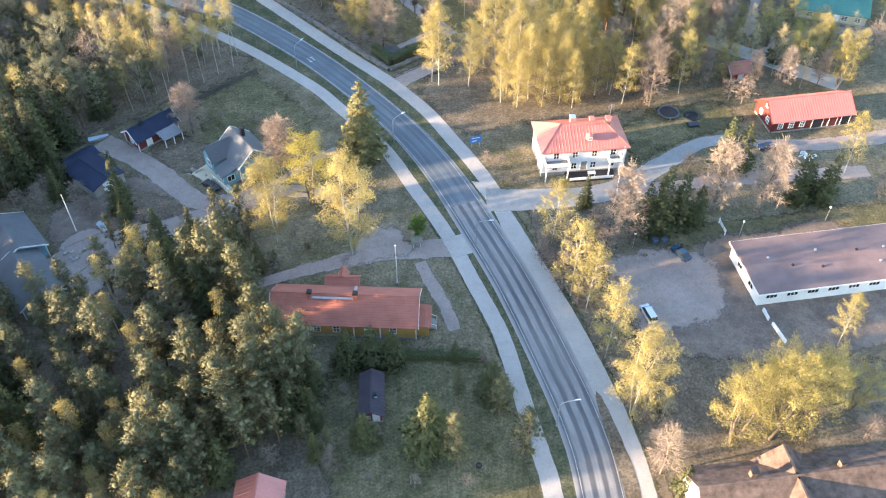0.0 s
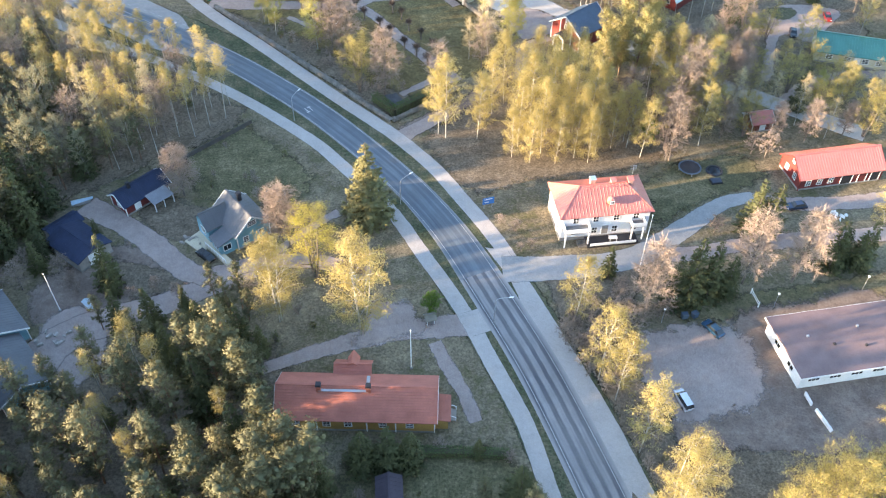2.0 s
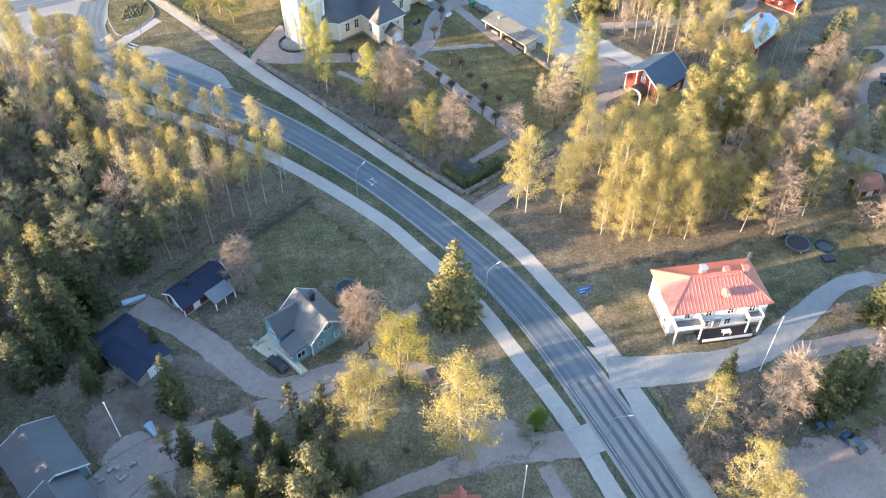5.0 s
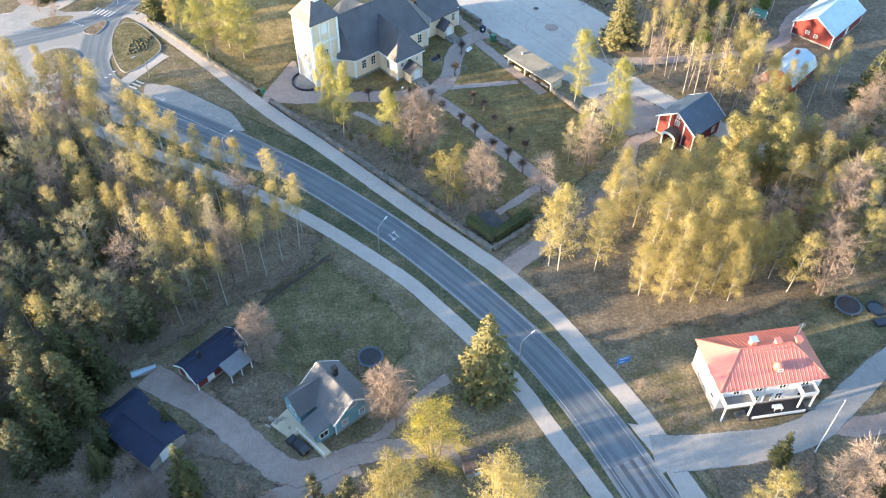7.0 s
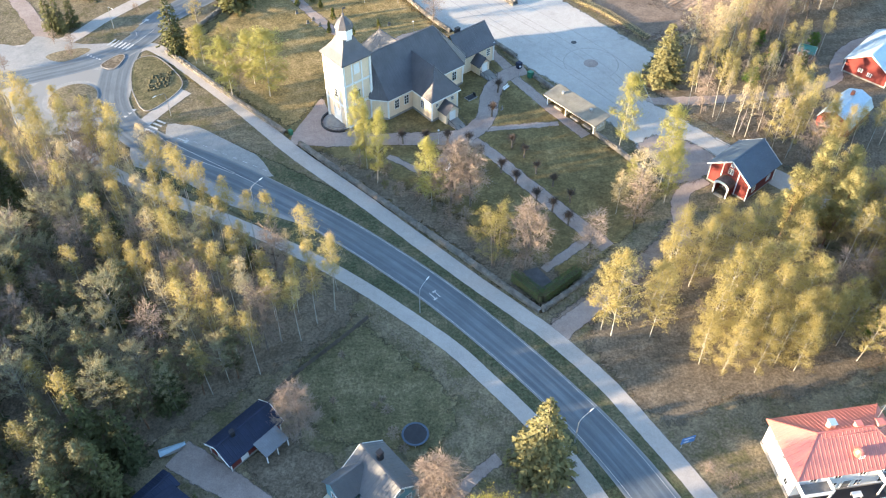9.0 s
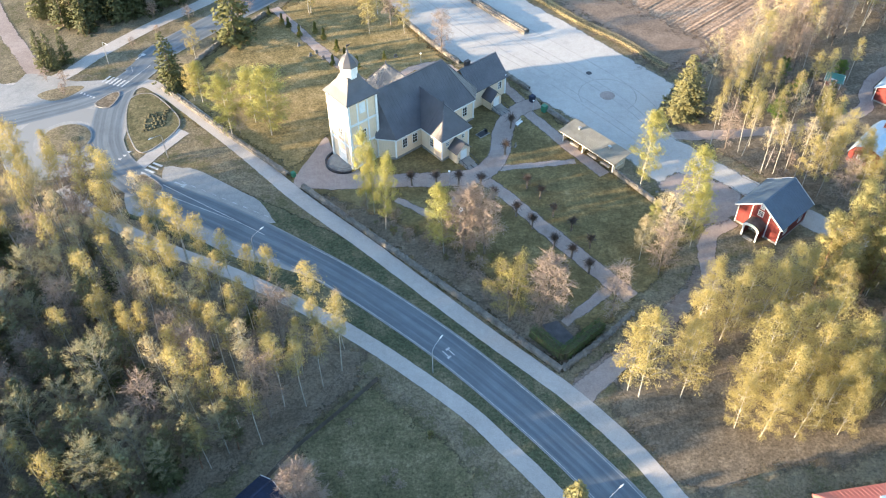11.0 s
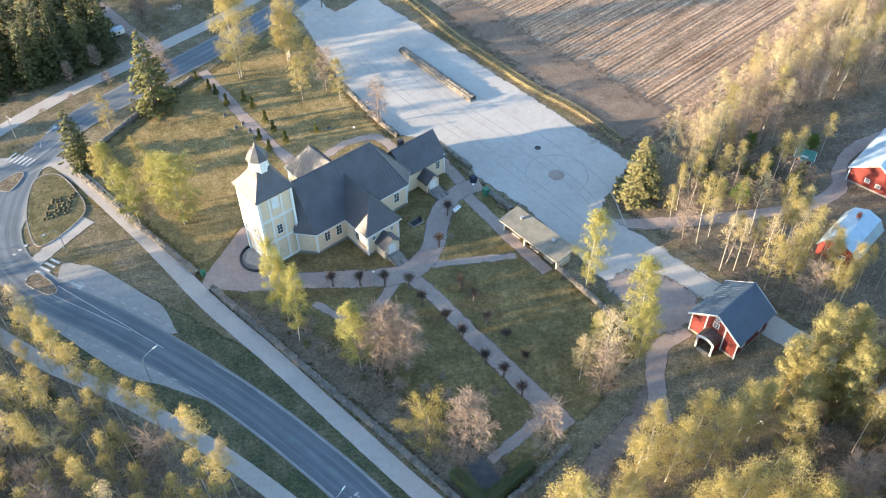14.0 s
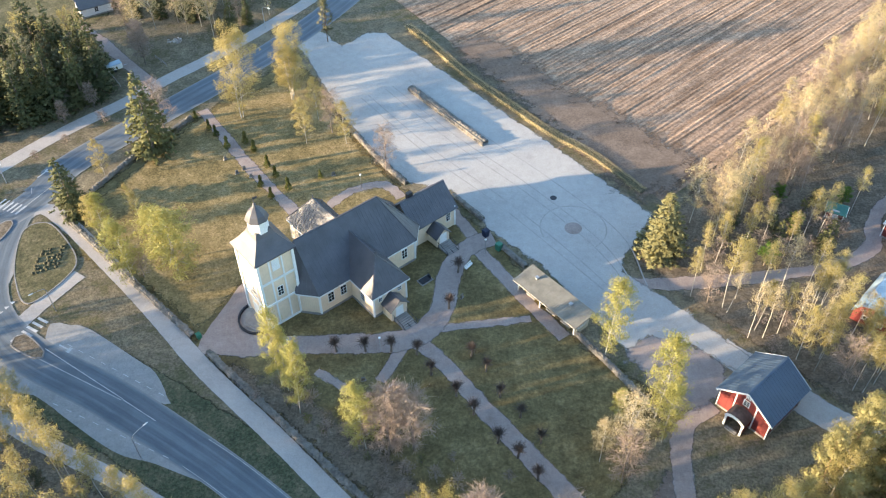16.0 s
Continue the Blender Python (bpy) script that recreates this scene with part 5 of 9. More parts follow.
for i in range(14):
    mb.beam((-3.6 + 0.6 * i, -1.0, 9.0), (-3.6 + 0.6 * i, -1.0, 9.35), 0.05)
mb.beam((-3.7, -1.0, 9.3), (4.4, -1.0, 9.3), 0.06)
part("snow_rail", mb, M["red_roof"], wh)
aer = Mesh()
aer.beam((5.9, 1.5, 8.3), (5.9, 1.5, 11.6), 0.06)
for i in range(5):
    aer.beam((5.3, 1.5, 10.4 + 0.25 * i), (6.5, 1.5, 10.4 + 0.25 * i), 0.03)
part("aerial", aer, M["steel"], wh)

# ochre log house with a long tiled roof
oh = simple_house("ochre_house", pose(-16.0, 91.2, 0, 0, 0, -2.4), 23.4, 7.8, 3.3, 6.0, M["yellow_wood"], M["orange_tile"], "long ochre log house with an orange-red tiled roof",
                  [("s", x, 1.2, 1.0, 1.2) for x in (-9.0, -4.4, -1.2, 4.0, 8.0)] + [("n", x, 1.2, 1.0, 1.2) for x in (-9.0, -5.0, 4.0, 8.0)] + [("w", 0, 1.2)], (), 0, 13, 0.45, M["white"])
for x in (-5.9, 1.6, 5.9):
    mb = Mesh()
    mb.box((x, -3.93, 0), (0.2, 0.12, 3.2))
    part("wall_board", mb, M["white"], oh)
for x in (-5.6, 1.8):
    chimney(oh, x, -0.6, 5.3, 1.5, 0.65)
mb = Mesh()
mb.box((-2.0, -0.75, 5.75), (7.4, 0.42, 0.08))
mb.box((1.6, 0.9, 5.5), (0.5, 2.6, 0.08))
part("roof_ladder", mb, M["steel"], oh, "grey metal roof walkway")
pe = new("porch")
pe.parent = oh
pe.matrix_local = pose(12.7, -1.2, 0)
mb = Mesh()
mb.box((0, 0, 0), (2.0, 4.0, 2.6))
part("porch_wall", mb, M["yellow_wood"], pe)
mb = Mesh()
mb = sheet(lambda u: (1.4, -2.4 + 4.8 * u, 2.55), lambda u: (-1.2, -2.4 + 4.8 * u, 2.9), seams(4.8, 0), courses(6))
part("porch_roof", mb, M["orange_tile"], pe)
st = Mesh()
for i in range(4):
    st.box((1.2 + 0.3 * i, 0.4, 0), (0.32, 2.0, 0.6 - 0.14 * i))
part("steps", st, M["grey_wood"], pe)
for y in (-0.6, 1.4):
    rl_ = Mesh()
    rl_.beam((1.1, y, 1.5), (2.2, y, 1.0), 0.08).beam((2.2, y, 0), (2.2, y, 1.0), 0.08)
    part("handrail", rl_, M["white"], pe)
nw = new("wing")
nw.parent = oh
nw.matrix_local = pose(-1.2, 5.3, 0)
part("wing_wall", gable_walls(5.2, 3.6, 2.7, 4.3), M["yellow_wood"], nw)
gable_roof(nw, 5.2, 3.6, 2.7, 4.3, M["orange_tile"], 0.35, 0, 5)
gb = Mesh()
for s in (-1, 1):
    gb.slab([(s * 0.95, 2.3, 3.15), (s * 0.95, -0.3, 4.25), (0, -0.3, 4.95), (0, 2.3, 4.95)], 0.1)
gb.face((-0.85, 2.15, 2.6), (0.85, 2.15, 2.6), (0.85, 2.15, 3.2), (0, 2.15, 4.85), (-0.85, 2.15, 3.2))
part("gablet", gb, M["orange_tile"], nw)

# flat-roofed building
fb = thing("flat_roofed_building", pose(51.9, 99.8, 0, 0, 0, 9.2), "long low white building with a brown felt roof", "building")
FL, FW = 46.0, 11.6
mb = Mesh()
mb.box((FL / 2, 0, 0), (FL, FW, 3.3))
part("wall", mb, M["plaster"], fb)
mb = Mesh()
mb.slab([(-0.6, -FW / 2 - 0.5, 3.4), (FL + 0.6, -FW / 2 - 0.5, 3.4), (FL + 0.6, 0, 3.95), (-0.6, 0, 3.95)], 0.3)
mb.slab([(-0.6, 0, 3.95), (FL + 0.6, 0, 3.95), (FL + 0.6, FW / 2 + 0.5, 3.4), (-0.6, FW / 2 + 0.5, 3.4)], 0.3)
part("roof", mb, M["felt_roof"], fb)
mb = Mesh()
for s in (-1, 1):
    mb.box((FL / 2, s * (FW / 2 + 0.53), 3.02), (FL + 1.3, 0.08, 0.36))
mb.box((-0.63, 0, 3.02), (0.08, FW + 1.1, 0.36))
part("fascia", mb, M["white"], fb)
for i in range(12):
    window(fb, pose(2.2 + 3.7 * i, -FW / 2, 1.6, 0, 0, 180), 1.9, 0.9, (2, 0))
    window(fb, pose(2.2 + 3.7 * i, FW / 2, 1.3), 1.8, 1.3, (1, 0))
for y in (-2.5, 2.0):
    window(fb, pose(0, y, 1.2, 0, 0, 90), 1.6, 1.3, (1, 0))
for x, y in ((4, 1.0), (7.5, -1.2), (12.5, -2.2), (13, 1.6), (20, 0.5), (23, -2.5), (25, 0.4), (28, -1)):
    mb = Mesh()
    z = 3.95 - abs(y) * 0.09
    mb.box((x, y, z - 0.1), (0.36, 0.36, 0.4)).lathe((x, y, z + 0.15), [(0.2, 0), (0.2, 0.12), (0.08, 0.2)], 8)
    part("roof_vent", mb, M["dark" if x in (7.5, 12.5, 20, 28) else "steel"], fb)
mb = Mesh()
mb.box((17.0, 5.9, 2.6), (6.0, 1.6, 0.25))
part("canopy", mb, M["white"], fb)
for a, b in (((53.7, 93.0), (54.0, 90.8)), ((54.4, 89.9), (55.5, 86.0))):
    w_ = thing("retaining_wall", Matrix(), "low pale concrete retaining wall", "wall")
    mb = Mesh()
    mb.beam((*a, 0.35), (*b, 0.35), 0.28, 0.7)
    part("wall_block", mb, M["plaster"], w_)

simple_house("red_barn", pose(75.6, 146.3, 0, 0, 0, 10.0), 17.6, 7.6, 3.2, 5.7, M["red_wood"], M["red_roof"], "long red boarded barn with a red metal roof",
             [("s", x, 1.0) for x in (-7, -4.6, -2.2)] + [("w", -1.5, 1.2), ("w", 1.5, 1.2), ("w", 0, 4.0, 0.7, 0.7)], [("s", 1.2, 2.2, 2.4, M["dark"]), ("s", 4.6, 1.6, 2.3, M["red_wood"]), ("s", 7.4, 1.8, 2.3, M["dark"])], 0.55, 0, 0.5, M["red_wood"])

# blue house
bh = simple_house("blue_house", pose(-39.2, 131.0, 0, 0, 0, -51.5), 8.2, 6.6, 3.9, 6.6, M["blue_wood"], M["slate_roof"], "blue boarded house with a grey roof and a side wing",
                  [("e", -1.6, 1.1), ("e", 1.6, 1.1), ("e", 0, 4.2, 1.6, 1.0), ("n", -2, 1.2), ("n", 2, 1.2)], (), 0.6, 0, 0.55, M["white"])
chimney(bh, -1.2, 0.9, 6.0, 1.5, 0.7, M["dark"])
bw = new("wing")
bw.parent = bh
bw.matrix_local = pose(-2.5, -4.2, 0, 0, 0, 90)
part("wing_wall", gable_walls(4.6, 4.2, 3.8, 5.8), M["blue_wood"], bw)
gable_roof(bw, 4.6, 4.2, 3.8, 5.9, M["slate_roof"], 0.4, 0.6)
window(bw, pose(-2.3, 0, 1.4, 0, 0, 90), 1.4, 1.3, (2, 0))
bp = new("porch")
bp.parent = bh
bp.matrix_local = pose(2.2, -4.9, 0)
mb = Mesh()
mb.box((0, 0, 0), (3.0, 3.4, 2.6))
part("porch_wall", mb, M["blue_wood"], bp)
mb = Mesh()
mb.slab([(-1.8, -2.1, 2.7), (1.8, -2.1, 2.7), (1.8, 1.8, 3.7), (-1.8, 1.8, 3.7)], 0.14)
part("porch_roof", mb, M["slate_roof"], bp)
window(bp, pose(1.5, -0.3, 1.0, 0, 0, -90), 1.4, 1.2, (1, 0))
window(bp, pose(0, -1.7, 1.0, 0, 0, 180), 1.6, 1.2, (1, 0))
dk = thing("wooden_deck", pose(-46.2, 128.0, 0, 0, 0, -40), "pale weathered wooden deck with garden furniture", "deck")
for i in range(16):
    mb = Mesh()
    mb.box((0, -2.1 + 0.27 * i, 0.0), (4.6, 0.25, 0.3))
    part("plank", mb, M["pale_wood"], dk)
dk2 = thing("wooden_ramp", pose(-42.6, 124.4, 0, 0, 0, -46), "pale wooden entrance ramp with railing", "ramp")
mb = Mesh()
mb.box((0, 0, 0), (6.6, 1.3, 0.5))
part("ramp_floor", mb, M["pale_wood"], dk2)
for i in range(8):
    mb = Mesh()
    mb.box((-3.1 + 0.88 * i, -0.6, 0.5), (0.09, 0.09, 0.9))
    part("post", mb, M["white"], dk2)
mb = Mesh()
mb.box((0, -0.6, 1.38), (6.4, 0.12, 0.08))
part("rail", mb, M["white"], dk2)

# outbuildings and neighbours
rs = simple_house("red_shed", pose(-59.8, 139.8, 0, 0, 0, 46.6), 9.4, 4.8, 2.7, 4.3, M["red_wood"], M["navy_roof"], "red boarded shed with a dark blue metal roof",
                  [("s", 0.8, 1.1, 1.3, 1.0), ("w", 0, 1.0)], [("s", -2.2, 1.0, 2.0)], 0.6, 0, 0.5, M["white"])
chimney(rs, -2.0, -0.2, 3.9, 1.1, 0.55, M["dark"])
lt = thing("lean_to", pose(-55.8, 138.3, 0, 0, 0, 46.6), "open lean-to with a cloudy ribbed plastic roof", "lean-to")
mb = Mesh()
mb = sheet(lambda u: (-2.2 + 4.4 * u, -1.6, 2.0), lambda u: (-2.2 + 4.4 * u, 1.4, 2.6), seams(4.4, 0.3), courses(0), 0.06)
part("roof", mb, M["glazed"], lt)
for x in (-2, 0, 2):
    mb = Mesh()
    mb.box((x, -1.4, 0), (0.14, 0.14, 2.0))
    part("post", mb, M["white"], lt)
simple_house("dark_shed", pose(-71.5, 130.4, 0, 0, 0, 50), 6.0, 3.2, 2.3, 3.0, M["grey_wood"], M["navy_roof"], "low shed with a dark felt roof", (), [("s", 0)], 0.6, 0, 0.3)
simple_house("garage", pose(-67.4, 125.7, 0, 0, 0, -38), 9.0, 6.6, 2.5, 3.5, M["grey_wood"], M["navy_roof"], "low garage with a dark blue-black roof", (), [("e", 0, 2.4, 2.1)], 0.6, 0, 0.35)
simple_house("grey_house", pose(-76.6, 106.5, 0, 0, 0, -49), 10.0, 8.4, 3.2, 5.2, M["blue_wood"], M["slate_roof"], "blue-green house with a grey sheet roof",
                  [("e", -2, 1.1), ("e", 2, 1.1), ("n", 2.4, 1.1), ("n", -2.4, 1.1)], [("e", 0)], 0.6, 0, 0.5, M["white"])
simple_house("annex_house", pose(-70.2, 97.4, 0, 0, 0, -49), 11.6, 7.4, 2.9, 4.7, M["blue_wood"], M["slate_roof"], "single-storey house wing with a grey sheet roof",
             [("n", -3, 1.0), ("n", 0, 1.0), ("n", 3, 1.0)], (), 0.6, 0, 0.5, M["white"])
simple_house("garden_hut", pose(-10.9, 74.5, 0, 0, 0, 93), 7.4, 3.2, 2.1, 3.0, M["red_wood"], M["hut_roof"], "small red hut with a dark roof", [("w", 0.6, 0.9, 0.7, 0.8)], [("w", -0.7, 0.8, 1.8)], 0.6, 0, 0.35)
chimney(bpy.data.objects["garden_hut"], -1.0, -0.6, 2.6, 0.7, 0.4, M["pale_roof"])
simple_house("red_roofed_house", pose(-25.3, 53.7, 0, 0, 0, 90), 11.0, 6.2, 2.8, 4.8, M["pale_wood"], M["red_roof"], "house with a red sheet metal roof", (), (), 0.6, 0, 0.4)
TH = pose(47.4, 57.9, 0, 0, 0, 7.6)
th = simple_house("tiled_house", TH @ pose(0.8, 0, 0), 28.0, 9.0, 3.9, 7.2, M["plaster"], M["old_tile"], "old white house with weathered brown roof tiles", [("n", x, 1.2) for x in (-13, -9, 7, 11)], (), 0, 18, 0.6)
for s, ln in ((1, 4.4), (-1, 9.0)):
    tw_ = new("wing")
    tw_.parent = th
    tw_.matrix_local = pose(-0.8, s * ln / 2, 0, 0, 0, 90)
    part("wing_wall", gable_walls(ln, 7.4, 3.8, 7.0), M["plaster"], tw_)
    gable_roof(tw_, ln, 7.4, 3.8, 7.1, M["old_tile"], 0.5, 0, 14)
for x, y in ((-6.5, 1.2), (6.0, 1.0)):
    chimney(th, x, y, 6.4, 1.3, 0.8, M["old_tile"])
bn = simple_house("red_hall", pose(31.6, 196.7, 0, 0, 0, 39.8), 9.4, 8.8, 4.6, 7.6, M["red_wood"], M["blue_roof"], "red boarded hall with white trim and a blue-grey roof",
                  [("w", 0, 4.2, 0.9, 1.1), ("w", 0, 5.9, 0.6, 0.6), ("s", -2.5, 1.4), ("s", 2.5, 1.4), ("n", -2.5, 1.4), ("n", 2.5, 1.4)], [("w", 0, 1.3, 2.2, M["dark"])], 0.6, 0, 0.6, M["white"])
for y in (-1.8, 1.8):
    mb = Mesh()
    mb.box((-4.73, y, 0), (0.08, 0.22, 6.0))
    part("wall_board", mb, M["white"], bn)
hp = new("porch")
hp.parent = bn
hp.matrix_local = pose(-5.8, 0, 0)
vault = Mesh()
arc = [(1.75 * math.cos(math.pi * i / 10), 2.45 + 1.15 * math.sin(math.pi * i / 10)) for i in range(11)]
for y0, z0 in arc:
    vault.v += [(-1.3, y0, z0), (1.1, y0, z0), (1.1, y0 * 0.95, z0 - 0.1), (-1.3, y0 * 0.95, z0 - 0.1)]
vault.f = [(4 * i + q, 4 * i + (q + 1) % 4, 4 * i + 4 + (q + 1) % 4, 4 * i + 4 + q) for i in range(10) for q in range(4)] + [(3, 2, 1, 0), (40, 41, 42, 43)]
part("porch_roof", vault, M["old_tile"], hp, "dark brown vaulted porch roof")
mb = Mesh()
for (y0, z0), (y1, z1) in zip(arc, arc[1:]):
    mb.face((-1.32, y0, z0 - 0.04), (-1.32, y1, z1 - 0.04), (-1.32, y1 * 0.74, 2.3 + (z1 - 2.45) * 0.55), (-1.32, y0 * 0.74, 2.3 + (z0 - 2.45) * 0.55))
part("arch_board", mb, M["white"], hp)
for y in (-1.45, 1.45):
    mb = Mesh()
    mb.box((-1.15, y, 0), (0.26, 0.3, 2.5))
    part("post", mb, M["white"], hp)
    mb = Mesh()
    mb.box((0.0, y, 0), (2.0, 0.1, 2.4))
    part("porch_wall", mb, M["red_wood"], hp)
st = Mesh()
for i in range(2):
    st.box((-1.2 - 0.3 * i, 0, 0), (0.32, 1.9, 0.3 - 0.14 * i))
part("steps", st, M["kerb"], hp)

# shelter beside the churchyard
sh = thing("shelter", pose(1.7, 218.6, 0, 0, 0, -51.8), "open wooden shelter with a grey board roof", "shelter")
mb = Mesh()
mb.box((0, 1.6, 0), (14.0, 0.15, 2.5)).box((-7.0, 0.1, 0), (0.15, 3.1, 2.5)).box((7.0, 0.1, 0), (0.15, 3.1, 2.5)).box((-1.6, 0.1, 0), (0.15, 3.1, 2.5))
part("wall", mb, M["pale_wood"], sh)
mb = Mesh()
mb = sheet(lambda u: (-7.6 + 15.2 * u, -2.5, 2.75), lambda u: (-7.6 + 15.2 * u, 2.4, 3.35), seams(15.2, 0.5), courses(0))
part("roof", mb, M["shed_roof"], sh)
for i in (0, 2, 5):
    mb = Mesh()
    mb.box((-6.8 + 2.72 * i, -1.7, 0), (0.18, 0.18, 2.6))
    part("post", mb, M["white"], sh)
for x in (-4.2, 0.8, 4.4):
    mb = Mesh()
    mb.box((x, -1.0, 0), (2.2, 0.5, 0.45))
    part("bench", mb, M["grey_wood"], sh)
for x in (-4.6, 3.6):
    mb = Mesh()
    mb.box((x, 0.6, 3.0), (0.45, 0.45, 0.55)).box((x, 0.6, 3.55), (0.62, 0.62, 0.08))
    part("roof_vent", mb, M["steel"], sh)
mb = Mesh()
for k in range(5):
    mb.box((7.1, -0.9 + 0.45 * k, 1.2), (0.06, 0.1, 1.0))
mb.box((7.1, 0, 1.15), (0.06, 2.0, 0.1)).box((7.1, 0, 2.15), (0.06, 2.0, 0.1))
part("lattice", mb, M["white"], sh, "white lattice panel")
mb = Mesh()
mb.box((0, -2.42, 2.5), (15.0, 0.06, 0.22))
part("fascia", mb, M["white"], sh)

def gambrel_barn(m, L, W, eave, knee, ridge, label):
    """A barn with a two-pitched metal roof on red boarded walls."""
    t = thing("barn", m, label, "barn")
    prof = [(-W / 2, eave), (-W * 0.36, knee), (0, ridge), (W * 0.36, knee), (W / 2, eave)]
    mb = Mesh()
    for s in (-1, 1):
        ring_ = [(s * L / 2, -s * W / 2, 0), (s * L / 2, s * W / 2, 0)] + [(s * L / 2, s * y, z - 0.08) for y, z in reversed(prof)]
        mb.face(*ring_)
        mb.face((-s * L / 2, -s * -W / 2, 0), (s * L / 2, -s * -W / 2, 0), (s * L / 2, s * W / 2, eave - 0.08), (-s * L / 2, s * W / 2, eave - 0.08))
    part("wall", mb, M["red_wood"], t)
    hx = L / 2 + 0.4
    for (y0, z0), (y1, z1) in zip(prof, prof[1:]):
        flip = y1 > 0
        ya, za, yb, zb = (y1, z1, y0, z0) if flip else (y0, z0, y1, z1)
        ya_, za_ = (ya * 1.07, za - 0.22) if abs(ya) > W * 0.4 else (ya, za)
        part("roof_slope", sheet(lambda u: (-hx + 2 * hx * u, ya_, za_), lambda u: (-hx + 2 * hx * u, yb, zb), seams(2 * hx, 0.6), courses(0), 0.1), M["pale_roof"], t)
    for s in (-1, 1):
        for y in (-W * 0.16, W * 0.16):
            window(t, on_wall("e" if s > 0 else "w", y, eave * 0.55, L / 2, W / 2), 1.0, 0.8, (1, 0))
    mb = Mesh()
    mb.box((L * 0.28, W * 0.1, ridge - 0.5), (0.7, 0.7, 1.1))
    part("chimney", mb, M["brick"], t)
    return t


gambrel_barn(pose(59.2, 215.2, 0, 0, 0, 44), 11.0, 7.0, 2.5, 4.2, 5.1, "red barn with a pale blue two-pitched metal roof")
for m, L, W, e, r, roofm, lab in ((pose(75.3, 235.7, 0, 0, 0, 44), 16.0, 10.0, 3.6, 6.6, "pale_roof", "large red barn with a pale metal roof"),
                                  (pose(65.3, 161.8, 0, 0, 0, 12), 4.6, 4.0, 2.4, 3.6, "red_roof", "small red shed with a red roof"),
                                  (pose(59.5, 239.9, 0, 0, 0, -30), 3.2, 2.4, 2.0, 2.9, "teal_roof", "small red hut with a green roof")):
    simple_house("barn" if L > 10 else "shed", m, L, W, e, r, M["red_wood"], M[roofm], lab, [("w", -1.0, 1.3, 0.8, 0.7), ("w", 1.2, 1.6, 0.8, 0.7)] if L > 10 else [], [("s", 0, 1.0, 1.9)], 0.5, 0, 0.4, M["white"])
simple_house("teal_roofed_house", pose(94.6, 188.7, 0, 0, 0, -16), 16.0, 9.0, 3.0, 5.2, M["pale_wood"], M["teal_roof"], "pale yellow house with a teal metal roof",
             [("s", x, 1.1, 1.3, 1.1) for x in (-5, -1, 3, 6)], [("s", 1.2)], 0.6, 0, 0.5)
simple_house("brown_hut", pose(-18.6, 119.4, 0, 0, 0, 14), 3.6, 3.2, 2.0, 3.0, M["grey_wood"], M["old_tile"], "small brown hut among birches", (), [("s", 0, 0.9, 1.8)], 0, 5, 0.3)
simple_house("far_house", pose(-105.6, 327.6, 0, 0, 0, 30), 8.0, 6.0, 2.8, 4.4, M["plaster"], M["slate_roof"], "small white house with a grey roof", [("s", 0, 1.1)], (), 0, 0, 0.4)
simple_house("far_house", pose(-76.3, 337.3, 0, 0, 0, 30), 7.0, 5.0, 2.6, 4.0, M["grey_wood"], M["dark_roof"], "small dark house with a dark roof", [("s", 0, 1.1)], (), 0, 0, 0.4)


# ---- trees ----
def leaf_mesh(name, centres, sizes, material, rng, flat=0.0, long=1.0):
    """Many small leaf sprays, each a triangle turned at random."""
    v = leaf_points(centres, sizes, rng, flat, long)
    return raw_mesh(name, v, np.arange(len(v)).reshape(-1, 3), material)


def leaf_points(centres, sizes, rng, flat=0.0, long=1.0):
    k = len(centres)
    a = rng.normal(size=(k, 3))
    a[:, 2] *= 1 - flat
    a /= np.linalg.norm(a, axis=1)[:, None] + 1e-9
    b = np.cross(a, rng.normal(size=(k, 3)))
    b /= np.linalg.norm(b, axis=1)[:, None] + 1e-9
    s = np.asarray(sizes)[:, None]
    c = np.asarray(centres)
    return np.stack([c - a * s * long, c + b * s * 0.9 + a * s * 0.3, c + a * s * long * 0.8 - b * s * 0.8], 1).reshape(-1, 3)


def sprays(centres, way, length, half, rng):
    """Slender leafy twigs: thin tapering slips that point along way."""
    d = way / (np.linalg.norm(way, axis=1)[:, None] + 1e-9)
    w = np.cross(d, rng.normal(size=d.shape))
    w *= (half / (np.linalg.norm(w, axis=1) + 1e-9))[:, None]
    m = centres + d * (length * 0.45)[:, None]
    return np.stack([centres - d * (length * 0.1)[:, None], m - w, centres + d * length[:, None] + w * 0.6], 1).reshape(-1, 3)


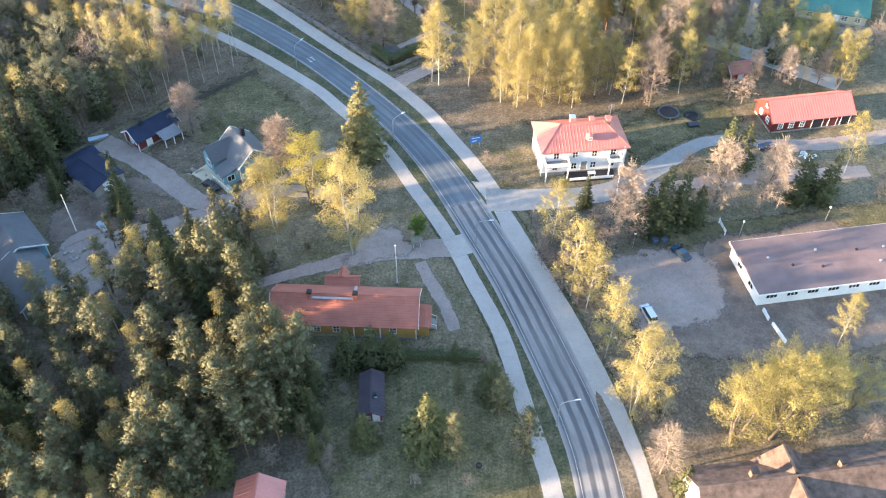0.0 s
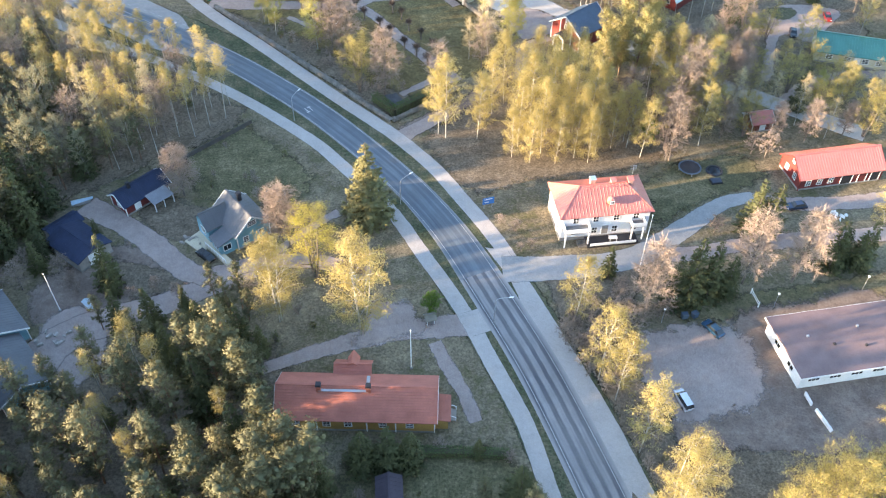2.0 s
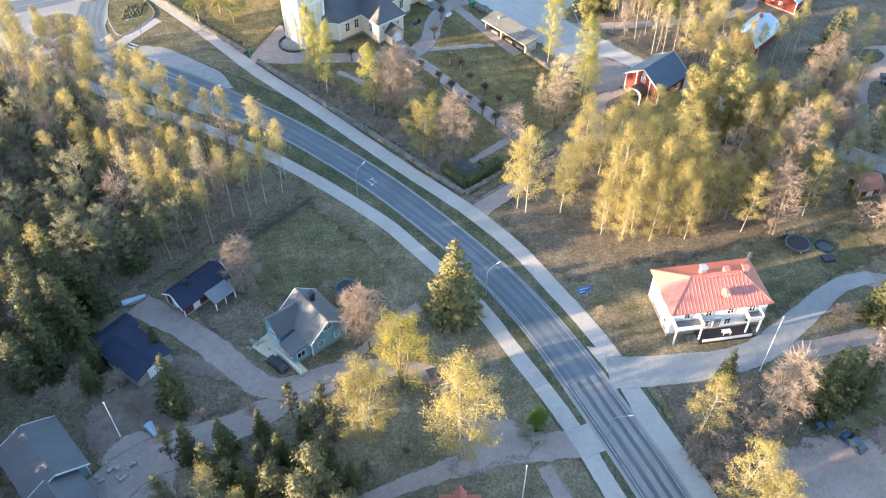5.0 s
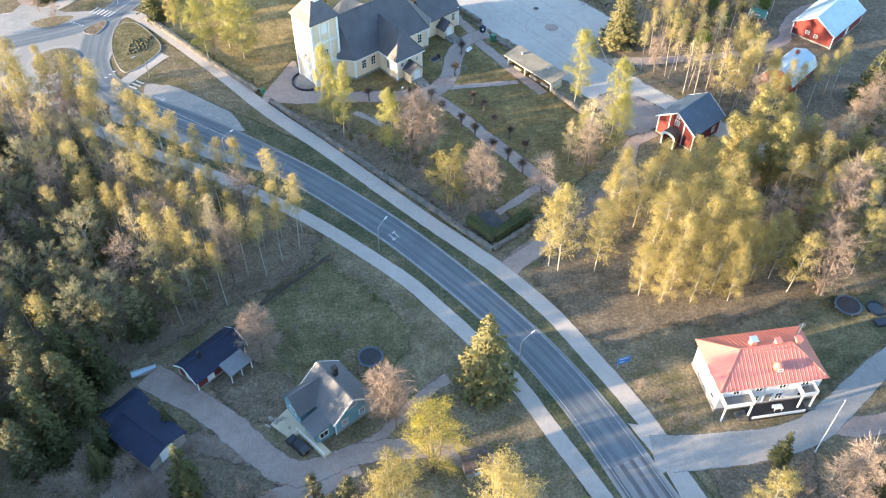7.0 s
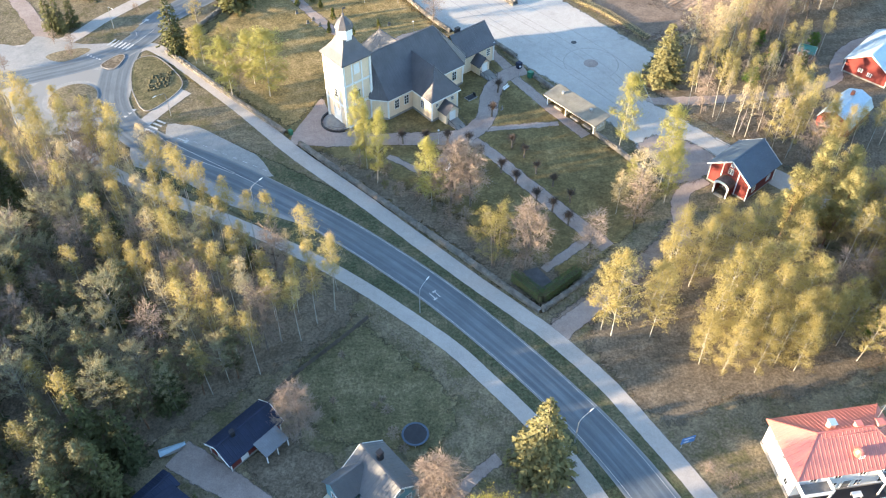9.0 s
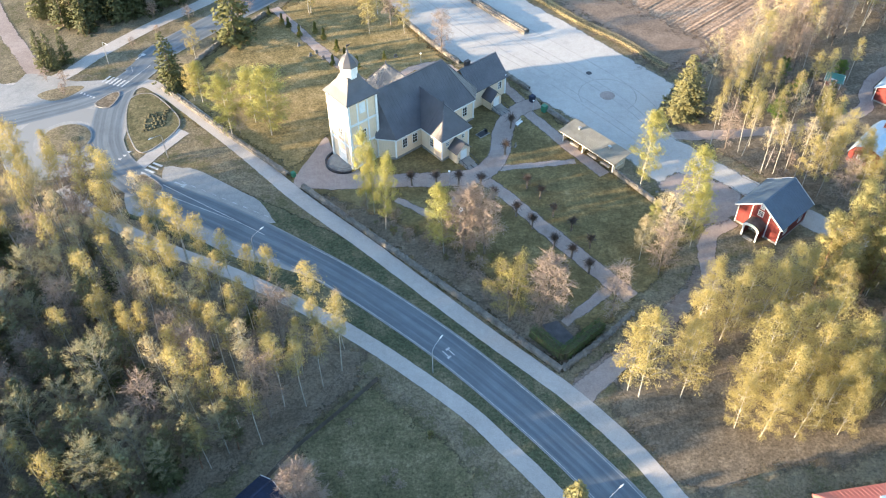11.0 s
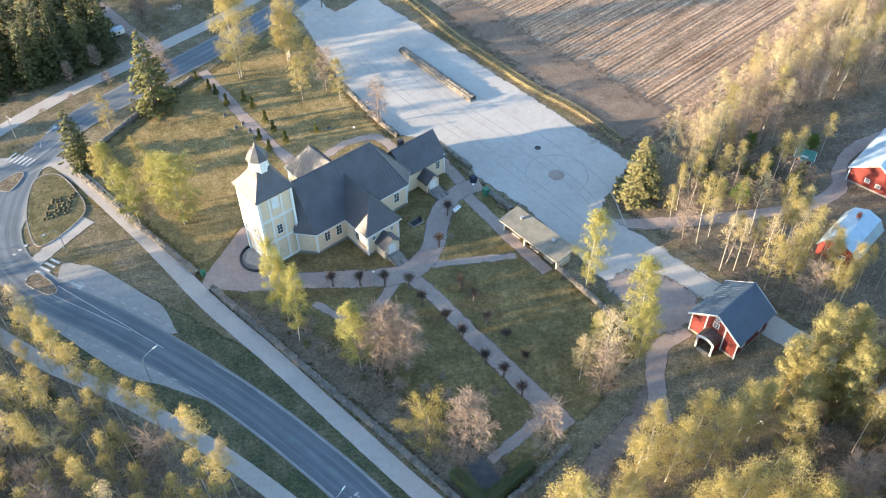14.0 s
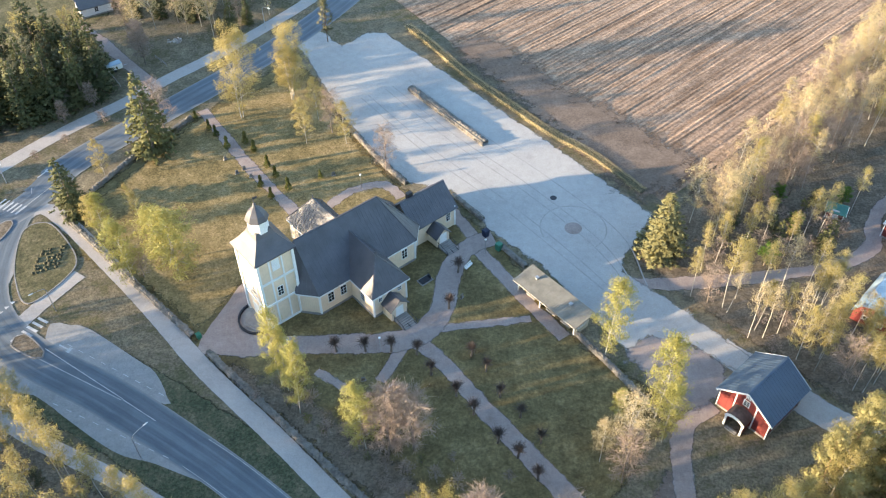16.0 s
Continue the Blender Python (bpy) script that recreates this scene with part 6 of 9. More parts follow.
def spray_mesh(name, centres, way, length, half, material, rng, out=None, firm=0.65, core=None):
    """Slips of foliage; out is the way in which each one's clump bulges, by which it catches the light."""
    v = sprays(centres, way, length, half, rng)
    faces = np.arange(len(v)).reshape(-1, 3)
    if out is None:
        return raw_mesh(name, v, faces, material)
    t = v.reshape(-1, 3, 3)
    g = np.cross(t[:, 1] - t[:, 0], t[:, 2] - t[:, 0])
    g /= np.linalg.norm(g, axis=1)[:, None] + 1e-12
    out = out / (np.linalg.norm(out, axis=1)[:, None] + 1e-9)
    side = np.einsum("ij,ij->i", g, out)
    back = side < 0
    faces[back] = faces[back][:, [0, 2, 1]]
    n = out * firm + g * np.where(back, -1, 1)[:, None] * (1.1 - firm)
    n /= np.linalg.norm(n, axis=1)[:, None]
    n = np.repeat(n, 3, 0)
    if core is not None:
        v, n = np.concatenate([v, core[0]]), np.concatenate([n, core[1]])
        faces = np.concatenate([faces, len(faces) * 3 + np.arange(len(core[0])).reshape(-1, 3)])
    me = raw_mesh(name, v, faces, material)
    me.normals_split_custom_set_from_vertices(n.tolist())
    return me


def bulge(pts, centres, mid, tall=0.6):
    """Outward ways of foliage: away from its clump's centre and from the crown's middle."""
    a = (pts - np.array([0, 0, mid])) * np.array([1, 1, tall])
    a /= np.linalg.norm(a, axis=1)[:, None] + 1e-9
    b = pts - centres
    b /= np.linalg.norm(b, axis=1)[:, None] + 1e-9
    return a * 0.6 + b * 0.75 + np.array([0, 0, 0.05])


def cores(centres, radii, mid, rng):
    """Close inner needles: an uneven twenty-sided tuft in each clump, with its ways of facing."""
    g = (1 + 5 ** 0.5) / 2
    ico = np.array([(a, b * g, 0) for a in (-1, 1) for b in (-1, 1)] + [(0, a, b * g) for a in (-1, 1) for b in (-1, 1)] + [(b * g, 0, a) for a in (-1, 1) for b in (-1, 1)]) / (1 + g * g) ** 0.5
    tri = [q for q in itertools.combinations(range(12), 3) if all(np.linalg.norm(ico[i] - ico[j]) < 1.1 for i, j in itertools.combinations(q, 2))]
    tri = np.array([q if np.dot(np.cross(ico[q[1]] - ico[q[0]], ico[q[2]] - ico[q[0]]), ico[q[0]]) > 0 else (q[0], q[2], q[1]) for q in tri]).ravel()
    v, n = [], []
    for c, r in zip(centres, radii):
        p = c + ico * rng.uniform(0.6, 1.35, (12, 1)) * r * np.array([1, 1, 0.85])
        away = (c - np.array([0, 0, mid])) * np.array([1, 1, 0.6])
        way = ico * 0.75 + away / (np.linalg.norm(away) + 1e-9) * 0.6 + rng.normal(size=(12, 3)) * 0.2
        v.append(p[tri])
        n.append((way / np.linalg.norm(way, axis=1)[:, None])[tri])
    return np.concatenate(v), np.concatenate(n)


def raw_mesh(name, v, faces, material):
    """A mesh from arrays; every face has the same number of corners."""
    me = bpy.data.meshes.new(name)
    me.vertices.add(len(v))
    me.vertices.foreach_set("co", np.asarray(v, dtype=np.float32).ravel())
    me.loops.add(faces.size)
    me.loops.foreach_set("vertex_index", faces.astype(np.int32).ravel())
    me.polygons.add(len(faces))
    me.polygons.foreach_set("loop_start", np.arange(0, faces.size, faces.shape[1], dtype=np.int32))
    me.materials.append(material)
    me.update(calc_edges=True)
    return me


def limbs(rng, height, start, count, reach, rise, droop=0.0):
    """Limb lines from the trunk: each a list of three points."""
    out = []
    for i in range(count):
        f = start + (0.97 - start) * (i + rng.random()) / count
        az = i * 2.4 + rng.random() * 0.8
        ln = reach(f) * rng.uniform(0.75, 1.15)
        p0 = np.array([0, 0, f * height])
        d = np.array([math.cos(az), math.sin(az), 0])
        p1 = p0 + d * ln * 0.5 + np.array([0, 0, rise * ln * 0.5])
        p2 = p0 + d * ln + np.array([0, 0, rise * ln * 0.8 - droop * ln])
        out.append((p0, p1, p2))
    return out


def trunk_mesh(height, r, rng, lines, forks=0, spread=0.0, thin=0.35):
    mb = Mesh()
    stems = max(1, forks)
    for s in range(stems):
        az = 2 * math.pi * s / stems + rng.random()
        off = spread if stems > 1 else 0.0
        bend = rng.normal(size=2) * 0.012 * height
        pts = [(math.cos(az) * off * 0.15, math.sin(az) * off * 0.15, 0), (math.cos(az) * off * 0.6 + bend[0], math.sin(az) * off * 0.6 + bend[1], height * 0.45), (math.cos(az) * off, math.sin(az) * off, height * 0.97)]
        mb.tube(pts, [r, r * 0.65, r * 0.08], 6)
    for p0, p1, p2 in lines:
        k = r * thin * (1.1 - p0[2] / height)
        mb.tube([p0, p1, p2], [k + 0.02, k * 0.6 + 0.015, 0.01], 3)
    return mb


def make_birch(h, seed, material, dense=1.0, stems=1, leafsize=0.2, bark=None, wide=0.2, low=0.2, hang=0.055):
    """A pointed oval crown of soft plumes on rising limbs; the pale stem shows through it."""
    rng = np.random.default_rng(seed)

    def reach(f):
        g = max(0.0, (f - low) / (1 - low))
        return h * (wide * math.sin(math.pi * min(0.99, 0.14 + 0.86 * g) ** 0.72) ** 0.8 + 0.012)

    lines = limbs(rng, h, low, int(30 * (1 + 0.35 * (stems - 1))), reach, 1.0, 0.1)
    if stems > 1:
        moved = []
        for p0, p1, p2 in lines:
            s = rng.integers(stems)
            a = 2 * math.pi * s / stems
            o = np.array([math.cos(a), math.sin(a), 0]) * h * 0.07 * p0[2] / h * 1.3
            moved.append((p0 + o, p1 + o, p2 + o))
        lines = moved
    per = 20
    n = int(3700 * dense) // per
    k = rng.integers(0, len(lines), n)
    a0, a1, a2 = (np.array([q[i] for q in lines])[k] for i in range(3))
    t = (rng.random(n) ** 0.5)[:, None]
    c = np.where(t < 0.5, a0 + (a1 - a0) * (t * 2), a1 + (a2 - a1) * (t * 2 - 1))
    c = c + rng.normal(size=(n, 3)) * 0.02 * h * (0.35 + 0.75 * t)
    # plumes hang below each limb
    sink = rng.random(n * per) * np.repeat(rng.uniform(0.2, 1.0, n), per) * h * hang
    spread = h * np.array([0.017, 0.017, 0.014]) * np.repeat(rng.uniform(0.6, 1.3, n), per)[:, None]
    cc = np.repeat(c, per, 0)
    pts = cc + rng.normal(size=(n * per, 3)) * spread
    pts[:, 2] -= sink
    cc[:, 2] -= sink
    top = np.stack([rng.normal(size=70) * 0.014 * h, rng.normal(size=70) * 0.014 * h, h * (0.88 + 0.13 * rng.random(70))], 1)
    pts, cc = np.concatenate([pts, top]), np.concatenate([cc, top * np.array([0, 0, 1])])
    keep = pts[:, 2] > max(0.06, low - 0.1) * h
    pts, cc = pts[keep], cc[keep]
    k = len(pts)
    way = pts * np.array([0.08, 0.08, 0]) + rng.normal(size=(k, 3)) * 0.6 + np.array([0, 0, -0.35])
    crown = spray_mesh("crown", pts, way, rng.uniform(1.4, 3.0, k) * leafsize, rng.uniform(0.3, 0.55, k) * leafsize, material, rng, bulge(pts, cc, h * (low + 0.35 * (1 - low))))
    return trunk_mesh(h, 0.0045 * h + 0.02, rng, lines, stems, h * 0.09, 0.42), crown, bark or M["birch_bark"]


def make_aspen(h, seed):
    """A broad brush of rising limbs, thick with short silvery catkin twigs."""
    rng = np.random.default_rng(seed)
    lines = limbs(rng, h, 0.3, 30, lambda f: h * 0.2 * math.sin(math.pi * min(0.97, 0.2 + 0.8 * (f - 0.3) / 0.7) ** 0.8) ** 0.7 + 0.2, 1.25, 0.0)
    n, per = 300, 10
    k = rng.integers(0, len(lines), n)
    a0, a1, a2 = (np.array([q[i] for q in lines])[k] for i in range(3))
    t = (rng.random(n) ** 0.55)[:, None]
    c = np.where(t < 0.5, a0 + (a1 - a0) * (t * 2), a1 + (a2 - a1) * (t * 2 - 1)) + rng.normal(size=(n, 3)) * 0.01 * h
    d = np.repeat(a2 - a0, per, 0)
    d /= np.linalg.norm(d, axis=1)[:, None]
    cc = np.repeat(c, per, 0)
    pts = cc + rng.normal(size=(n * per, 3)) * 0.014 * h + d * rng.uniform(-0.02, 0.05, (n * per, 1)) * h
    m = len(pts)
    crown = spray_mesh("crown", pts, d + rng.normal(size=(m, 3)) * 0.4, rng.uniform(0.3, 0.7, m), rng.uniform(0.04, 0.075, m), M["aspen_leaf"], rng, bulge(pts, cc - d * 0.2, h * 0.55))
    return trunk_mesh(h, 0.006 * h + 0.02, rng, lines, 1, 0, 0.5), crown, M["aspen_bark"]


def make_bare(h, seed, twigs=540, wide=0.25, leaves=200, fine=1.0):
    """A tree still bare: limbs, branches and many fine twigs."""
    rng = np.random.default_rng(seed)
    lines = limbs(rng, h, 0.16, int(28 / fine), lambda f: h * wide * (1.08 - f) ** 0.55 * min(1, 0.65 + f), 0.95, 0.15)
    mb = trunk_mesh(h, 0.011 * h + 0.03, rng, lines, 1, 0, 0.5)
    p0, p1, p2 = (np.array([q[i] for q in lines]) for i in range(3))

    def sprigs(a, d, ln, thick):
        w = np.cross(d, rng.normal(size=a.shape))
        w *= (thick / (np.linalg.norm(w, axis=1) + 1e-9))[:, None]
        return np.stack([a - w, a + w, a + d * ln[:, None]], 1).reshape(-1, 3)

    k = rng.integers(0, len(lines), twigs)
    t = (rng.random(twigs) ** 0.6)[:, None]
    a = np.where(t < 0.5, p0[k] + (p1[k] - p0[k]) * t * 2, p1[k] + (p2[k] - p1[k]) * (t * 2 - 1))
    out = a * np.array([1, 1, 0])
    out /= np.linalg.norm(out, axis=1)[:, None] + 0.3
    d = out * 0.8 + rng.normal(size=a.shape) * 0.6 + np.array([0, 0, 0.15])
    d /= np.linalg.norm(d, axis=1)[:, None]
    ln = h * rng.uniform(0.05, 0.13, twigs) * fine
    v = [sprigs(a, d, ln, rng.uniform(0.02, 0.045, twigs))]
    for r in range(4):
        c = a + d * (ln * rng.uniform(0.25, 0.95, twigs))[:, None]
        e = d + rng.normal(size=a.shape) * 0.6
        v.append(sprigs(c, e, ln * rng.uniform(0.35, 0.7, twigs), rng.uniform(0.02, 0.04, twigs)))
    v = np.concatenate(v)
    buds = v[rng.integers(0, len(v), leaves)]
    v = np.concatenate([v, leaf_points(buds, rng.uniform(0.06, 0.12, leaves), rng)])
    return mb, raw_mesh("crown", v, np.arange(len(v)).reshape(-1, 3), M["twig"]), M["bark"]


def make_spruce(h, seed, wide=0.24, fine=1.5, material=None):
    """Whorls of drooping boughs, each fringed with needled side twigs."""
    rng = np.random.default_rng(seed)
    levels = int(h * 1.7)
    c, way, ln_, hw, out = [], [], [], [], []
    for i in range(levels):
        for j in range(max(6, int(8 + 7 * (1 - i / levels)))):
            f = min(0.985, 0.04 + 0.95 * (i + rng.uniform(-0.5, 0.5)) / levels)
            reach = h * wide * (1 - f) ** 0.8 * min(1, 0.78 + f * 1.5) + 0.12
            az = rng.random() * 2 * math.pi
            ln = reach * rng.uniform(0.62, 1.1)
            d = np.array([math.cos(az), math.sin(az), 0.0])
            k = max(4, int(fine * (2 + 2.2 * ln)))
            t = np.sort(rng.uniform(0.1, 1.0, k) ** 0.8)[:, None]
            p = np.array([0, 0, f * h]) + d * ln * t + np.array([0, 0, 1]) * (-0.3 * ln * t + 0.2 * ln * t ** 3)
            s = np.where(rng.random(k) < 0.5, -1, 1)[:, None]
            across = np.array([-d[1], d[0], 0])
            c.append(p)
            way.append(d * rng.uniform(0.4, 1.0, (k, 1)) + s * across * rng.uniform(0.1, 1.0, (k, 1)) + np.array([0, 0, -0.3]) + rng.normal(size=(k, 3)) * 0.15)
            ln_.append((0.34 + 0.16 * ln * (1.2 - t[:, 0])) * rng.uniform(0.7, 1.25, k))
            hw.append(np.full(k, 0.15 + 0.05 * ln))
            out.append(d * 0.9 + s * across * 0.3 + np.array([0, 0, 0.5]) + rng.normal(size=(k, 3)) * 0.25)
    crown = spray_mesh("crown", np.concatenate(c), np.concatenate(way), np.concatenate(ln_), np.concatenate(hw), material or M["spruce_leaf"], rng, np.concatenate(out))
    mb = Mesh()
    mb.tube([(0, 0, 0), (0, 0, h * 0.5), (0, 0, h * 0.98)], [0.012 * h + 0.05, 0.008 * h, 0.01], 6)
    return mb, crown, M["bark"]


def make_pine(h, seed, wide=0.2, dense=1.0, material=None, low=0.2, size=0.085, core=0.42):
    """Lobed crown: tufts of needles sit in clumps along rising limbs."""
    rng = np.random.default_rng(seed)
    lines = limbs(rng, h, low, 24, lambda f: h * wide * max(0.08, 1.06 - f) ** 0.7 * min(1, 0.6 + (f - low) * 2.0), 0.7, 0.05)
    pts, cc, way, tufts, girth = [], [], [], [], []
    for p0, p1, p2 in lines:
        for c, r in ((p2, 0.05), (0.5 * p1 + 0.5 * p2, 0.065), (0.45 * p0 + 0.55 * p1, 0.055)):
            r *= rng.uniform(0.75, 1.25)
            c = c + rng.normal(size=3) * 0.012 * h
            tufts.append(c)
            girth.append(h * r * core)
            k = int(80 * dense)
            d = rng.normal(size=(k, 3)) + np.array([0, 0, 0.35])
            d /= np.linalg.norm(d, axis=1)[:, None]
            pts.append(c + d * (h * r * rng.uniform(0.45, 0.95, k))[:, None] * np.array([1, 1, 0.85]))
            cc.append(np.repeat(c[None], k, 0))
            way.append(d + np.array([0, 0, 0.45]) + rng.normal(size=(k, 3)) * 0.35)
    k = int(170 * dense)
    top = np.stack([rng.normal(size=k) * 0.022 * h, rng.normal(size=k) * 0.022 * h, h * (0.86 + 0.15 * rng.random(k))], 1)
    pts, cc = np.concatenate(pts + [top]), np.concatenate(cc + [top * np.array([0, 0, 1])])
    way = np.concatenate(way + [rng.normal(size=(k, 3)) * 0.6 + np.array([0, 0, 0.8])])
    k = len(pts)
    crown = spray_mesh("crown", pts, way, rng.uniform(2.0, 3.8, k) * size, rng.uniform(0.5, 0.9, k) * size, material or M["pine_leaf"], rng, bulge(pts, cc, h * 0.5), 0.85, cores(tufts, girth, h * 0.5, rng))
    return trunk_mesh(h, 0.009 * h + 0.04, rng, lines, 1, 0, 0.35), crown, M["pine_bark"]


def make_round(h, seed, material, dense=1.0, wide=0.36, size=0.22, twiggy=True):
    """A broad round crown on several stems: maples, willows and shrubs."""
    rng = np.random.default_rng(seed)
    lines = limbs(rng, h, 0.12, 26, lambda f: h * wide * (0.55 + 0.5 * math.sin(min(1, f * 1.25) * math.pi * 0.75)) * (1.12 - f) ** 0.35, 0.85, 0.0)
    pts = []
    per = 11
    n = int(26 * 140 * dense / per)
    k = rng.integers(0, len(lines), n)
    a0, a1, a2 = (np.array([q[i] for q in lines])[k] for i in range(3))
    t = (rng.random(n) ** 0.5)[:, None]
    c = np.where(t < 0.5, a0 + (a1 - a0) * (t * 2), a1 + (a2 - a1) * (t * 2 - 1)) + rng.normal(size=(n, 3)) * h * (0.015 + 0.02 * t)
    cc = np.repeat(c, per, 0)
    pts = cc + rng.normal(size=(n * per, 3)) * h * 0.02
    cc, pts = cc[pts[:, 2] > 0.06 * h], pts[pts[:, 2] > 0.06 * h]
    k = len(pts)
    way = pts * np.array([0.16, 0.16, 0]) + rng.normal(size=(k, 3)) * 0.6 + np.array([0, 0, 0.35])
    crown = spray_mesh("crown", pts, way, rng.uniform(1.1, 2.3, k) * size, rng.uniform(0.28, 0.48, k) * size, material, rng, bulge(pts, cc, h * 0.45, 0.8), 0.8)
    return trunk_mesh(h * 0.9, 0.014 * h + 0.04, rng, lines, 3, h * 0.12, 0.5), crown, M["bark"]


def make_cone(h, seed, material, wide=0.28, k=900, size=0.12):
    rng = np.random.default_rng(seed)
    f = rng.random(k) ** 0.8
    az = rng.random(k) * 2 * math.pi
    r = h * wide * (1 - f) ** 0.6 * np.sqrt(rng.random(k)) * (0.75 + 0.25 * np.sin(f * 9))
    pts = np.stack([r * np.cos(az), r * np.sin(az), 0.04 * h + f * h * 0.96], 1)
    crown = leaf_mesh("crown", pts, rng.uniform(0.7, 1.3, k) * size, material, rng)
    mb = Mesh()
    mb.tube([(0, 0, 0), (0, 0, h * 0.8)], [0.08, 0.02], 5)
    return mb, crown, M["bark"]


def make_pollard(h, seed):
    """A thick short trunk with knobbed heads of upright twigs."""
    rng = np.random.default_rng(seed)
    mb = Mesh()
    mb.tube([(0, 0, 0), (0.05, 0, h * 0.35), (0, 0.03, h * 0.6)], [0.17, 0.13, 0.2], 6)
    heads = [np.array([0.25 * math.cos(a), 0.25 * math.sin(a), h * 0.62]) for a in (0.4, 2.4, 4.6)]
    for q in heads:
        mb.tube([(0, 0, h * 0.52), tuple(q * np.array([0.6, 0.6, 0.95])), tuple(q)], [0.12, 0.1, 0.13], 5)
    k = 300
    c = np.array(heads)[rng.integers(0, 3, k)] + rng.normal(size=(k, 3)) * 0.08
    way = rng.normal(size=(k, 3)) * 0.6 + np.array([0, 0, 0.75])
    crown = spray_mesh("crown", c, way, h * rng.uniform(0.18, 0.42, k), rng.uniform(0.02, 0.045, k), M["pollard_twig"], rng)
    return mb, crown, M["bark"]


KIND = {
    "birch": (lambda s: make_birch(16, 100 + s, M["birch_leaf"], 1.4, 1, 0.145, None, 0.185, 0.18), 16, 6, "birch_tree", "slender birch with white trunk and yellow-green spring leaves"),
    "thin_birch": (lambda s: make_birch(16, 200 + s, M["birch_leaf"], 0.55, 1, 0.14, None, 0.085, 0.52, 0.06), 16, 8, "forest_birch", "thin forest birch with sparse yellow-green leaves"),
    "wide_birch": (lambda s: make_birch(18, 300 + s, M["birch_leaf"], 3.9, 3, 0.13, None, 0.2, 0.14), 18, 4, "birch_tree", "large many-stemmed birch with golden-green leaves"),
    "green_birch": (lambda s: make_birch(16, 350 + s, M["young_leaf"], 2.2, 1, 0.135, None, 0.15, 0.16), 16, 4, "birch_tree", "birch with fresh green leaves and a white trunk"),
    "column_birch": (lambda s: make_birch(20, 330 + s, M["birch_leaf"], 2.6, 1, 0.13, None, 0.15, 0.07, 0.09), 20, 5, "birch_tree", "tall narrow birch of the grove with golden-green leaves"),
    "thin_straw": (lambda s: make_birch(16, 390 + s, M["straw_leaf"], 0.42, 1, 0.125, None, 0.09, 0.5, 0.05), 16, 4, "forest_birch", "thin forest birch with straw-coloured buds"),
    "straw_birch": (lambda s: make_birch(16, 380 + s, M["straw_leaf"], 1.0, 1, 0.12, None, 0.15, 0.25), 16, 4, "birch_tree", "pale birch with straw-coloured opening buds"),
    "aspen": (lambda s: make_aspen(16, 450 + s), 16, 4, "aspen_tree", "grey-green aspen with silvery catkins"),
    "bare": (lambda s: make_bare(15, 400 + s), 15, 5, "bare_tree", "leafless tree with pale pinkish-brown twigs"),
    "thick_bare": (lambda s: make_bare(15, 430 + s, 1350, 0.26, 350, 0.68), 15, 4, "bare_tree", "densely twigged tree just before leafing, pinkish brown"),
    "spruce": (lambda s: make_spruce(14, 500 + s), 14, 4, "spruce_tree", "dark green spruce with drooping branches"),
    "lit_spruce": (lambda s: make_spruce(18, 540 + s, 0.25, 2.2, M["lit_spruce_leaf"]), 18, 1, "spruce_tree", "broad spruce with layered boughs, needles coloured olive as if sunlit"),
    "pine": (lambda s: make_pine(15, 600 + s, 0.205, 0.55, None, 0.2, 0.095, 0.36), 15, 6, "pine_tree", "pine with tufted grey-green needles"),
    "big_pine": (lambda s: make_pine(20, 650 + s, 0.19, 1.9, M["big_pine_leaf"], 0.15, 0.09, 0.28), 20, 3, "pine_tree", "tall pine with needles coloured yellow-green as if sunlit"),
    "low_pine": (lambda s: make_pine(7, 670 + s, 0.28, 0.26, None, 0.1, 0.10), 7, 3, "pine_tree", "young pine among the taller trees"),
    "low_spruce": (lambda s: make_spruce(7, 560 + s, 0.3, 0.8), 7, 3, "spruce_tree", "young dark spruce among the taller trees"),
    "maple": (lambda s: make_round(13, 700 + s, M["maple_leaf"], 3.4, 0.36, 0.125), 13, 2, "maple_tree", "round tree with bright yellow-green young leaves"),
    "willow": (lambda s: make_round(13, 800 + s, M["willow_leaf"], 2.7, 0.38, 0.135), 13, 3, "willow_tree", "broad willow with golden-yellow young leaves"),
    "bush": (lambda s: make_round(3, 900 + s, M["thuja_leaf"], 0.3, 0.5, 0.12), 3, 3, "bush", "low green garden bush"),
    "green_bush": (lambda s: make_round(4, 930 + s, M["green_leaf"], 2.0, 0.42, 0.10), 4, 1, "bush", "round bush with bright fresh green leaves"),
    "brush": (lambda s: make_bare(4, 950 + s, 210, 0.5, 90, 1.1), 4, 4, "bush", "leafless brown twiggy shrub"),
    "thuja": (lambda s: make_cone(2.6, 970 + s, M["thuja_leaf"]), 2.6, 2, "thuja", "small clipped conical thuja beside the path"),
    "pollard": (lambda s: make_pollard(3.0, 980 + s), 2.7, 3, "pollard_tree", "small pollarded tree with bare twigs"),
}
proto, used = {}, {}
tree_rnd = random.Random(11)


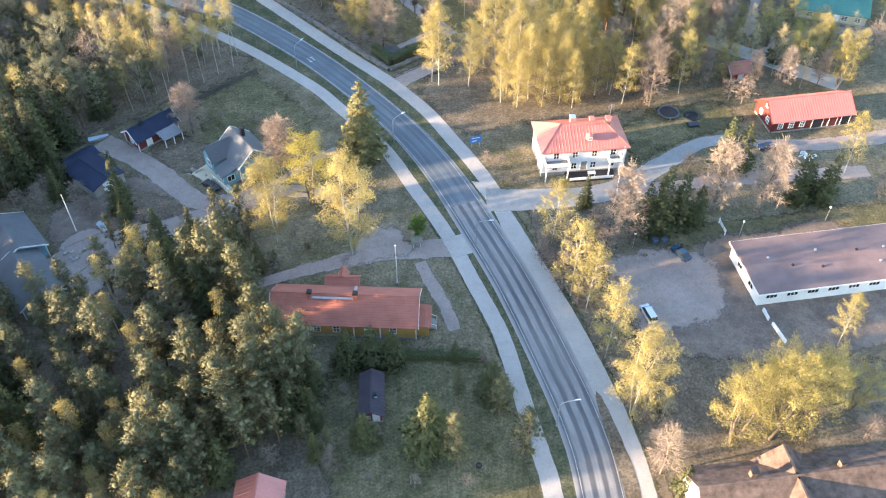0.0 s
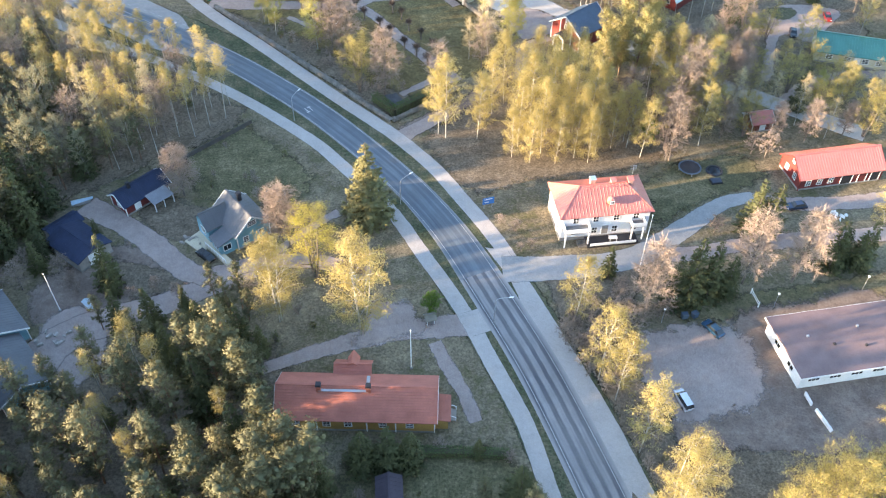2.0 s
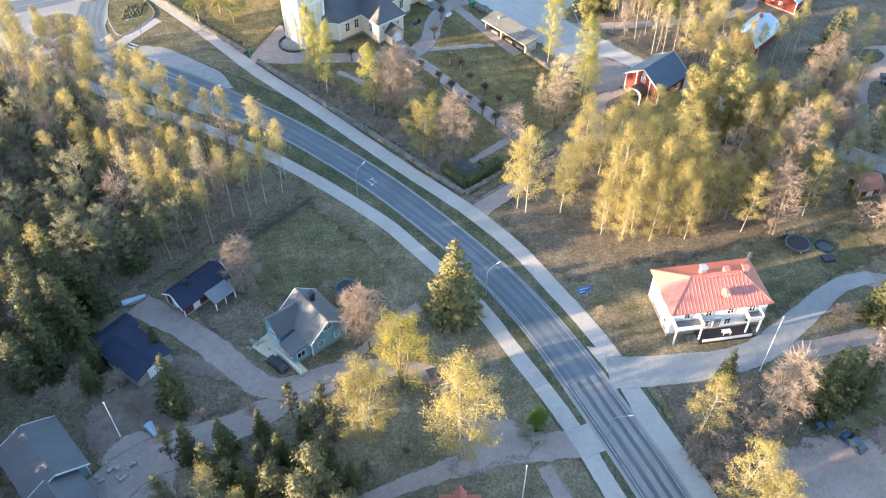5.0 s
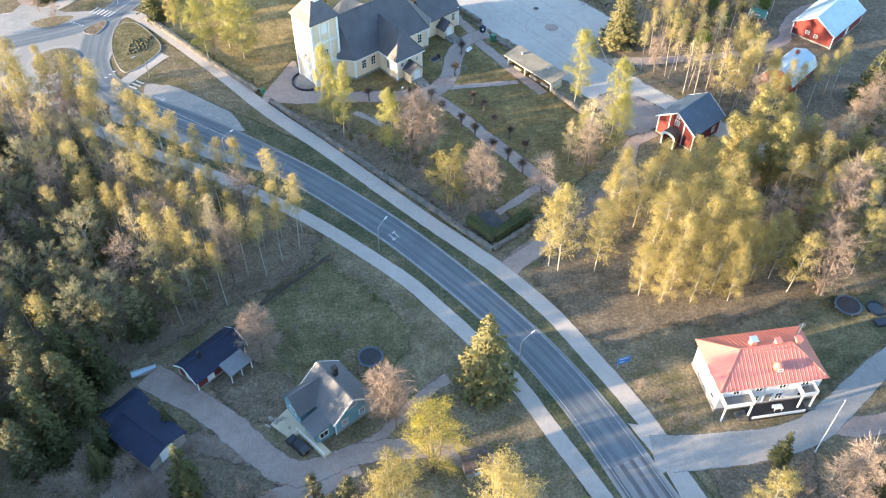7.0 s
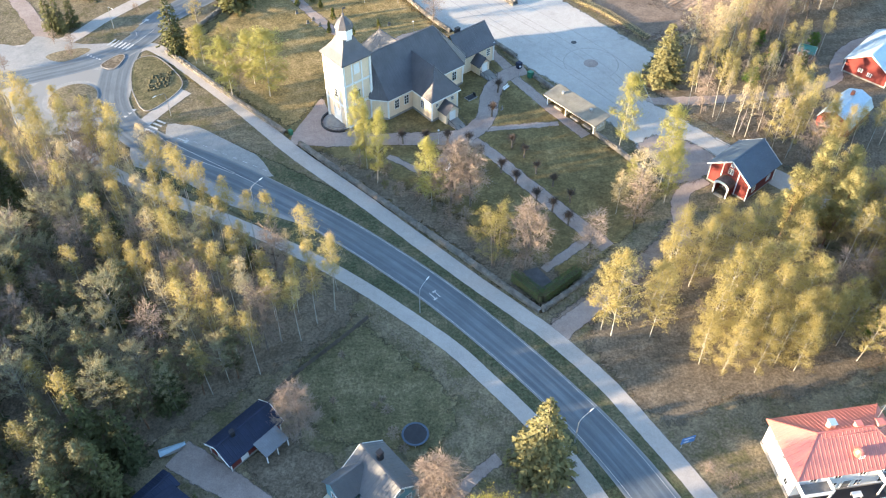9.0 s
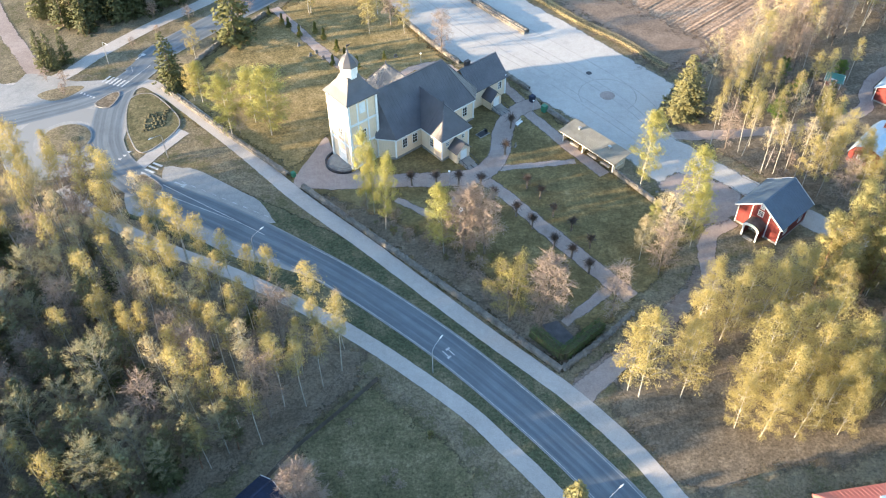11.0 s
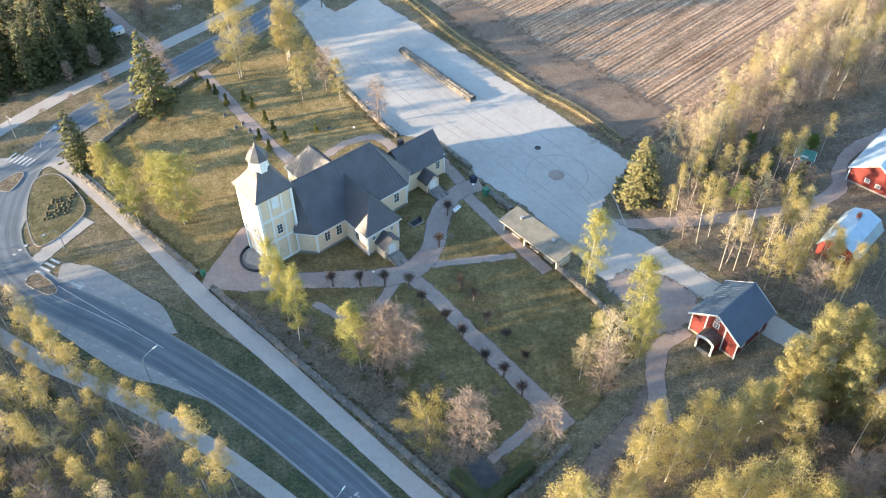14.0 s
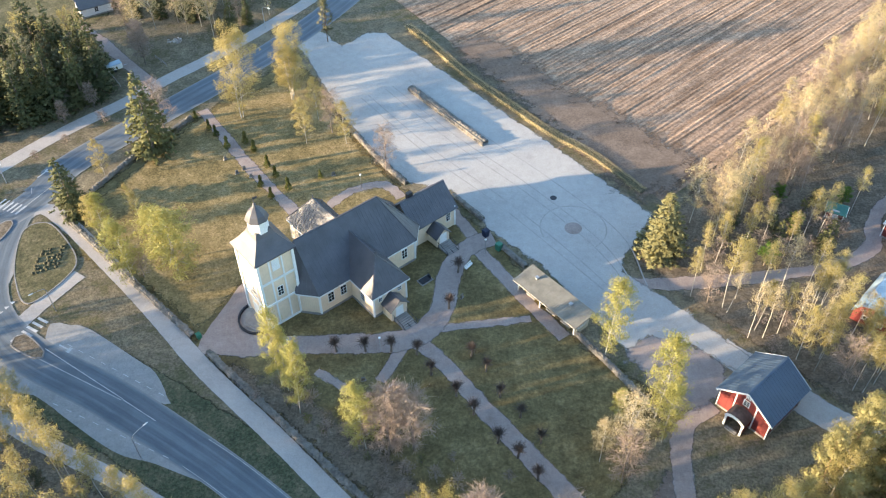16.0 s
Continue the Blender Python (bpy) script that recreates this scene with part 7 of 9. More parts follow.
def plant(kind, x, y, h, group="", wide=1.0):
    """Plants one tree: the first of each shape is built, later ones share its meshes."""
    make, h0, shapes, name, label = KIND[kind]
    s = used.get(kind, 0)
    used[kind] = s + 1
    lean = tree_rnd.uniform(-2.5, 2.5)
    m = pose(x, y, 0, lean, tree_rnd.uniform(-2.5, 2.5), tree_rnd.uniform(0, 360)) @ Matrix.Diagonal((h / h0 * wide, h / h0 * wide, h / h0, 1))
    key = (kind, s % shapes)
    if key in proto:
        ob = copy_thing(proto[key], m)
        ob.matrix_basis = m
    else:
        stem, crown, bark = make(s % shapes)
        ob = thing(name, m, label, name.replace("_", " "))
        part("trunk", stem, bark, ob, "", True)
        part("crown", crown, None, ob)
        proto[key] = ob
    if group:
        ob["group"] = group
    return ob


def stand(kind, group, *places):
    for x, y, h, *w in places:
        plant(kind, x, y, h, group, *w)


stand("wide_birch", "birches beside the road", (-16.1, 105.9, 23), (-30.0, 109.0, 19.5), (28.4, 72.3, 20))
stand("birch", "birches beside the road", (19.2, 107.7, 16.5), (21.6, 96.1, 18.5), (23.7, 92.3, 16), (25.8, 83.0, 18), (63.9, 85.7, 12), (78.5, 127.9, 15))
stand("maple", "leafy garden trees", (-24.8, 119.0, 15))
stand("willow", "leafy garden trees", (-19.7, 174.5, 13.5, 0.85))
stand("thick_bare", "bare trees", (31.8, 110.6, 16), (50.0, 116.5, 17), (59.0, 116.8, 17), (-26.7, 189.9, 16), (-22.8, 190.6, 15), (-14.2, 173.8, 16), (-31.5, 127.5, 13.5), (47.0, 160.0, 17), (50.0, 163.5, 18))
stand("thick_bare", "bare trees", (-51.8, 140.5, 11, 1.45))
stand("green_bush", "shrubs", (-4.6, 110.3, 4.6), (40.7, 156.2, 5.5), (62.0, 243.0, 4), (50, 236, 4))
stand("spruce", "spruces", (-42.4, 105.2, 10, 1.1), (-46.0, 99.8, 11), (-43.5, 96.6, 9.5), (-50.5, 104.0, 9), (-39.4, 103.6, 9.5), (-36.0, 97.0, 9))
stand("pine", "pines", (-34.6, 97.5, 11, 1.15), (-39.6, 96.4, 12), (-31.5, 95.0, 11))
stand("brush", "shrubs", (30.2, 107.2, 4.5), (33.4, 108.6, 4), (28.6, 109.0, 4), (35.2, 110.0, 3.6), (18.6, 106.2, 4), (20.6, 101.6, 4), (23.8, 98.0, 3.6), (26.6, 91.6, 4), (28.4, 88.0, 3.6), (-48.0, 114.6, 3.2), (-52.0, 116.4, 3), (-55.4, 113.6, 3))
stand("brush", "shrubs", (8.5, 131.9, 2.6), (11.0, 129.8, 3), (13.6, 125.3, 2.6), (11.6, 124.6, 2.2), (64.0, 151.2, 6), (61.5, 152.5, 5), (48.2, 129.4, 4), (43.4, 150.5, 3.5), (-75.0, 120.6, 5), (-78.5, 116.8, 5), (-66.1, 115.8, 4.4), (-69, 119.7, 4.5))
stand("bare", "bare trees", (-30.1, 126.6, 14), (31.0, 62.3, 11), (82.4, 120.4, 6.6), 
      (-74.9, 116.3, 6.7), (-65.2, 115.6, 5.2), (-2.4, 174.5, 13), (7.7, 183.8, 12),
      (-39.9, 271.2, 10.7), (-28.0, 257.7, 11), (-71.9, 229.2, 7), (-76.4, 272.8, 14), (35.2, 238.1, 12.6))
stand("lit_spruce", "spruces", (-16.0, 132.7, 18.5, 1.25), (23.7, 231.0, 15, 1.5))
stand("spruce", "spruces", (39.2, 112.4, 15.5, 1.05), (43.0, 113.3, 13.5, 1.05), (36.4, 111.8, 12.5, 1.0), (46.2, 114.0, 10, 1.1), (26.6, 118.6, 7.5, 1.1), (55.3, 129.7, 13, 1.2), (58.1, 129.7, 12, 1.2), (66.7, 120.0, 12, 1.1), (71.7, 120.4, 12, 1.1), (68.8, 121.4, 8.5, 1.3),
      (-77.6, 266.2, 20.5, 1.2), (-89.0, 247.2, 15, 1.25), (-64.7, 127.8, 6), (-58.9, 115.6, 8.5), (-55.9, 107.4, 10), (-73.6, 124.4, 9))
stand("spruce", "spruces", (-60.3, 117.4, 12.5), (-73.4, 120.8, 8.5), (-2.4, 66.9, 13.5, 1.5), (-14.9, 81.2, 9.5, 1.4), (-11.2, 81.2, 10, 1.4), (-8.3, 81.6, 8.5, 1.4), (-43.4, 103.3, 8), (-48.4, 101.1, 7.6), (-11.6, 67.4, 7.5, 1.6), (-40.6, 100.4, 8.5), (1.9, 82.6, 5))
stand("pine", "pines", (-38.4, 110.5, 9), (-58.9, 107.3, 8.5), (2.2, 63.3, 13.5), (11.5, 65.5, 11.5, 1.3), (8.4, 71.8, 10.5, 1.25), (2.3, 74.8, 7.5), (-36.2, 101.9, 6), (-14.9, 62.7, 6.5), (-43.1, 308.7, 12))
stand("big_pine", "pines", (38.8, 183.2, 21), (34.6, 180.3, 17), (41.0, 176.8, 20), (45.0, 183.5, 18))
stand("willow", "golden willows", (42.4, 67.5, 14), (48.1, 68.3, 15.5), (53.0, 70.5, 14.5), (56.6, 73.6, 12), (61.8, 73.2, 9.5), (50.4, 74.2, 13), (45.5, 71.5, 13))
stand("birch", "birch grove", (-1.1, 158.0, 20), (5.4, 157.6, 16.5), (36.1, 154.6, 14), (-2.6, 159.3, 17), (31.7, 170.6, 16))
stand("column_birch", "birch grove", (16.1, 157.4, 22), (19.9, 158.6, 21), (13.6, 155.0, 18), (12.2, 151.6, 13.5), (25.4, 158.8, 22.5), (22.4, 155.2, 19.5), (27.6, 156.4, 20.5), (30.6, 157.6, 18.5), (32.8, 154.4, 15.5), (29.4, 152.8, 17), (18.2, 152.8, 19), (24.8, 151.4, 18), (20.8, 149.6, 15), (27.4, 149.8, 14.5), (15.6, 149.8, 14))
stand("column_birch", "row of birches behind the grove", (9.0, 166.4, 16.5), (11.8, 170.0, 18.5), (14.6, 168.6, 17), (17.7, 171.2, 18.5), (21.0, 170.4, 17), (25.1, 172.6, 18.5), (28.6, 174.8, 16), (6.4, 163.4, 13))
stand("green_birch", "churchyard birches", (-44.3, 203.8, 19, 0.72), (-43.0, 202.4, 16, 0.7), (-40.8, 198.0, 18.5, 0.72), (-30.2, 191.2, 17), (14.9, 194.9, 20), (15.0, 190.5, 15), (8.6, 194.9, 8), (9.3, 207.7, 18.5))
stand("birch", "churchyard birches", (-45.1, 267.4, 12), (-43.2, 276.2, 11), (-36.6, 267.1, 11.5), (-85.9, 257.9, 10), (-83.5, 241.4, 10), (-75.8, 244.2, 8), (-78.0, 247.4, 7))
stand("straw_birch", "churchyard birches", (9.5, 189.0, 15, 1.35), (5.0, 187.5, 11))
stand("wide_birch", "churchyard birches", (-60.4, 277.8, 23), (-49.7, 285.7, 19), (-49.7, 284.0, 14))
stand("green_birch", "churchyard birches", (-65.1, 228.0, 17, 1.7), (-69.0, 232.7, 14, 1.5), (-73.3, 227.9, 16, 1.3), (-81.5, 240.4, 11, 1.3))
stand("thin_birch", "birches by the lane", (50, 205, 13), (53, 202, 14), (56.5, 204, 12), (60, 204, 14), (64, 206.5, 13), (47, 214, 14), (49.5, 218, 13), (67, 209, 14), (45, 206, 15), (30, 226.5, 12), (33, 228, 13), (38, 229, 14), (42, 231, 13), (46, 229, 12), (50, 232, 14), (36, 234, 13), (54, 234, 13), (26.6, 220.1, 12.6), (31.5, 217.2, 17), (36.1, 223.2, 11.4), (35.6, 211.8, 13), (39.3, 211.0, 12.3), (45.9, 214.7, 14.5), (47.6, 209.5, 16), (47.7, 198.8, 13.7), (41.6, 241.2, 19), (54.6, 250.9, 17.5), (62.6, 240.2, 12.3))
stand("spruce", "spruces", (-76, 137, 14), (-78, 131, 15), (-80, 124, 14), (-72, 146.5, 13))
stand("pine", "pines", (-24.5, 79, 18, 1.15), (-28, 83.5, 17, 1.1), (-23.5, 73, 18, 1.15), (-27.5, 76, 19, 1.1), (-31, 90, 17), (-75, 142.5, 14), (-83, 128, 15), (-79, 143, 15), (-67.5, 148.5, 13), (-82, 119, 13), (-85, 135, 16), (-62.5, 151.5, 13))
stand("pine", "pines", (-53.5, 56.1, 14), (-50.6, 61.5, 12), (-47.4, 69.6, 15), (-40.7, 65, 15), (-30.2, 66.8, 19, 1.2), (-27, 70.6, 19, 1.2), (-28.3, 65, 15), (-24.1, 67.5, 14), (-22.5, 74.6, 15), (-35.6, 56.4, 12), (-33.4, 60.5, 14), (-45.0, 58.0, 14), (-40.0, 53.0, 13), (-58.0, 50.5, 15), (-48.0, 51.5, 13), (-37.0, 61.5, 15), (-44.0, 63.5, 12))
stand("spruce", "spruces", (-38.0, 70.0, 15, 1.1), (-34.0, 69.0, 14, 1.1), (-42.5, 60.5, 13), (-31.5, 61.5, 11, 1.1), (-29.0, 75.0, 14), (-52.0, 66.0, 13), (-20.2, 76.6, 10), (-19.4, 70.0, 9), (-18.3, 64.6, 7))
stand("spruce", "spruces", (-120.4, 256.5, 11), (-118.2, 256.0, 10), (-116.0, 258.5, 9))
stand("brush", "shrubs", (-118.5, 250.6, 3.5), (-114.2, 249.6, 3.2), (-127.0, 240.0, 3.5), (-90.5, 276.5, 3.5), (-97.0, 269.5, 2.5), (-102.0, 264.5, 2.5), (-113.0, 245.0, 3))
stand("low_spruce", "spruces", (-20.2, 71.2, 9), (58.9, 182.3, 7))
stand("spruce", "spruces", (72.3, 204.8, 15, 1.2), (65.4, 187.3, 11, 1.2), (7.6, 75.6, 9.5, 1.4))
stand("bare", "bare trees", (65.7, 194.1, 12), (52.2, 184.3, 11, 1.3), (70.0, 190.5, 11))
stand("brush", "shrubs", (-38.5, 143.7, 2.2), (-40.6, 144.8, 1.8), (-47.0, 146.0, 1.6), (-36.0, 136.8, 2.0))
stand("bare", "bare trees", (-15.7, 62.9, 5, 1.4), (62.2, 68.3, 5.5, 1.3))
stand("straw_birch", "birches beside the road", (32.5, 65.5, 6.5, 1.5), (33.2, 72.0, 6, 1.4))
stand("low_spruce", "spruces", (33.7, 59.6, 7))
stand("thuja", "thujas along the path", (-70.6, 277.6, 2.5), (-65.1, 271.3, 3.0), (-62.1, 266.8, 3.2), (-67.0, 273.5, 2.8), (-58.5, 268.4, 3.2), (-56.2, 265.4, 3.2), (-52.8, 260.0, 3.2), (-50.6, 256.6, 3.1), (-47.6, 252.6, 3.2), (-53.4, 253.7, 3.0), (-50.9, 250.0, 2.9), (-41.4, 255.9, 2.3))
stand("pollard", "pollarded trees along the avenue", (-19.9, 204.7, 3.6), (-16.0, 200.3, 3.6), (-13.4, 196.7, 3.6), (-10.0, 191.3, 3.6), (-7.2, 188.6, 3.6), (-4.6, 184.7, 3.6), (-13.1, 208.3, 3.3), (-10.9, 205.0, 3.3), (-9.0, 199.8, 3.3),
      (-6.1, 195.8, 3.3), (-3.4, 191.0, 3.3), (-35.7, 210.2, 3.6), (-30.8, 210.0, 3.6), (-26.5, 209.8, 3.6), (-22.2, 209.0, 3.6), (-16.4, 219.0, 3.6), (-14.4, 227.8, 3.6))


def inside(x, y, poly):
    hit = False
    for (x0, y0), (x1, y1) in zip(poly, poly[1:] + poly[:1]):
        if (y0 > y) != (y1 > y) and x < (x1 - x0) * (y - y0) / (y1 - y0) + x0:
            hit = not hit
    return hit


def forest(poly, gap, mix, seed, group, avoid=(), keep=1.0):
    """Trees over an area, at a least distance from one another."""
    rnd = random.Random(seed)
    xs, ys = [p[0] for p in poly], [p[1] for p in poly]
    done = []
    for i in range(int((max(xs) - min(xs)) * (max(ys) - min(ys)) / gap ** 2 * 6)):
        x, y = rnd.uniform(min(xs), max(xs)), rnd.uniform(min(ys), max(ys))
        if not inside(x, y, poly) or any((x - a) ** 2 + (y - b) ** 2 < gap * gap * rnd.uniform(0.5, 1.5) for a, b in done):
            continue
        if any((x - a) ** 2 + (y - b) ** 2 < r * r for a, b, r in avoid) or rnd.random() > keep:
            continue
        done.append((x, y))
        k = rnd.random()
        for kind, share, lo, hi in mix:
            k -= share
            if k <= 0:
                plant(kind, x, y, rnd.uniform(lo, hi), group)
                break


forest([(-109.8, 94.7), (-85.8, 99.0), (-66.1, 87.2), (-58.0, 98.3), (-33.1, 99.4), (-30.2, 85.5), (-21.2, 77.6), (-20.2, 65.6), (-30.3, 63.5), (-34.4, 48.0), (-95.9, 48.0)], 4.0,
       [("pine", 0.74, 12, 19), ("spruce", 0.12, 10, 16), ("thin_birch", 0.14, 12, 16)], 3, "trees of the pine wood", [(-52, 41, 1), (-25.3, 53.5, 8), (-70.0, 97.2, 7), (-76.6, 106.5, 7)])
forest([(-100, 92), (-66.1, 85), (-33.1, 97), (-30.2, 85.5), (-19.2, 77.6), (-18.2, 65.6), (-30.3, 60.5), (-34.4, 50.0), (-95.9, 50.0)], 5.0,
       [("low_pine", 0.5, 4, 9), ("low_spruce", 0.35, 4, 8), ("brush", 0.15, 2, 4)], 23, "undergrowth of the pine wood", [(-25.3, 53.5, 6), (-70.0, 97.2, 7), (-76.6, 106.5, 7)])
forest([(-53.3, 106.0), (-46.5, 112.0), (-38.0, 115.5), (-32.0, 104.0), (-32.0, 100.5), (-50.9, 99.0)], 3.0,
       [("spruce", 0.4, 6, 10), ("pine", 0.4, 7, 11), ("low_spruce", 0.2, 3, 6)], 27, "trees between the gardens")
forest([(-118.7, 218.9), (-95.5, 211.1), (-84.0, 200.2), (-70.6, 185.5), (-57.1, 176.6), (-47.4, 169.8), (-46.5, 162.9), (-55.4, 154.4), (-63.3, 148.9), (-80.0, 165.0), (-98.0, 188.0), (-122.0, 206.0)], 3.5,
       [("thin_birch", 0.66, 13, 18), ("thin_straw", 0.16, 12, 17), ("aspen", 0.06, 11, 15), ("bare", 0.12, 11, 15)], 4, "trees of the birch wood")
forest([(-147.1, 188.2), (-122.0, 206.0), (-98.0, 188.0), (-80.0, 165.0), (-63.3, 148.9), (-71.2, 144.9), (-79.1, 140.9), (-98.9, 135.8), (-128.1, 148.4)], 3.7,
       [("aspen", 0.4, 11, 16), ("pine", 0.24, 11, 16), ("spruce", 0.08, 9, 14), ("thin_birch", 0.14, 12, 17), ("bare", 0.14, 10, 14)], 34, "trees of the mixed wood")
forest([(-118.7, 196), (-92, 194), (-70.6, 184), (-50, 169.8), (-50, 162), (-79.1, 140.9), (-98.9, 137), (-128.1, 148.4), (-147.1, 188.2)], 6.0,
       [("brush", 0.55, 2, 5), ("low_spruce", 0.3, 3, 7), ("low_pine", 0.15, 4, 8)], 24, "undergrowth of the birch wood")
forest([(-128.1, 148.4), (-98.9, 135.8), (-81.1, 138.9), (-77.3, 133.0), (-79.5, 117.0), (-91.6, 106.9), (-129.4, 102.5)], 4.2,
       [("pine", 0.5, 13, 18), ("spruce", 0.3, 13, 19), ("thin_birch", 0.2, 13, 18)], 6, "trees of the mixed wood")
forest([(34.1, 234), (47.5, 241), (57, 248.0), (68.4, 259), (90.2, 266), (108, 318), (98, 306), (80, 288), (60, 269), (44, 254.0), (30, 240)], 3.0,
       [("straw_birch", 0.42, 12, 18), ("thin_straw", 0.2, 12, 18), ("thin_birch", 0.06, 11, 17), ("bare", 0.24, 10, 15), ("brush", 0.08, 3, 5)], 7, "trees at the field edge", [(59.5, 239.9, 5)])
forest([(26.5, 219.4), (32.3, 211.6), (42.1, 201.8), (49.9, 195.9), (53.7, 203.6), (51.5, 219.1), (41.9, 222.1)], 3.1, [("thin_birch", 0.34, 11, 16), ("thin_straw", 0.22, 11, 15), ("birch", 0.08, 11, 14), ("bare", 0.18, 8, 12), ("brush", 0.18, 2, 4)], 8, "birches by the lane", [(58.9, 215.0, 8)])
forest([(44.6, 158.8), (60.3, 156.8), (82.0, 154.7), (93.6, 158.5), (93.1, 172.1), (81.3, 178.1), (59.8, 184.1), (48.1, 188.1), (42.4, 178.4)], 4.0,
       [("birch", 0.14, 10, 15), ("willow", 0.34, 7, 11), ("thick_bare", 0.16, 8, 13), ("spruce", 0.08, 9, 14), ("green_birch", 0.1, 9, 13), ("straw_birch", 0.18, 9, 14)], 9, "trees behind the yards", [(65.3, 161.8, 5), (73, 170, 3), (79, 175, 3), (72.5, 181, 3)])
forest([(29, 226.5), (40, 226.8), (52, 229), (60, 233), (57, 246), (46, 243), (36, 236.5)], 3.2,
       [("low_spruce", 0.3, 4, 8), ("brush", 0.36, 2.5, 5), ("green_bush", 0.14, 3, 5), ("bush", 0.2, 1.5, 3)], 29, "thicket beside the lane", [(59.5, 239.9, 4)])
forest([(60, 188), (70, 180), (95, 166), (118, 172), (118, 216), (88, 216), (70, 205)], 6.5,
       [("birch", 0.4, 10, 15), ("bare", 0.25, 9, 14), ("spruce", 0.15, 10, 15), ("willow", 0.2, 7, 11)], 19, "trees behind the yards", [(58.9, 215.0, 10), (94.6, 188.7, 11), (88.0, 180.0, 7), (96.0, 178.0, 7), (76, 188, 5), (82, 201, 6), (90, 206, 7), (97, 206, 5)])
forest([(-125.0, 300.0), (-116.6, 302.0), (-109.8, 306.0), (-102.0, 304.5), (-97.0, 298.0), (-93.2, 291.0), (-93.5, 287.5), (-97.5, 282.6), (-102.8, 278.2), (-109.2, 275.0), (-118.0, 272.0), (-130.0, 282.0)], 3.8,
       [("spruce", 0.72, 13, 19), ("aspen", 0.1, 10, 14), ("pine", 0.18, 11, 16)], 10, "trees beyond the road", [(-93.1, 298.3, 3.5)])
forest([(-58.0, 318.0), (-70.0, 312.5), (-82.0, 314.0), (-88.0, 309.0), (-94.0, 313.5), (-98.5, 315.0), (-98.0, 326.0), (-95.6, 347.6), (-60.1, 346.8)], 4.2,
       [("straw_birch", 0.16, 10, 15), ("aspen", 0.2, 9, 14), ("bare", 0.22, 9, 14), ("green_birch", 0.14, 9, 13), ("spruce", 0.2, 8, 14), ("low_spruce", 0.08, 4, 8)], 35, "trees beyond the road", [(-76.3, 337.3, 7), (-81.4, 310.5, 4)])
stand("willow", "garden trees beyond the road", (-108.5, 314.8, 7), (-118.5, 311.5, 8), (-113.5, 308.5, 7))
stand("thick_bare", "bare trees", (-94.6, 283.4, 6.5), (-99.5, 277.6, 6), (-86.6, 300.6, 11), (-88.4, 304.0, 10))
stand("spruce", "spruces", (-115.0, 313.5, 7), (-70.5, 314.0, 6))
forest([(-28.1, 98.5), (-22.1, 111.4), (-34.0, 115.4), (-47.9, 111.3), (-40.0, 105.4)], 5, [("bush", 0.5, 1, 2.4), ("brush", 0.5, 2, 4)], 12, "shrubs")
forest([(-49.6, 139.1), (-29.9, 139.2), (-27.9, 147.1), (-43.5, 161.9), (-52.4, 154.9)], 8, [("bush", 0.4, 0.8, 1.8), ("brush", 0.6, 1.5, 3)], 13, "shrubs")
forest([(15.7, 103.6), (19.6, 111.5), (28.5, 115.5), (29.0, 85.7), (33.3, 69.7), (30.4, 61.7), (28.2, 71.7), (21.8, 94.6)], 2.2, [("brush", 0.85, 2.2, 5), ("bush", 0.15, 1.0, 2)], 14, "shrubs")
forest([(-8.3, 184.5), (-25.8, 180.6), (-32.6, 188.5), (-39.4, 198.3), (-31.6, 201.2), (-18.0, 190.4)], 4.0, [("brush", 0.8, 1.5, 3.5), ("bush", 0.2, 1.0, 2.0)], 15, "shrubs")
forest([(-20, 83.5), (-4, 85), (8, 83), (10, 72), (12, 60), (-18, 60)], 5.5, [("brush", 0.6, 1.5, 3.5), ("bush", 0.3, 1.0, 2.2), ("pine", 0.1, 4, 7)], 16, "shrubs", [(2, 72, 8), (-8, 72, 4)])

forest([(36, 149), (46, 150), (57, 156), (56, 170), (50, 186), (42, 190), (33, 178), (34, 163)], 4.6,
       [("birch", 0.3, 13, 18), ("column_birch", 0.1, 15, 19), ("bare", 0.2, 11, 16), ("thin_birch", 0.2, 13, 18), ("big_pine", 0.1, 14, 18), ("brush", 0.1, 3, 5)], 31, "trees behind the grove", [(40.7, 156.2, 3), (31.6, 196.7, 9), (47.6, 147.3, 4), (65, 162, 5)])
forest([(4, 161), (14, 162), (30, 163), (33, 170), (24, 176), (12, 174)], 6.0, [("brush", 1.0, 1, 2.5)], 32, "shrubs", [(16.5, 178, 3), (30.8, 177.1, 3)])
forest([(-48, 201), (-43, 204), (-30, 195), (-18, 184), (-9, 176), (-13, 168.5), (-24, 179.5), (-38, 193.5)], 3.0, [("brush", 0.62, 1.5, 3.5), ("bush", 0.3, 1.0, 2.2), ("low_spruce", 0.08, 2, 3)], 33, "shrubs along the churchyard wall", [(-12, 170.5, 3.5)])


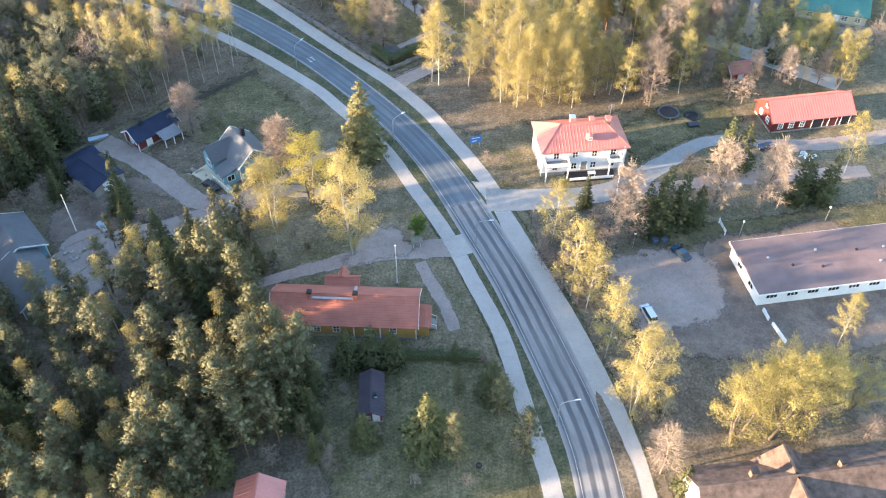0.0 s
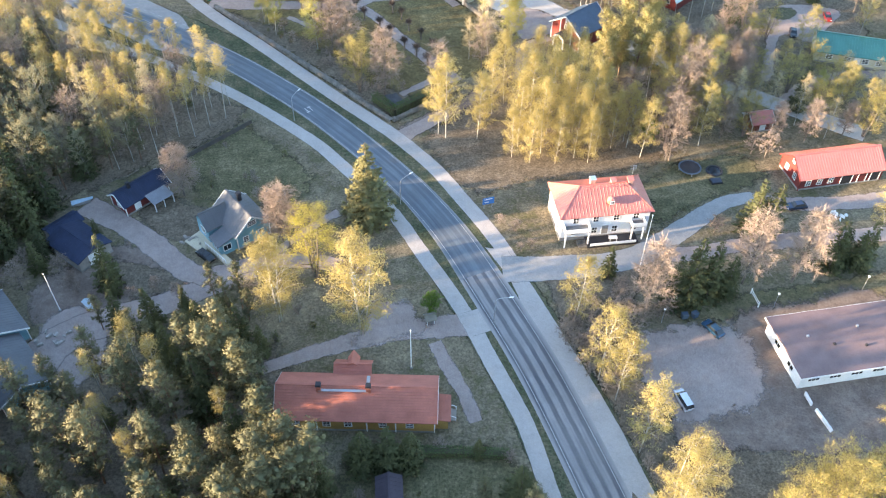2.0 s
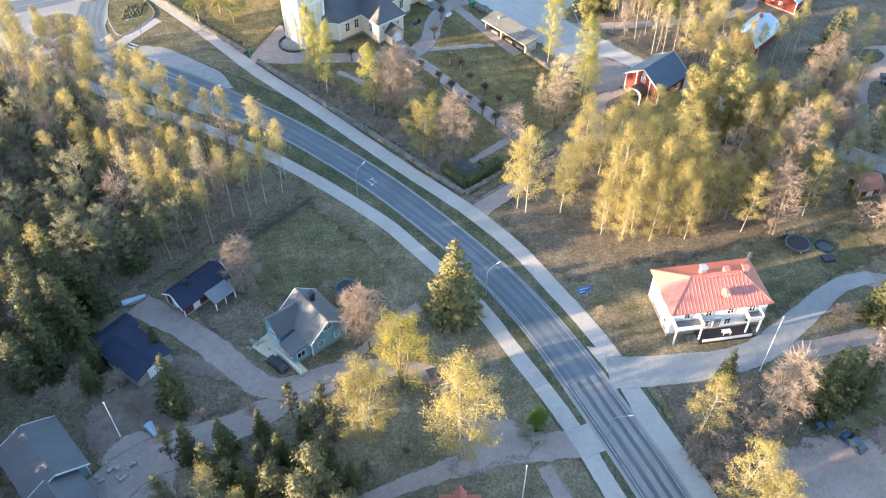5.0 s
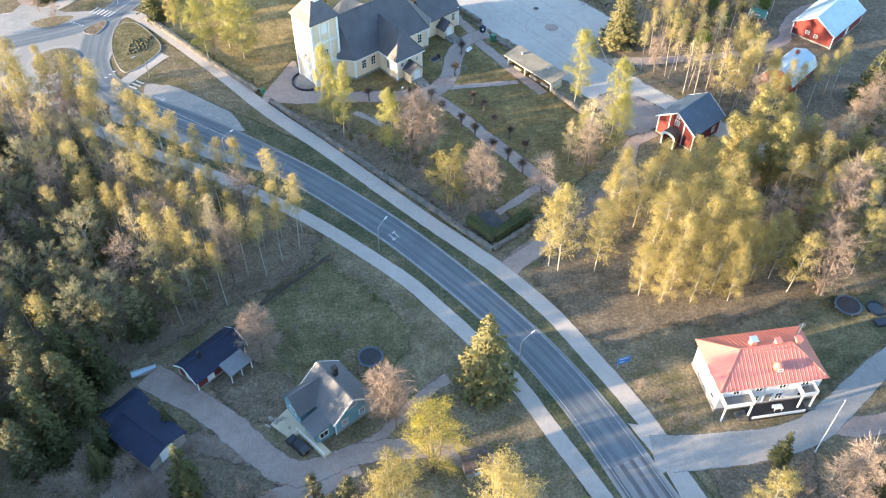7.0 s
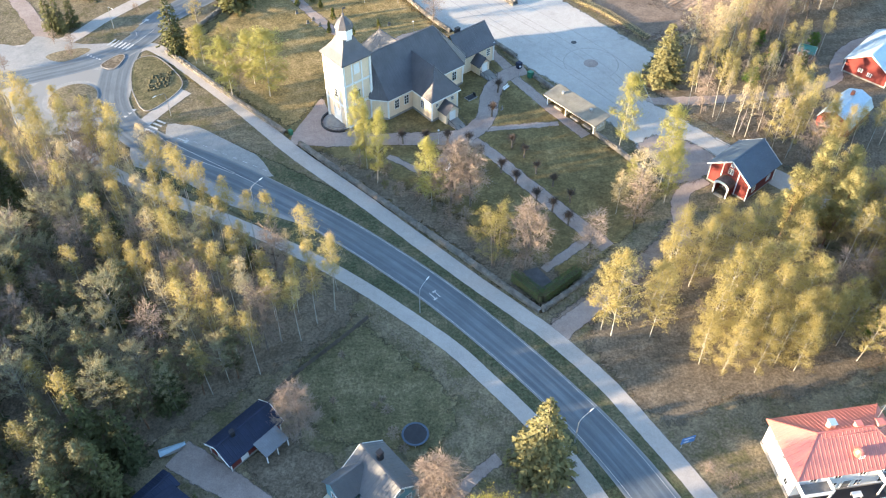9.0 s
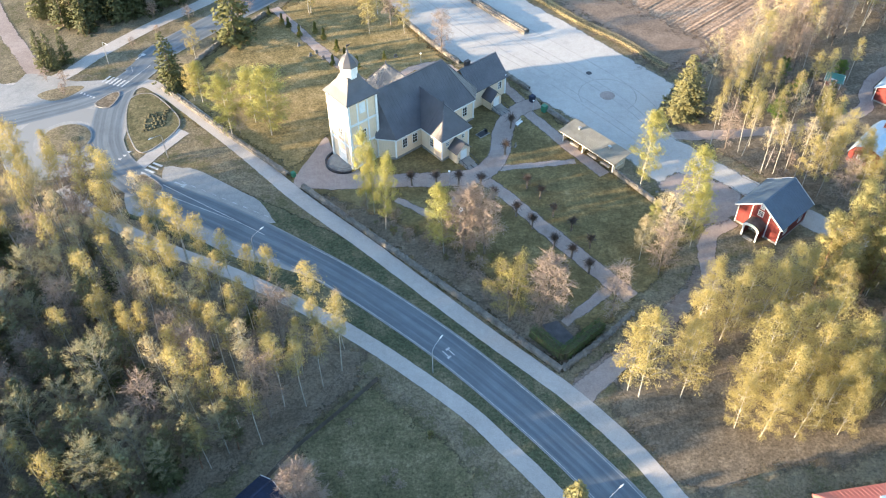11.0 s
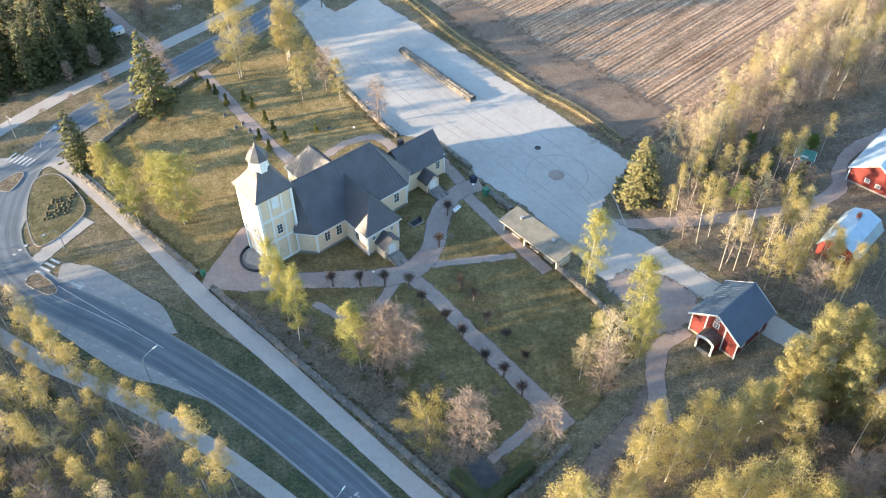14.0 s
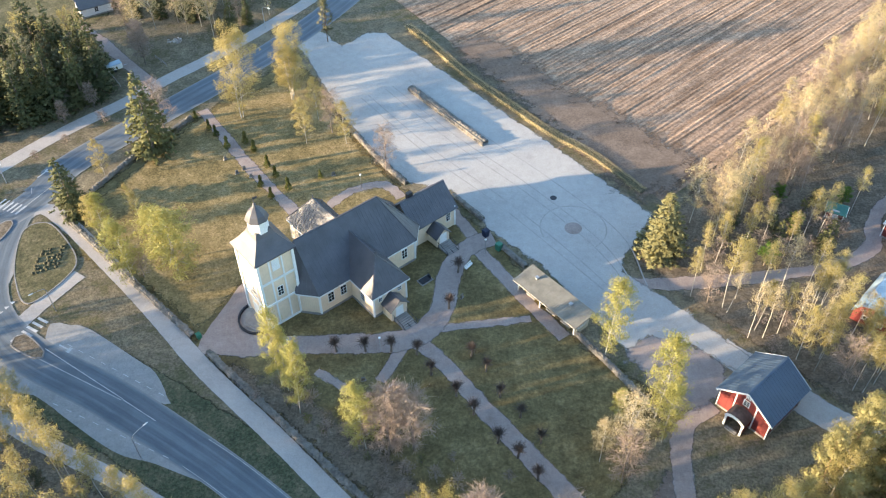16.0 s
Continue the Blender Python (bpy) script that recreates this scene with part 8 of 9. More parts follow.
def far_wood(poly, gap, seed, lo, hi, leaves=120):
    """A closed wood out of view beyond the gardens: too many trees to count."""
    rnd, rng = random.Random(seed), np.random.default_rng(seed)
    xs, ys = [p[0] for p in poly], [p[1] for p in poly]
    crowns, stems = [], Mesh()
    for i in range(int((max(xs) - min(xs)) * (max(ys) - min(ys)) / gap ** 2)):
        x, y, h = rnd.uniform(min(xs), max(xs)), rnd.uniform(min(ys), max(ys)), rnd.uniform(lo, hi)
        if not inside(x, y, poly):
            continue
        f = rng.random(leaves) ** 0.8
        r = h * 0.17 * (1.03 - f) ** 0.5 * np.sqrt(rng.random(leaves)) * rnd.uniform(0.8, 1.3)
        az = rng.random(leaves) * 2 * math.pi
        c = np.stack([x + r * np.cos(az), y + r * np.sin(az), h * (0.22 + 0.78 * f)], 1)
        crowns.append(leaf_points(c, rng.uniform(0.45, 0.8, leaves), rng))
        stems.tube([(x, y, 0), (x, y, h * 0.5), (x, y, h * 0.95)], [0.16, 0.11, 0.02], 4)
    v = np.concatenate(crowns)
    t = thing("far_wood", Matrix(), "dense wood continued out of view, added to cast shade", "wood", kind="stuff")
    part("crowns", raw_mesh("crowns", v, np.arange(len(v)).reshape(-1, 3), M["pine_leaf"]), None, t)
    part("trunks", stems, M["pine_bark"], t)


# unseen wood, added in the west to keep the low sun off the ground
far_wood([(-270, 25), (-100, 25), (-97, 38), (-112, 95), (-131, 102), (-130, 148), (-149, 186), (-270, 178)], 5.0, 41, 15, 22)

# ---- walls of field stone ----
def stone_row(name, line, h, w, label, seed, gap=0.55, piece=0.6):
    """A dry wall: each boulder a piece of its own, over a packed core."""
    t = thing(name, Matrix(), label, "stone wall")
    rnd = random.Random(seed)
    pts = spline([(*p, 0) for p in line], piece)
    core = Mesh()
    l, r = sides_of(pts, w * 0.4)
    for a, b in zip(l, r):
        core.v += [(a.x, a.y, 0), (a.x, a.y, h * 0.84), (b.x, b.y, h * 0.84), (b.x, b.y, 0)]
    for i in range(len(pts) - 1):
        core.f += [(4 * i + q, 4 * i + q + 1, 4 * i + q + 5, 4 * i + q + 4) for q in range(3)]
    part("core", core, M["stone"], t)
    return t, pts, h, w, rnd


shape_rnd = random.Random(2)
boulders = []
for s in range(5):
    bm = bmesh.new()
    bmesh.ops.create_icosphere(bm, subdivisions=1, radius=0.5)
    for v in bm.verts:
        v.co *= shape_rnd.uniform(0.8, 1.15)
        v.co.z *= 0.75
    me = bpy.data.meshes.new("stone")
    bm.to_mesh(me)
    bm.free()
    me.materials.append(M["stone"])
    boulders.append(me)
walls = [
    stone_row("churchyard_wall", [(-91.2, 246.4), (-81.6, 236.2), (-72.5, 226.6), (-65.1, 219.1), (-60.5, 214.4)], 0.9, 1.1, "low grey field-stone churchyard wall", 1),
    stone_row("churchyard_wall", [(-57.3, 210.8), (-41.3, 193.9), (-24.9, 176.9), (-17.6, 169.0), (-12.4, 163.5)], 0.9, 1.1, "low grey field-stone churchyard wall", 2),
    stone_row("churchyard_wall", [(-12.2, 163.7), (-4.2, 170.0), (1.5, 175.2)], 0.8, 0.9, "low grey field-stone churchyard wall", 3),
    stone_row("churchyard_wall", [(-34.8, 270.0), (-28.8, 260.0), (-23.8, 253.0)], 0.9, 1.0, "low grey field-stone churchyard wall", 4),
    stone_row("churchyard_wall", [(-14.5, 249.0), (-8.9, 241.6)], 0.9, 1.0, "low grey field-stone churchyard wall", 5),
    stone_row("churchyard_wall", [(-6.3, 234.6), (-1.9, 228.4)], 0.9, 1.0, "low grey field-stone churchyard wall", 6),
    stone_row("churchyard_wall", [(5.1, 212.2), (9.7, 205.1), (15.4, 195.7)], 0.9, 1.0, "low grey field-stone churchyard wall", 7),
    stone_row("churchyard_wall", [(-90.5, 248.4), (-81.1, 265.0), (-71.7, 278.1)], 0.9, 1.0, "low grey field-stone churchyard wall", 8),
    stone_row("boulder_row", [(-22.6, 286.8), (-14.6, 275.7), (-6.8, 265.2)], 1.3, 1.9, "row of pale boulders dividing the car park", 9),
]


# ---- hedges and field-edge growth ----
def hedge(name, line, h, w, material, label, seed, dens=38, size=0.12):
    rng = np.random.default_rng(seed)
    pts = spline([(*p, 0) for p in line], 0.7)
    c, out = [], []
    for a, b in zip(pts, pts[1:]):
        k = int(dens * (b - a).length)
        d = (b - a).normalized()
        n = np.array([-d.y, d.x, 0])
        base = np.array(a) + (np.array(b) - np.array(a)) * rng.random(k)[:, None]
        across, up = rng.uniform(-0.5, 0.5, k), rng.random(k) ** 0.7
        face = rng.random(k) < 0.6
        across = np.where(face, np.sign(across) * rng.uniform(0.4, 0.5, k), across)
        up = np.where(face, up, rng.uniform(0.86, 1.04, k))
        c.append(base + n * (across * w)[:, None] + np.array([0, 0, 1]) * (up * h)[:, None])
        out.append(n * np.where(face, np.sign(across) * 1.2, 0.0)[:, None] + np.array([0, 0, 1]) * np.where(face, 0.15, 1.0)[:, None])
    c, out = np.concatenate(c), np.concatenate(out)
    k = len(c)
    ob = thing(name, Matrix(), label, "hedge", kind="")
    part("foliage", spray_mesh("foliage", c, rng.normal(size=(k, 3)) + out * 0.3, rng.uniform(1.2, 2.2, k) * size, rng.uniform(0.5, 0.9, k) * size, material, rng, out), None, ob)
    # solid dark bars whose colour gives the shade between the hedge leaves
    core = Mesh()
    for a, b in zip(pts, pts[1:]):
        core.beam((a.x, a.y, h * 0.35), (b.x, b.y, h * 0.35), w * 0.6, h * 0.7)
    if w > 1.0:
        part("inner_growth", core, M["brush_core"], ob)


hedge("clipped_hedge", [(-16.4, 171.2), (-12.7, 166.9), (-11.9, 166.0), (-11.0, 166.7), (-4.6, 171.9)], 2.3, 1.8, M["hedge_leaf"], "dark green clipped hedge at the churchyard corner", 1, 260, 0.11)
hedge("clipped_hedge", [(-9.6, 83.2), (-0.1, 82.8), (6.4, 82.3)], 1.7, 1.4, M["hedge_leaf"], "dark green garden hedge", 2, 200, 0.11)
hedge("field_hedge", [(-23.2, 314.5), (-17.3, 305.3), (-9.7, 292.2), (-0.4, 279.2), (7.3, 268.8), (15.7, 259.7), (23.6, 247.9)], 1.1, 2.0, M["straw_leaf"], "strip of tawny dry growth along the field", 3, 150, 0.11)
hedge("field_hedge", [(-55.9, 150.5), (-48.9, 162.4), (-44.7, 164.3), (-35.7, 157.5), (-22.1, 142.2)], 0.7, 0.9, M["twig"], "low brown untrimmed hedge of the garden", 4, 34, 0.09)


# ---- street furniture ----
def street_lamp(x, y, turn, h=6.1, arm=2.2):
    t = thing("street_lamp", pose(x, y, 0, 0, 0, turn), "grey steel street lamp with a curved arm", "street lamp", "street lamps")
    mb = Mesh()
    mb.tube([(0, 0, 0), (0, 0, h * 0.6), (0, 0, h - 0.6)], [0.11, 0.08, 0.06], 8)
    part("pole", mb, M["steel"], t)
    mb = Mesh()
    mb.tube([(0, 0, h - 0.7), (0.25, 0, h - 0.15), (1.0, 0, h + 0.12), (arm, 0, h + 0.3)], [0.06, 0.05, 0.045, 0.04], 6)
    part("arm", mb, M["steel"], t)
    mb = Mesh()
    mb.tube([(arm - 0.1, 0, h + 0.3), (arm + 0.25, 0, h + 0.34), (arm + 0.75, 0, h + 0.36)], [0.06, 0.12, 0.07], 8)
    part("lamp_head", mb, M["lamp_glass"], t)


for x, y, a in ((5.8, 108.1, 0), (16.9, 70.2, 8), (-33.1, 164.2, 55), (-10.2, 137.7, 37), (-64.3, 190.8, 45), (-85.8, 221.4, 226), (-106.1, 257.3, -50), (-59.5, 316.1, -40)):
    street_lamp(x, y, a)


def post_lamp(x, y, h=3.4):
    t = thing("post_lamp", pose(x, y, 0), "short park lamp with a white globe head", "lamp", "park lamps")
    mb = Mesh()
    mb.tube([(0, 0, 0), (0, 0, h)], [0.05, 0.035], 6)
    part("pole", mb, M["steel"], t)
    mb = Mesh()
    mb.lathe((0, 0, h), [(0.06, 0), (0.2, 0.08), (0.22, 0.2), (0.14, 0.3), (0.04, 0.34)], 10)
    part("lamp_head", mb, M["lamp_glass"], t)


for x, y in ((34.0, 107.7), (70.8, 114.7), (54.0, 110.9), (-43.6, 210.1), (-32.9, 252.3), (-28.3, 210.0), (-9.1, 232.5)):
    post_lamp(x, y)


def flagpole(x, y, h, lean=0):
    t = thing("flagpole", pose(x, y, 0, lean, 0, 0), "tall white painted flagpole", "flagpole")
    mb = Mesh()
    mb.tube([(0, 0, 0), (0, 0, h * 0.5), (0, 0, h)], [0.09, 0.075, 0.04], 8)
    part("pole", mb, M["white"], t)
    mb = Mesh()
    mb.lathe((0, 0, h), [(0.03, 0), (0.12, 0.1), (0.03, 0.22)], 8)
    part("knob", mb, M["white"], t)
    mb = Mesh()
    mb.box((0, 0, 0), (0.4, 0.4, 0.35))
    part("foot", mb, M["kerb"], t)


flagpole(32.4, 119.7, 13.5)
flagpole(-67.2, 111.5, 9.0)
flagpole(-8.0, 98.8, 9.4)


def trampoline(x, y, r=2.3):
    t = thing("trampoline", pose(x, y, 0), "round garden trampoline with a dark mat", "trampoline", "trampolines")
    mb = Mesh()
    mb.lathe((0, 0, 0), [(r - 0.3, 0.78), (r - 0.3, 0.8)], 28)
    part("mat", mb, M["dark"], t)
    pad = Mesh()
    for rr_, zz_ in ((r, 0.78), (r, 0.84), (r - 0.32, 0.86), (r - 0.32, 0.78)):
        pad.v += [(rr_ * math.cos(2 * math.pi * i / 28), rr_ * math.sin(2 * math.pi * i / 28), zz_) for i in range(28)]
    pad.f = [(k * 28 + i, k * 28 + (i + 1) % 28, (k + 1) % 4 * 28 + (i + 1) % 28, (k + 1) % 4 * 28 + i) for k in range(4) for i in range(28)]
    part("pad", pad, M["blue_roof"], t)
    for i in range(4):
        a = math.pi / 2 * i
        leg = Mesh()
        leg.beam((r * 0.92 * math.cos(a), r * 0.92 * math.sin(a), 0), (r * 0.92 * math.cos(a), r * 0.92 * math.sin(a), 0.8), 0.08)
        part("leg", leg, M["steel"], t)


trampoline(47.6, 147.3)
trampoline(-34.3, 139.6, 2.1)


def car(x, y, turn, colour, label, van=False, size=0.9):
    t = thing("car", pose(x, y, 0, 0, 0, turn) @ Matrix.Scale(size, 4), label, "car", "parked cars")
    paint = plain("car_paint_" + label.split()[0], colour, 0.25, 0.2, 0.04, 0.5, 5, 0, 0.6)
    L, W = 4.4, 1.76
    prof = [(-2.2, 0.35), (-2.2, 0.75), (-1.9, 0.95), (-1.1, 1.0), (2.0, 0.98), (2.2, 0.8), (2.2, 0.35)]
    cab = [(-1.15, 0.98), (-0.45, 1.45), (1.2, 1.47), (1.95, 0.96)] if not van else [(-1.5, 0.98), (-0.8, 1.7), (2.0, 1.74), (2.18, 0.96)]

    def loft(p, w0, w1):
        mb = Mesh()
        k = len(p)
        zmin, zmax = min(q[1] for q in p), max(q[1] for q in p)
        wid = lambda z: w0 + (w1 - w0) * (z - zmin) / (zmax - zmin)
        for s in (-1, 1):
            n = len(mb.v)
            mb.v += [(q[0], s * wid(q[1]) / 2, q[1]) for q in p]
            mb.f.append(tuple(range(n, n + k)) if s < 0 else tuple(range(n + k - 1, n - 1, -1)))
        mb.f += [(i, i + k, (i + 1) % k + k, (i + 1) % k) for i in range(k)]
        return mb

    part("body", loft(prof, W, W * 0.97), paint, t)
    part("cabin_glass", loft(cab, W * 0.93, W * 0.72), M["pane"], t, "dark car windows")
    roof = Mesh()
    a, b = cab[1], cab[2]
    roof.slab([(a[0] + 0.05, -W * 0.36, a[1] + 0.03), (b[0] - 0.05, -W * 0.36, b[1] + 0.03), (b[0] - 0.05, W * 0.36, b[1] + 0.03), (a[0] + 0.05, W * 0.36, a[1] + 0.03)], 0.06)
    part("roof_panel", roof, paint, t)
    for x0 in (-1.4, 1.35):
        for s in (-1, 1):
            wh_ = Mesh()
            wh_.lathe((0, 0, -0.1), [(0.32, 0), (0.32, 0.2)], 14)
            w_ = part("wheel", wh_, M["dark"], t)
            w_.matrix_local = pose(x0, s * W * 0.46, 0.32, 90, 0, 0)
    for x0, mat_ in ((-2.2, M["lamp_glass"]), (2.2, M["brick"])):
        for s in (-1, 1):
            l_ = Mesh()
            l_.box((x0, s * 0.62, 0.62), (0.06, 0.34, 0.14))
            part("headlight" if x0 < 0 else "tail_light", l_, mat_, t)


car(-44.9, 123.8, -43, (0.02, 0.025, 0.03), "black estate car parked on the gravel drive")
car(42.3, 105.9, -58, (0.02, 0.07, 0.13), "blue hatchback parked on the gravel yard")
car(34.2, 91.8, -74, (0.62, 0.66, 0.70), "silver van parked on the gravel yard", True)
car(95.2, 205.4, 80, (0.35, 0.03, 0.03), "red hatchback parked on the gravel forecourt")
car(84.3, 198.0, 75, (0.05, 0.055, 0.06), "grey saloon parked on the gravel forecourt")
car(65.7, 136.0, 8, (0.03, 0.05, 0.09), "dark blue saloon parked beside the barn")

for x, y, a in ((-12.4, 229.0, 50), (-26.5, 201.8, 58)):
    t = thing("bench", pose(x, y, 0, 0, 0, a), "white wooden park bench", "bench", "park benches")
    for k in range(3):
        mb = Mesh()
        mb.box((0, -0.2 + 0.18 * k, 0.42), (2.0, 0.15, 0.05))
        part("seat_slat", mb, M["white"], t)
    for s in (-0.8, 0.8):
        mb = Mesh()
        mb.box((s, 0, 0), (0.1, 0.5, 0.42))
        part("leg", mb, M["kerb"], t)
    mb = Mesh()
    mb.box((0, 0.28, 0.55), (2.0, 0.05, 0.35))
    part("backrest", mb, M["white"], t)
for x, y, mat_ in ((-6.5, 233.4, "green_bin"), (-8.7, 237.2, "navy_roof"), (-59.4, 214.2, "green_bin"), (-39.4, 108.6, "steel")):
    t = thing("waste_bin", pose(x, y, 0, 0, 0, 40) @ Matrix.Scale(1.35 if y > 230 else 1.0, 4), "wheeled waste bin beside the wall", "bin")
    mb = Mesh()
    mb.box((0, 0, 0.0), (0.7, 0.7, 1.08), 0, 1.15)
    part("bin_body", mb, M[mat_], t)
    mb = Mesh()
    mb.box((0, 0, 1.08), (0.86, 0.86, 0.1), 0, 0.85)
    part("lid", mb, M[mat_], t)
for x, y, a in ((-58.9, 258.1, 35), (-55.8, 256.8, 40), (-57.6, 259.4, 30), (-62.0, 262.8, 42), (-38.8, 256.6, 20), (-31.0, 204.0, 10), (-14.0, 221.5, 60)):
    t = thing("headstone", pose(x, y, 0, 0, 0, a), "small grey granite headstone on the churchyard lawn", "headstone", "headstones")
    mb = Mesh()
    mb.box((0, 0, 0), (0.9, 0.4, 0.15))
    part("plinth", mb, M["kerb"], t)
    mb = Mesh()
    mb.box((0, 0, 0.15), (0.7, 0.2, 0.75), 0, 0.86)
    part("slab", mb, M["stone"], t)
sg = thing("road_sign", pose(6.46, 136.4, 0, 0, 0, 16), "blue direction sign on two posts", "sign")
mb = Mesh()
mb.box((0, 0, 1.15), (2.3, 0.06, 1.55))
part("panel", mb, M["blue_sign"], sg)
for s in (-0.8, 0.8):
    mb = Mesh()
    mb.box((s, 0.06, 0), (0.08, 0.06, 2.7))
    part("post", mb, M["steel"], sg)
mb = Mesh()
mb.box((0, -0.04, 2.25), (1.6, 0.02, 0.16)).box((-0.3, -0.04, 1.55), (0.9, 0.02, 0.16))
part("lettering_bar", mb, M["white"], sg)
ws = thing("lych_shelter", pose(-4.9, 108.3, 0, 0, 0, 15), "tiny white-posted well canopy beside the drive", "well")
gable_roof(ws, 1.6, 1.4, 1.5, 2.1, M["shed_roof"], 0.2)
for x in (-0.6, 0.6):
    for y in (-0.5, 0.5):
        mb = Mesh()
        mb.box((x, y, 0), (0.1, 0.1, 1.55))
        part("post", mb, M["white"], ws)
mb = Mesh()
mb.lathe((0, 0, 0), [(0.5, 0), (0.5, 0.7), (0.4, 0.7)], 12)
part("well_ring", mb, M["kerb"], ws)

# ---- clutter in the yards ----
def simple(name, m, label, category, pieces, group=""):
    """A small thing from named parts: (part name, centre, size, material, taper)."""
    t = thing(name, m, label, category, group)
    for pn, c, size, mat_, taper in pieces:
        mb = Mesh()
        mb.box(c, size, 0, taper)
        part(pn, mb, M[mat_], t)
    return t


tr = simple("trailer", pose(-93.5, 298.5, 0, 0, 0, 35), "small white covered car trailer", "trailer", [("box_body", (0, 0, 0.5), (3.6, 1.9, 1.3), "white", 0.97), ("lid", (0, 0, 1.8), (3.7, 2.0, 0.12), "pale_roof", 0.9), ("drawbar", (2.5, 0, 0.45), (1.5, 0.12, 0.1), "steel", 1.0)])
for s in (-1, 1):
    wl = Mesh()
    wl.lathe((0, 0, -0.09), [(0.32, 0), (0.32, 0.18)], 12)
    part("wheel", wl, M["dark"], tr).matrix_local = pose(-0.2, s * 1.0, 0.32, 90, 0, 0)
for x, y, a in ((38.1, 108.8, 10), (39.9, 109.0, 25)):
    simple("waste_bin", pose(x, y, 0, 0, 0, a), "dark blue wheeled waste bin beside the parking", "bin", [("bin_body", (0, 0, 0.06), (0.95, 0.8, 1.0), "blue_roof", 1.12), ("lid", (0, 0, 1.06), (1.12, 0.95, 0.12), "blue_roof", 0.85)], "waste bins")
simple("garden_box", pose(52.1, 143.7, 0, 0, 0, 8), "low dark sandbox with a cover", "sandbox", [("frame", (0, 0, 0), (2.2, 1.5, 0.4), "dark", 1.0), ("cover", (0, 0, 0.4), (2.0, 1.35, 0.06), "dark_roof", 0.95)])
pl = thing("garden_pond", pose(52.6, 147.0, 0), "small dark oval garden pond with a stone rim", "pond")
mb = Mesh()
mb.lathe((0, 0, 0), [(1.5, 0.02), (1.45, 0.06)], 16)
part("water", mb, M["pane"], pl)
mb = Mesh()
for rr_, zz_ in ((1.75, 0.0), (1.7, 0.2), (1.4, 0.2), (1.35, 0.0)):
    mb.v += [(rr_ * math.cos(2 * math.pi * i / 16), rr_ * math.sin(2 * math.pi * i / 16), zz_) for i in range(16)]
mb.f = [(q * 16 + i, q * 16 + (i + 1) % 16, (q + 1) * 16 + (i + 1) % 16, (q + 1) * 16 + i) for q in range(3) for i in range(16)]
part("rim", mb, M["dark"], pl)
for x, y, a, L in ((-70.6, 138.4, 25, 4.0), (-62.4, 112.1, -50, 3.0)):
    t = thing("covered_boat", pose(x, y, 0, 0, 0, a), "small boat under a pale blue tarpaulin", "boat", "covered boats")
    hull = Mesh()
    hull.tube([(-L / 2, 0, 0.45), (-L / 4, 0, 0.42), (L / 4, 0, 0.42), (L / 2, 0, 0.6)], [0.5, 0.62, 0.55, 0.08], 8)
    part("hull", hull, M["kerb"], t)
    cov = Mesh()
    cov.slab([(-L / 2, -0.7, 0.85), (L / 2, -0.3, 0.85), (L / 2, 0, 1.1), (-L / 2, 0, 1.2)], 0.06).slab([(-L / 2, 0, 1.2), (L / 2, 0, 1.1), (L / 2, 0.3, 0.85), (-L / 2, 0.7, 0.85)], 0.06)
    part("tarpaulin", cov, M["tarp"], t)
for x, y, r in ((5.6, 247.5, 0.7), (8.3, 238.5, 1.7)):
    mb = Mesh()
    mb.lathe((x, y, 0.05), [(r, 0), (r * 0.97, 0.025)], 24)
    grounded(part("drain_patch", mb, M["gravel"] if r > 1 else M["dark"]), "dark round patch in the gravel of the car park", "ground")
gl = thing("goal", pose(30.8, 177.1, 0, 0, 0, 20), "small white goal frame on the grass", "goal")
for nm, a_, b_ in (("post", (-0.9, 0, 0), (-0.9, 0, 1.2)), ("post", (0.9, 0, 0), (0.9, 0, 1.2)), ("crossbar", (-0.9, 0, 1.2), (0.9, 0, 1.2)), ("stay", (-0.9, 0, 1.2), (-0.9, 0.8, 0)), ("stay", (0.9, 0, 1.2), (0.9, 0.8, 0))):
    mb = Mesh()
    mb.beam(a_, b_, 0.07)
    part(nm, mb, M["white"], gl)
ty = thing("tyre", pose(5.1, 63.5, 0), "old black tyre lying on the lawn", "tyre")
mb = Mesh()
for rr_, zz_ in ((0.5, 0.04), (0.5, 0.2), (0.3, 0.22), (0.3, 0.02)):
    mb.v += [(rr_ * math.cos(2 * math.pi * i / 16), rr_ * math.sin(2 * math.pi * i / 16), zz_) for i in range(16)]
mb.f = [(q * 16 + i, q * 16 + (i + 1) % 16, (q + 1) % 4 * 16 + (i + 1) % 16, (q + 1) % 4 * 16 + i) for q in range(4) for i in range(16)]
part("tread", mb, M["dark"], ty)
heap_rnd = random.Random(8)
for cx, cy, n_, mat_, lab in ((-81.4, 310.5, 16, "rubble", "loose heap of pale rubble and boards"), (73.4, 133.8, 8, "white", "scattered white boards on the grass"), (-66.5, 105.5, 12, "rubble", "jumble of garden things beside the house"), (-48.3, 128.0, 9, "grey_wood", "stack of weathered boards in the yard")):
    t = thing("rubble_heap", pose(cx, cy, 0), lab, "heap")
    for i in range(n_):
        mb = Mesh()
        mb.box((heap_rnd.gauss(0, 1.0), heap_rnd.gauss(0, 0.8), 0), (heap_rnd.uniform(0.3, 1.3), heap_rnd.uniform(0.2, 0.6), heap_rnd.uniform(0.15, 0.6)), heap_rnd.uniform(0, 3), 0.8)
        part("chunk", mb, M[mat_], t)
gp = thing("gate", pose(51.3, 112.0, 0, 0, 0, 8), "white board gate and fence beside the lawn", "gate")
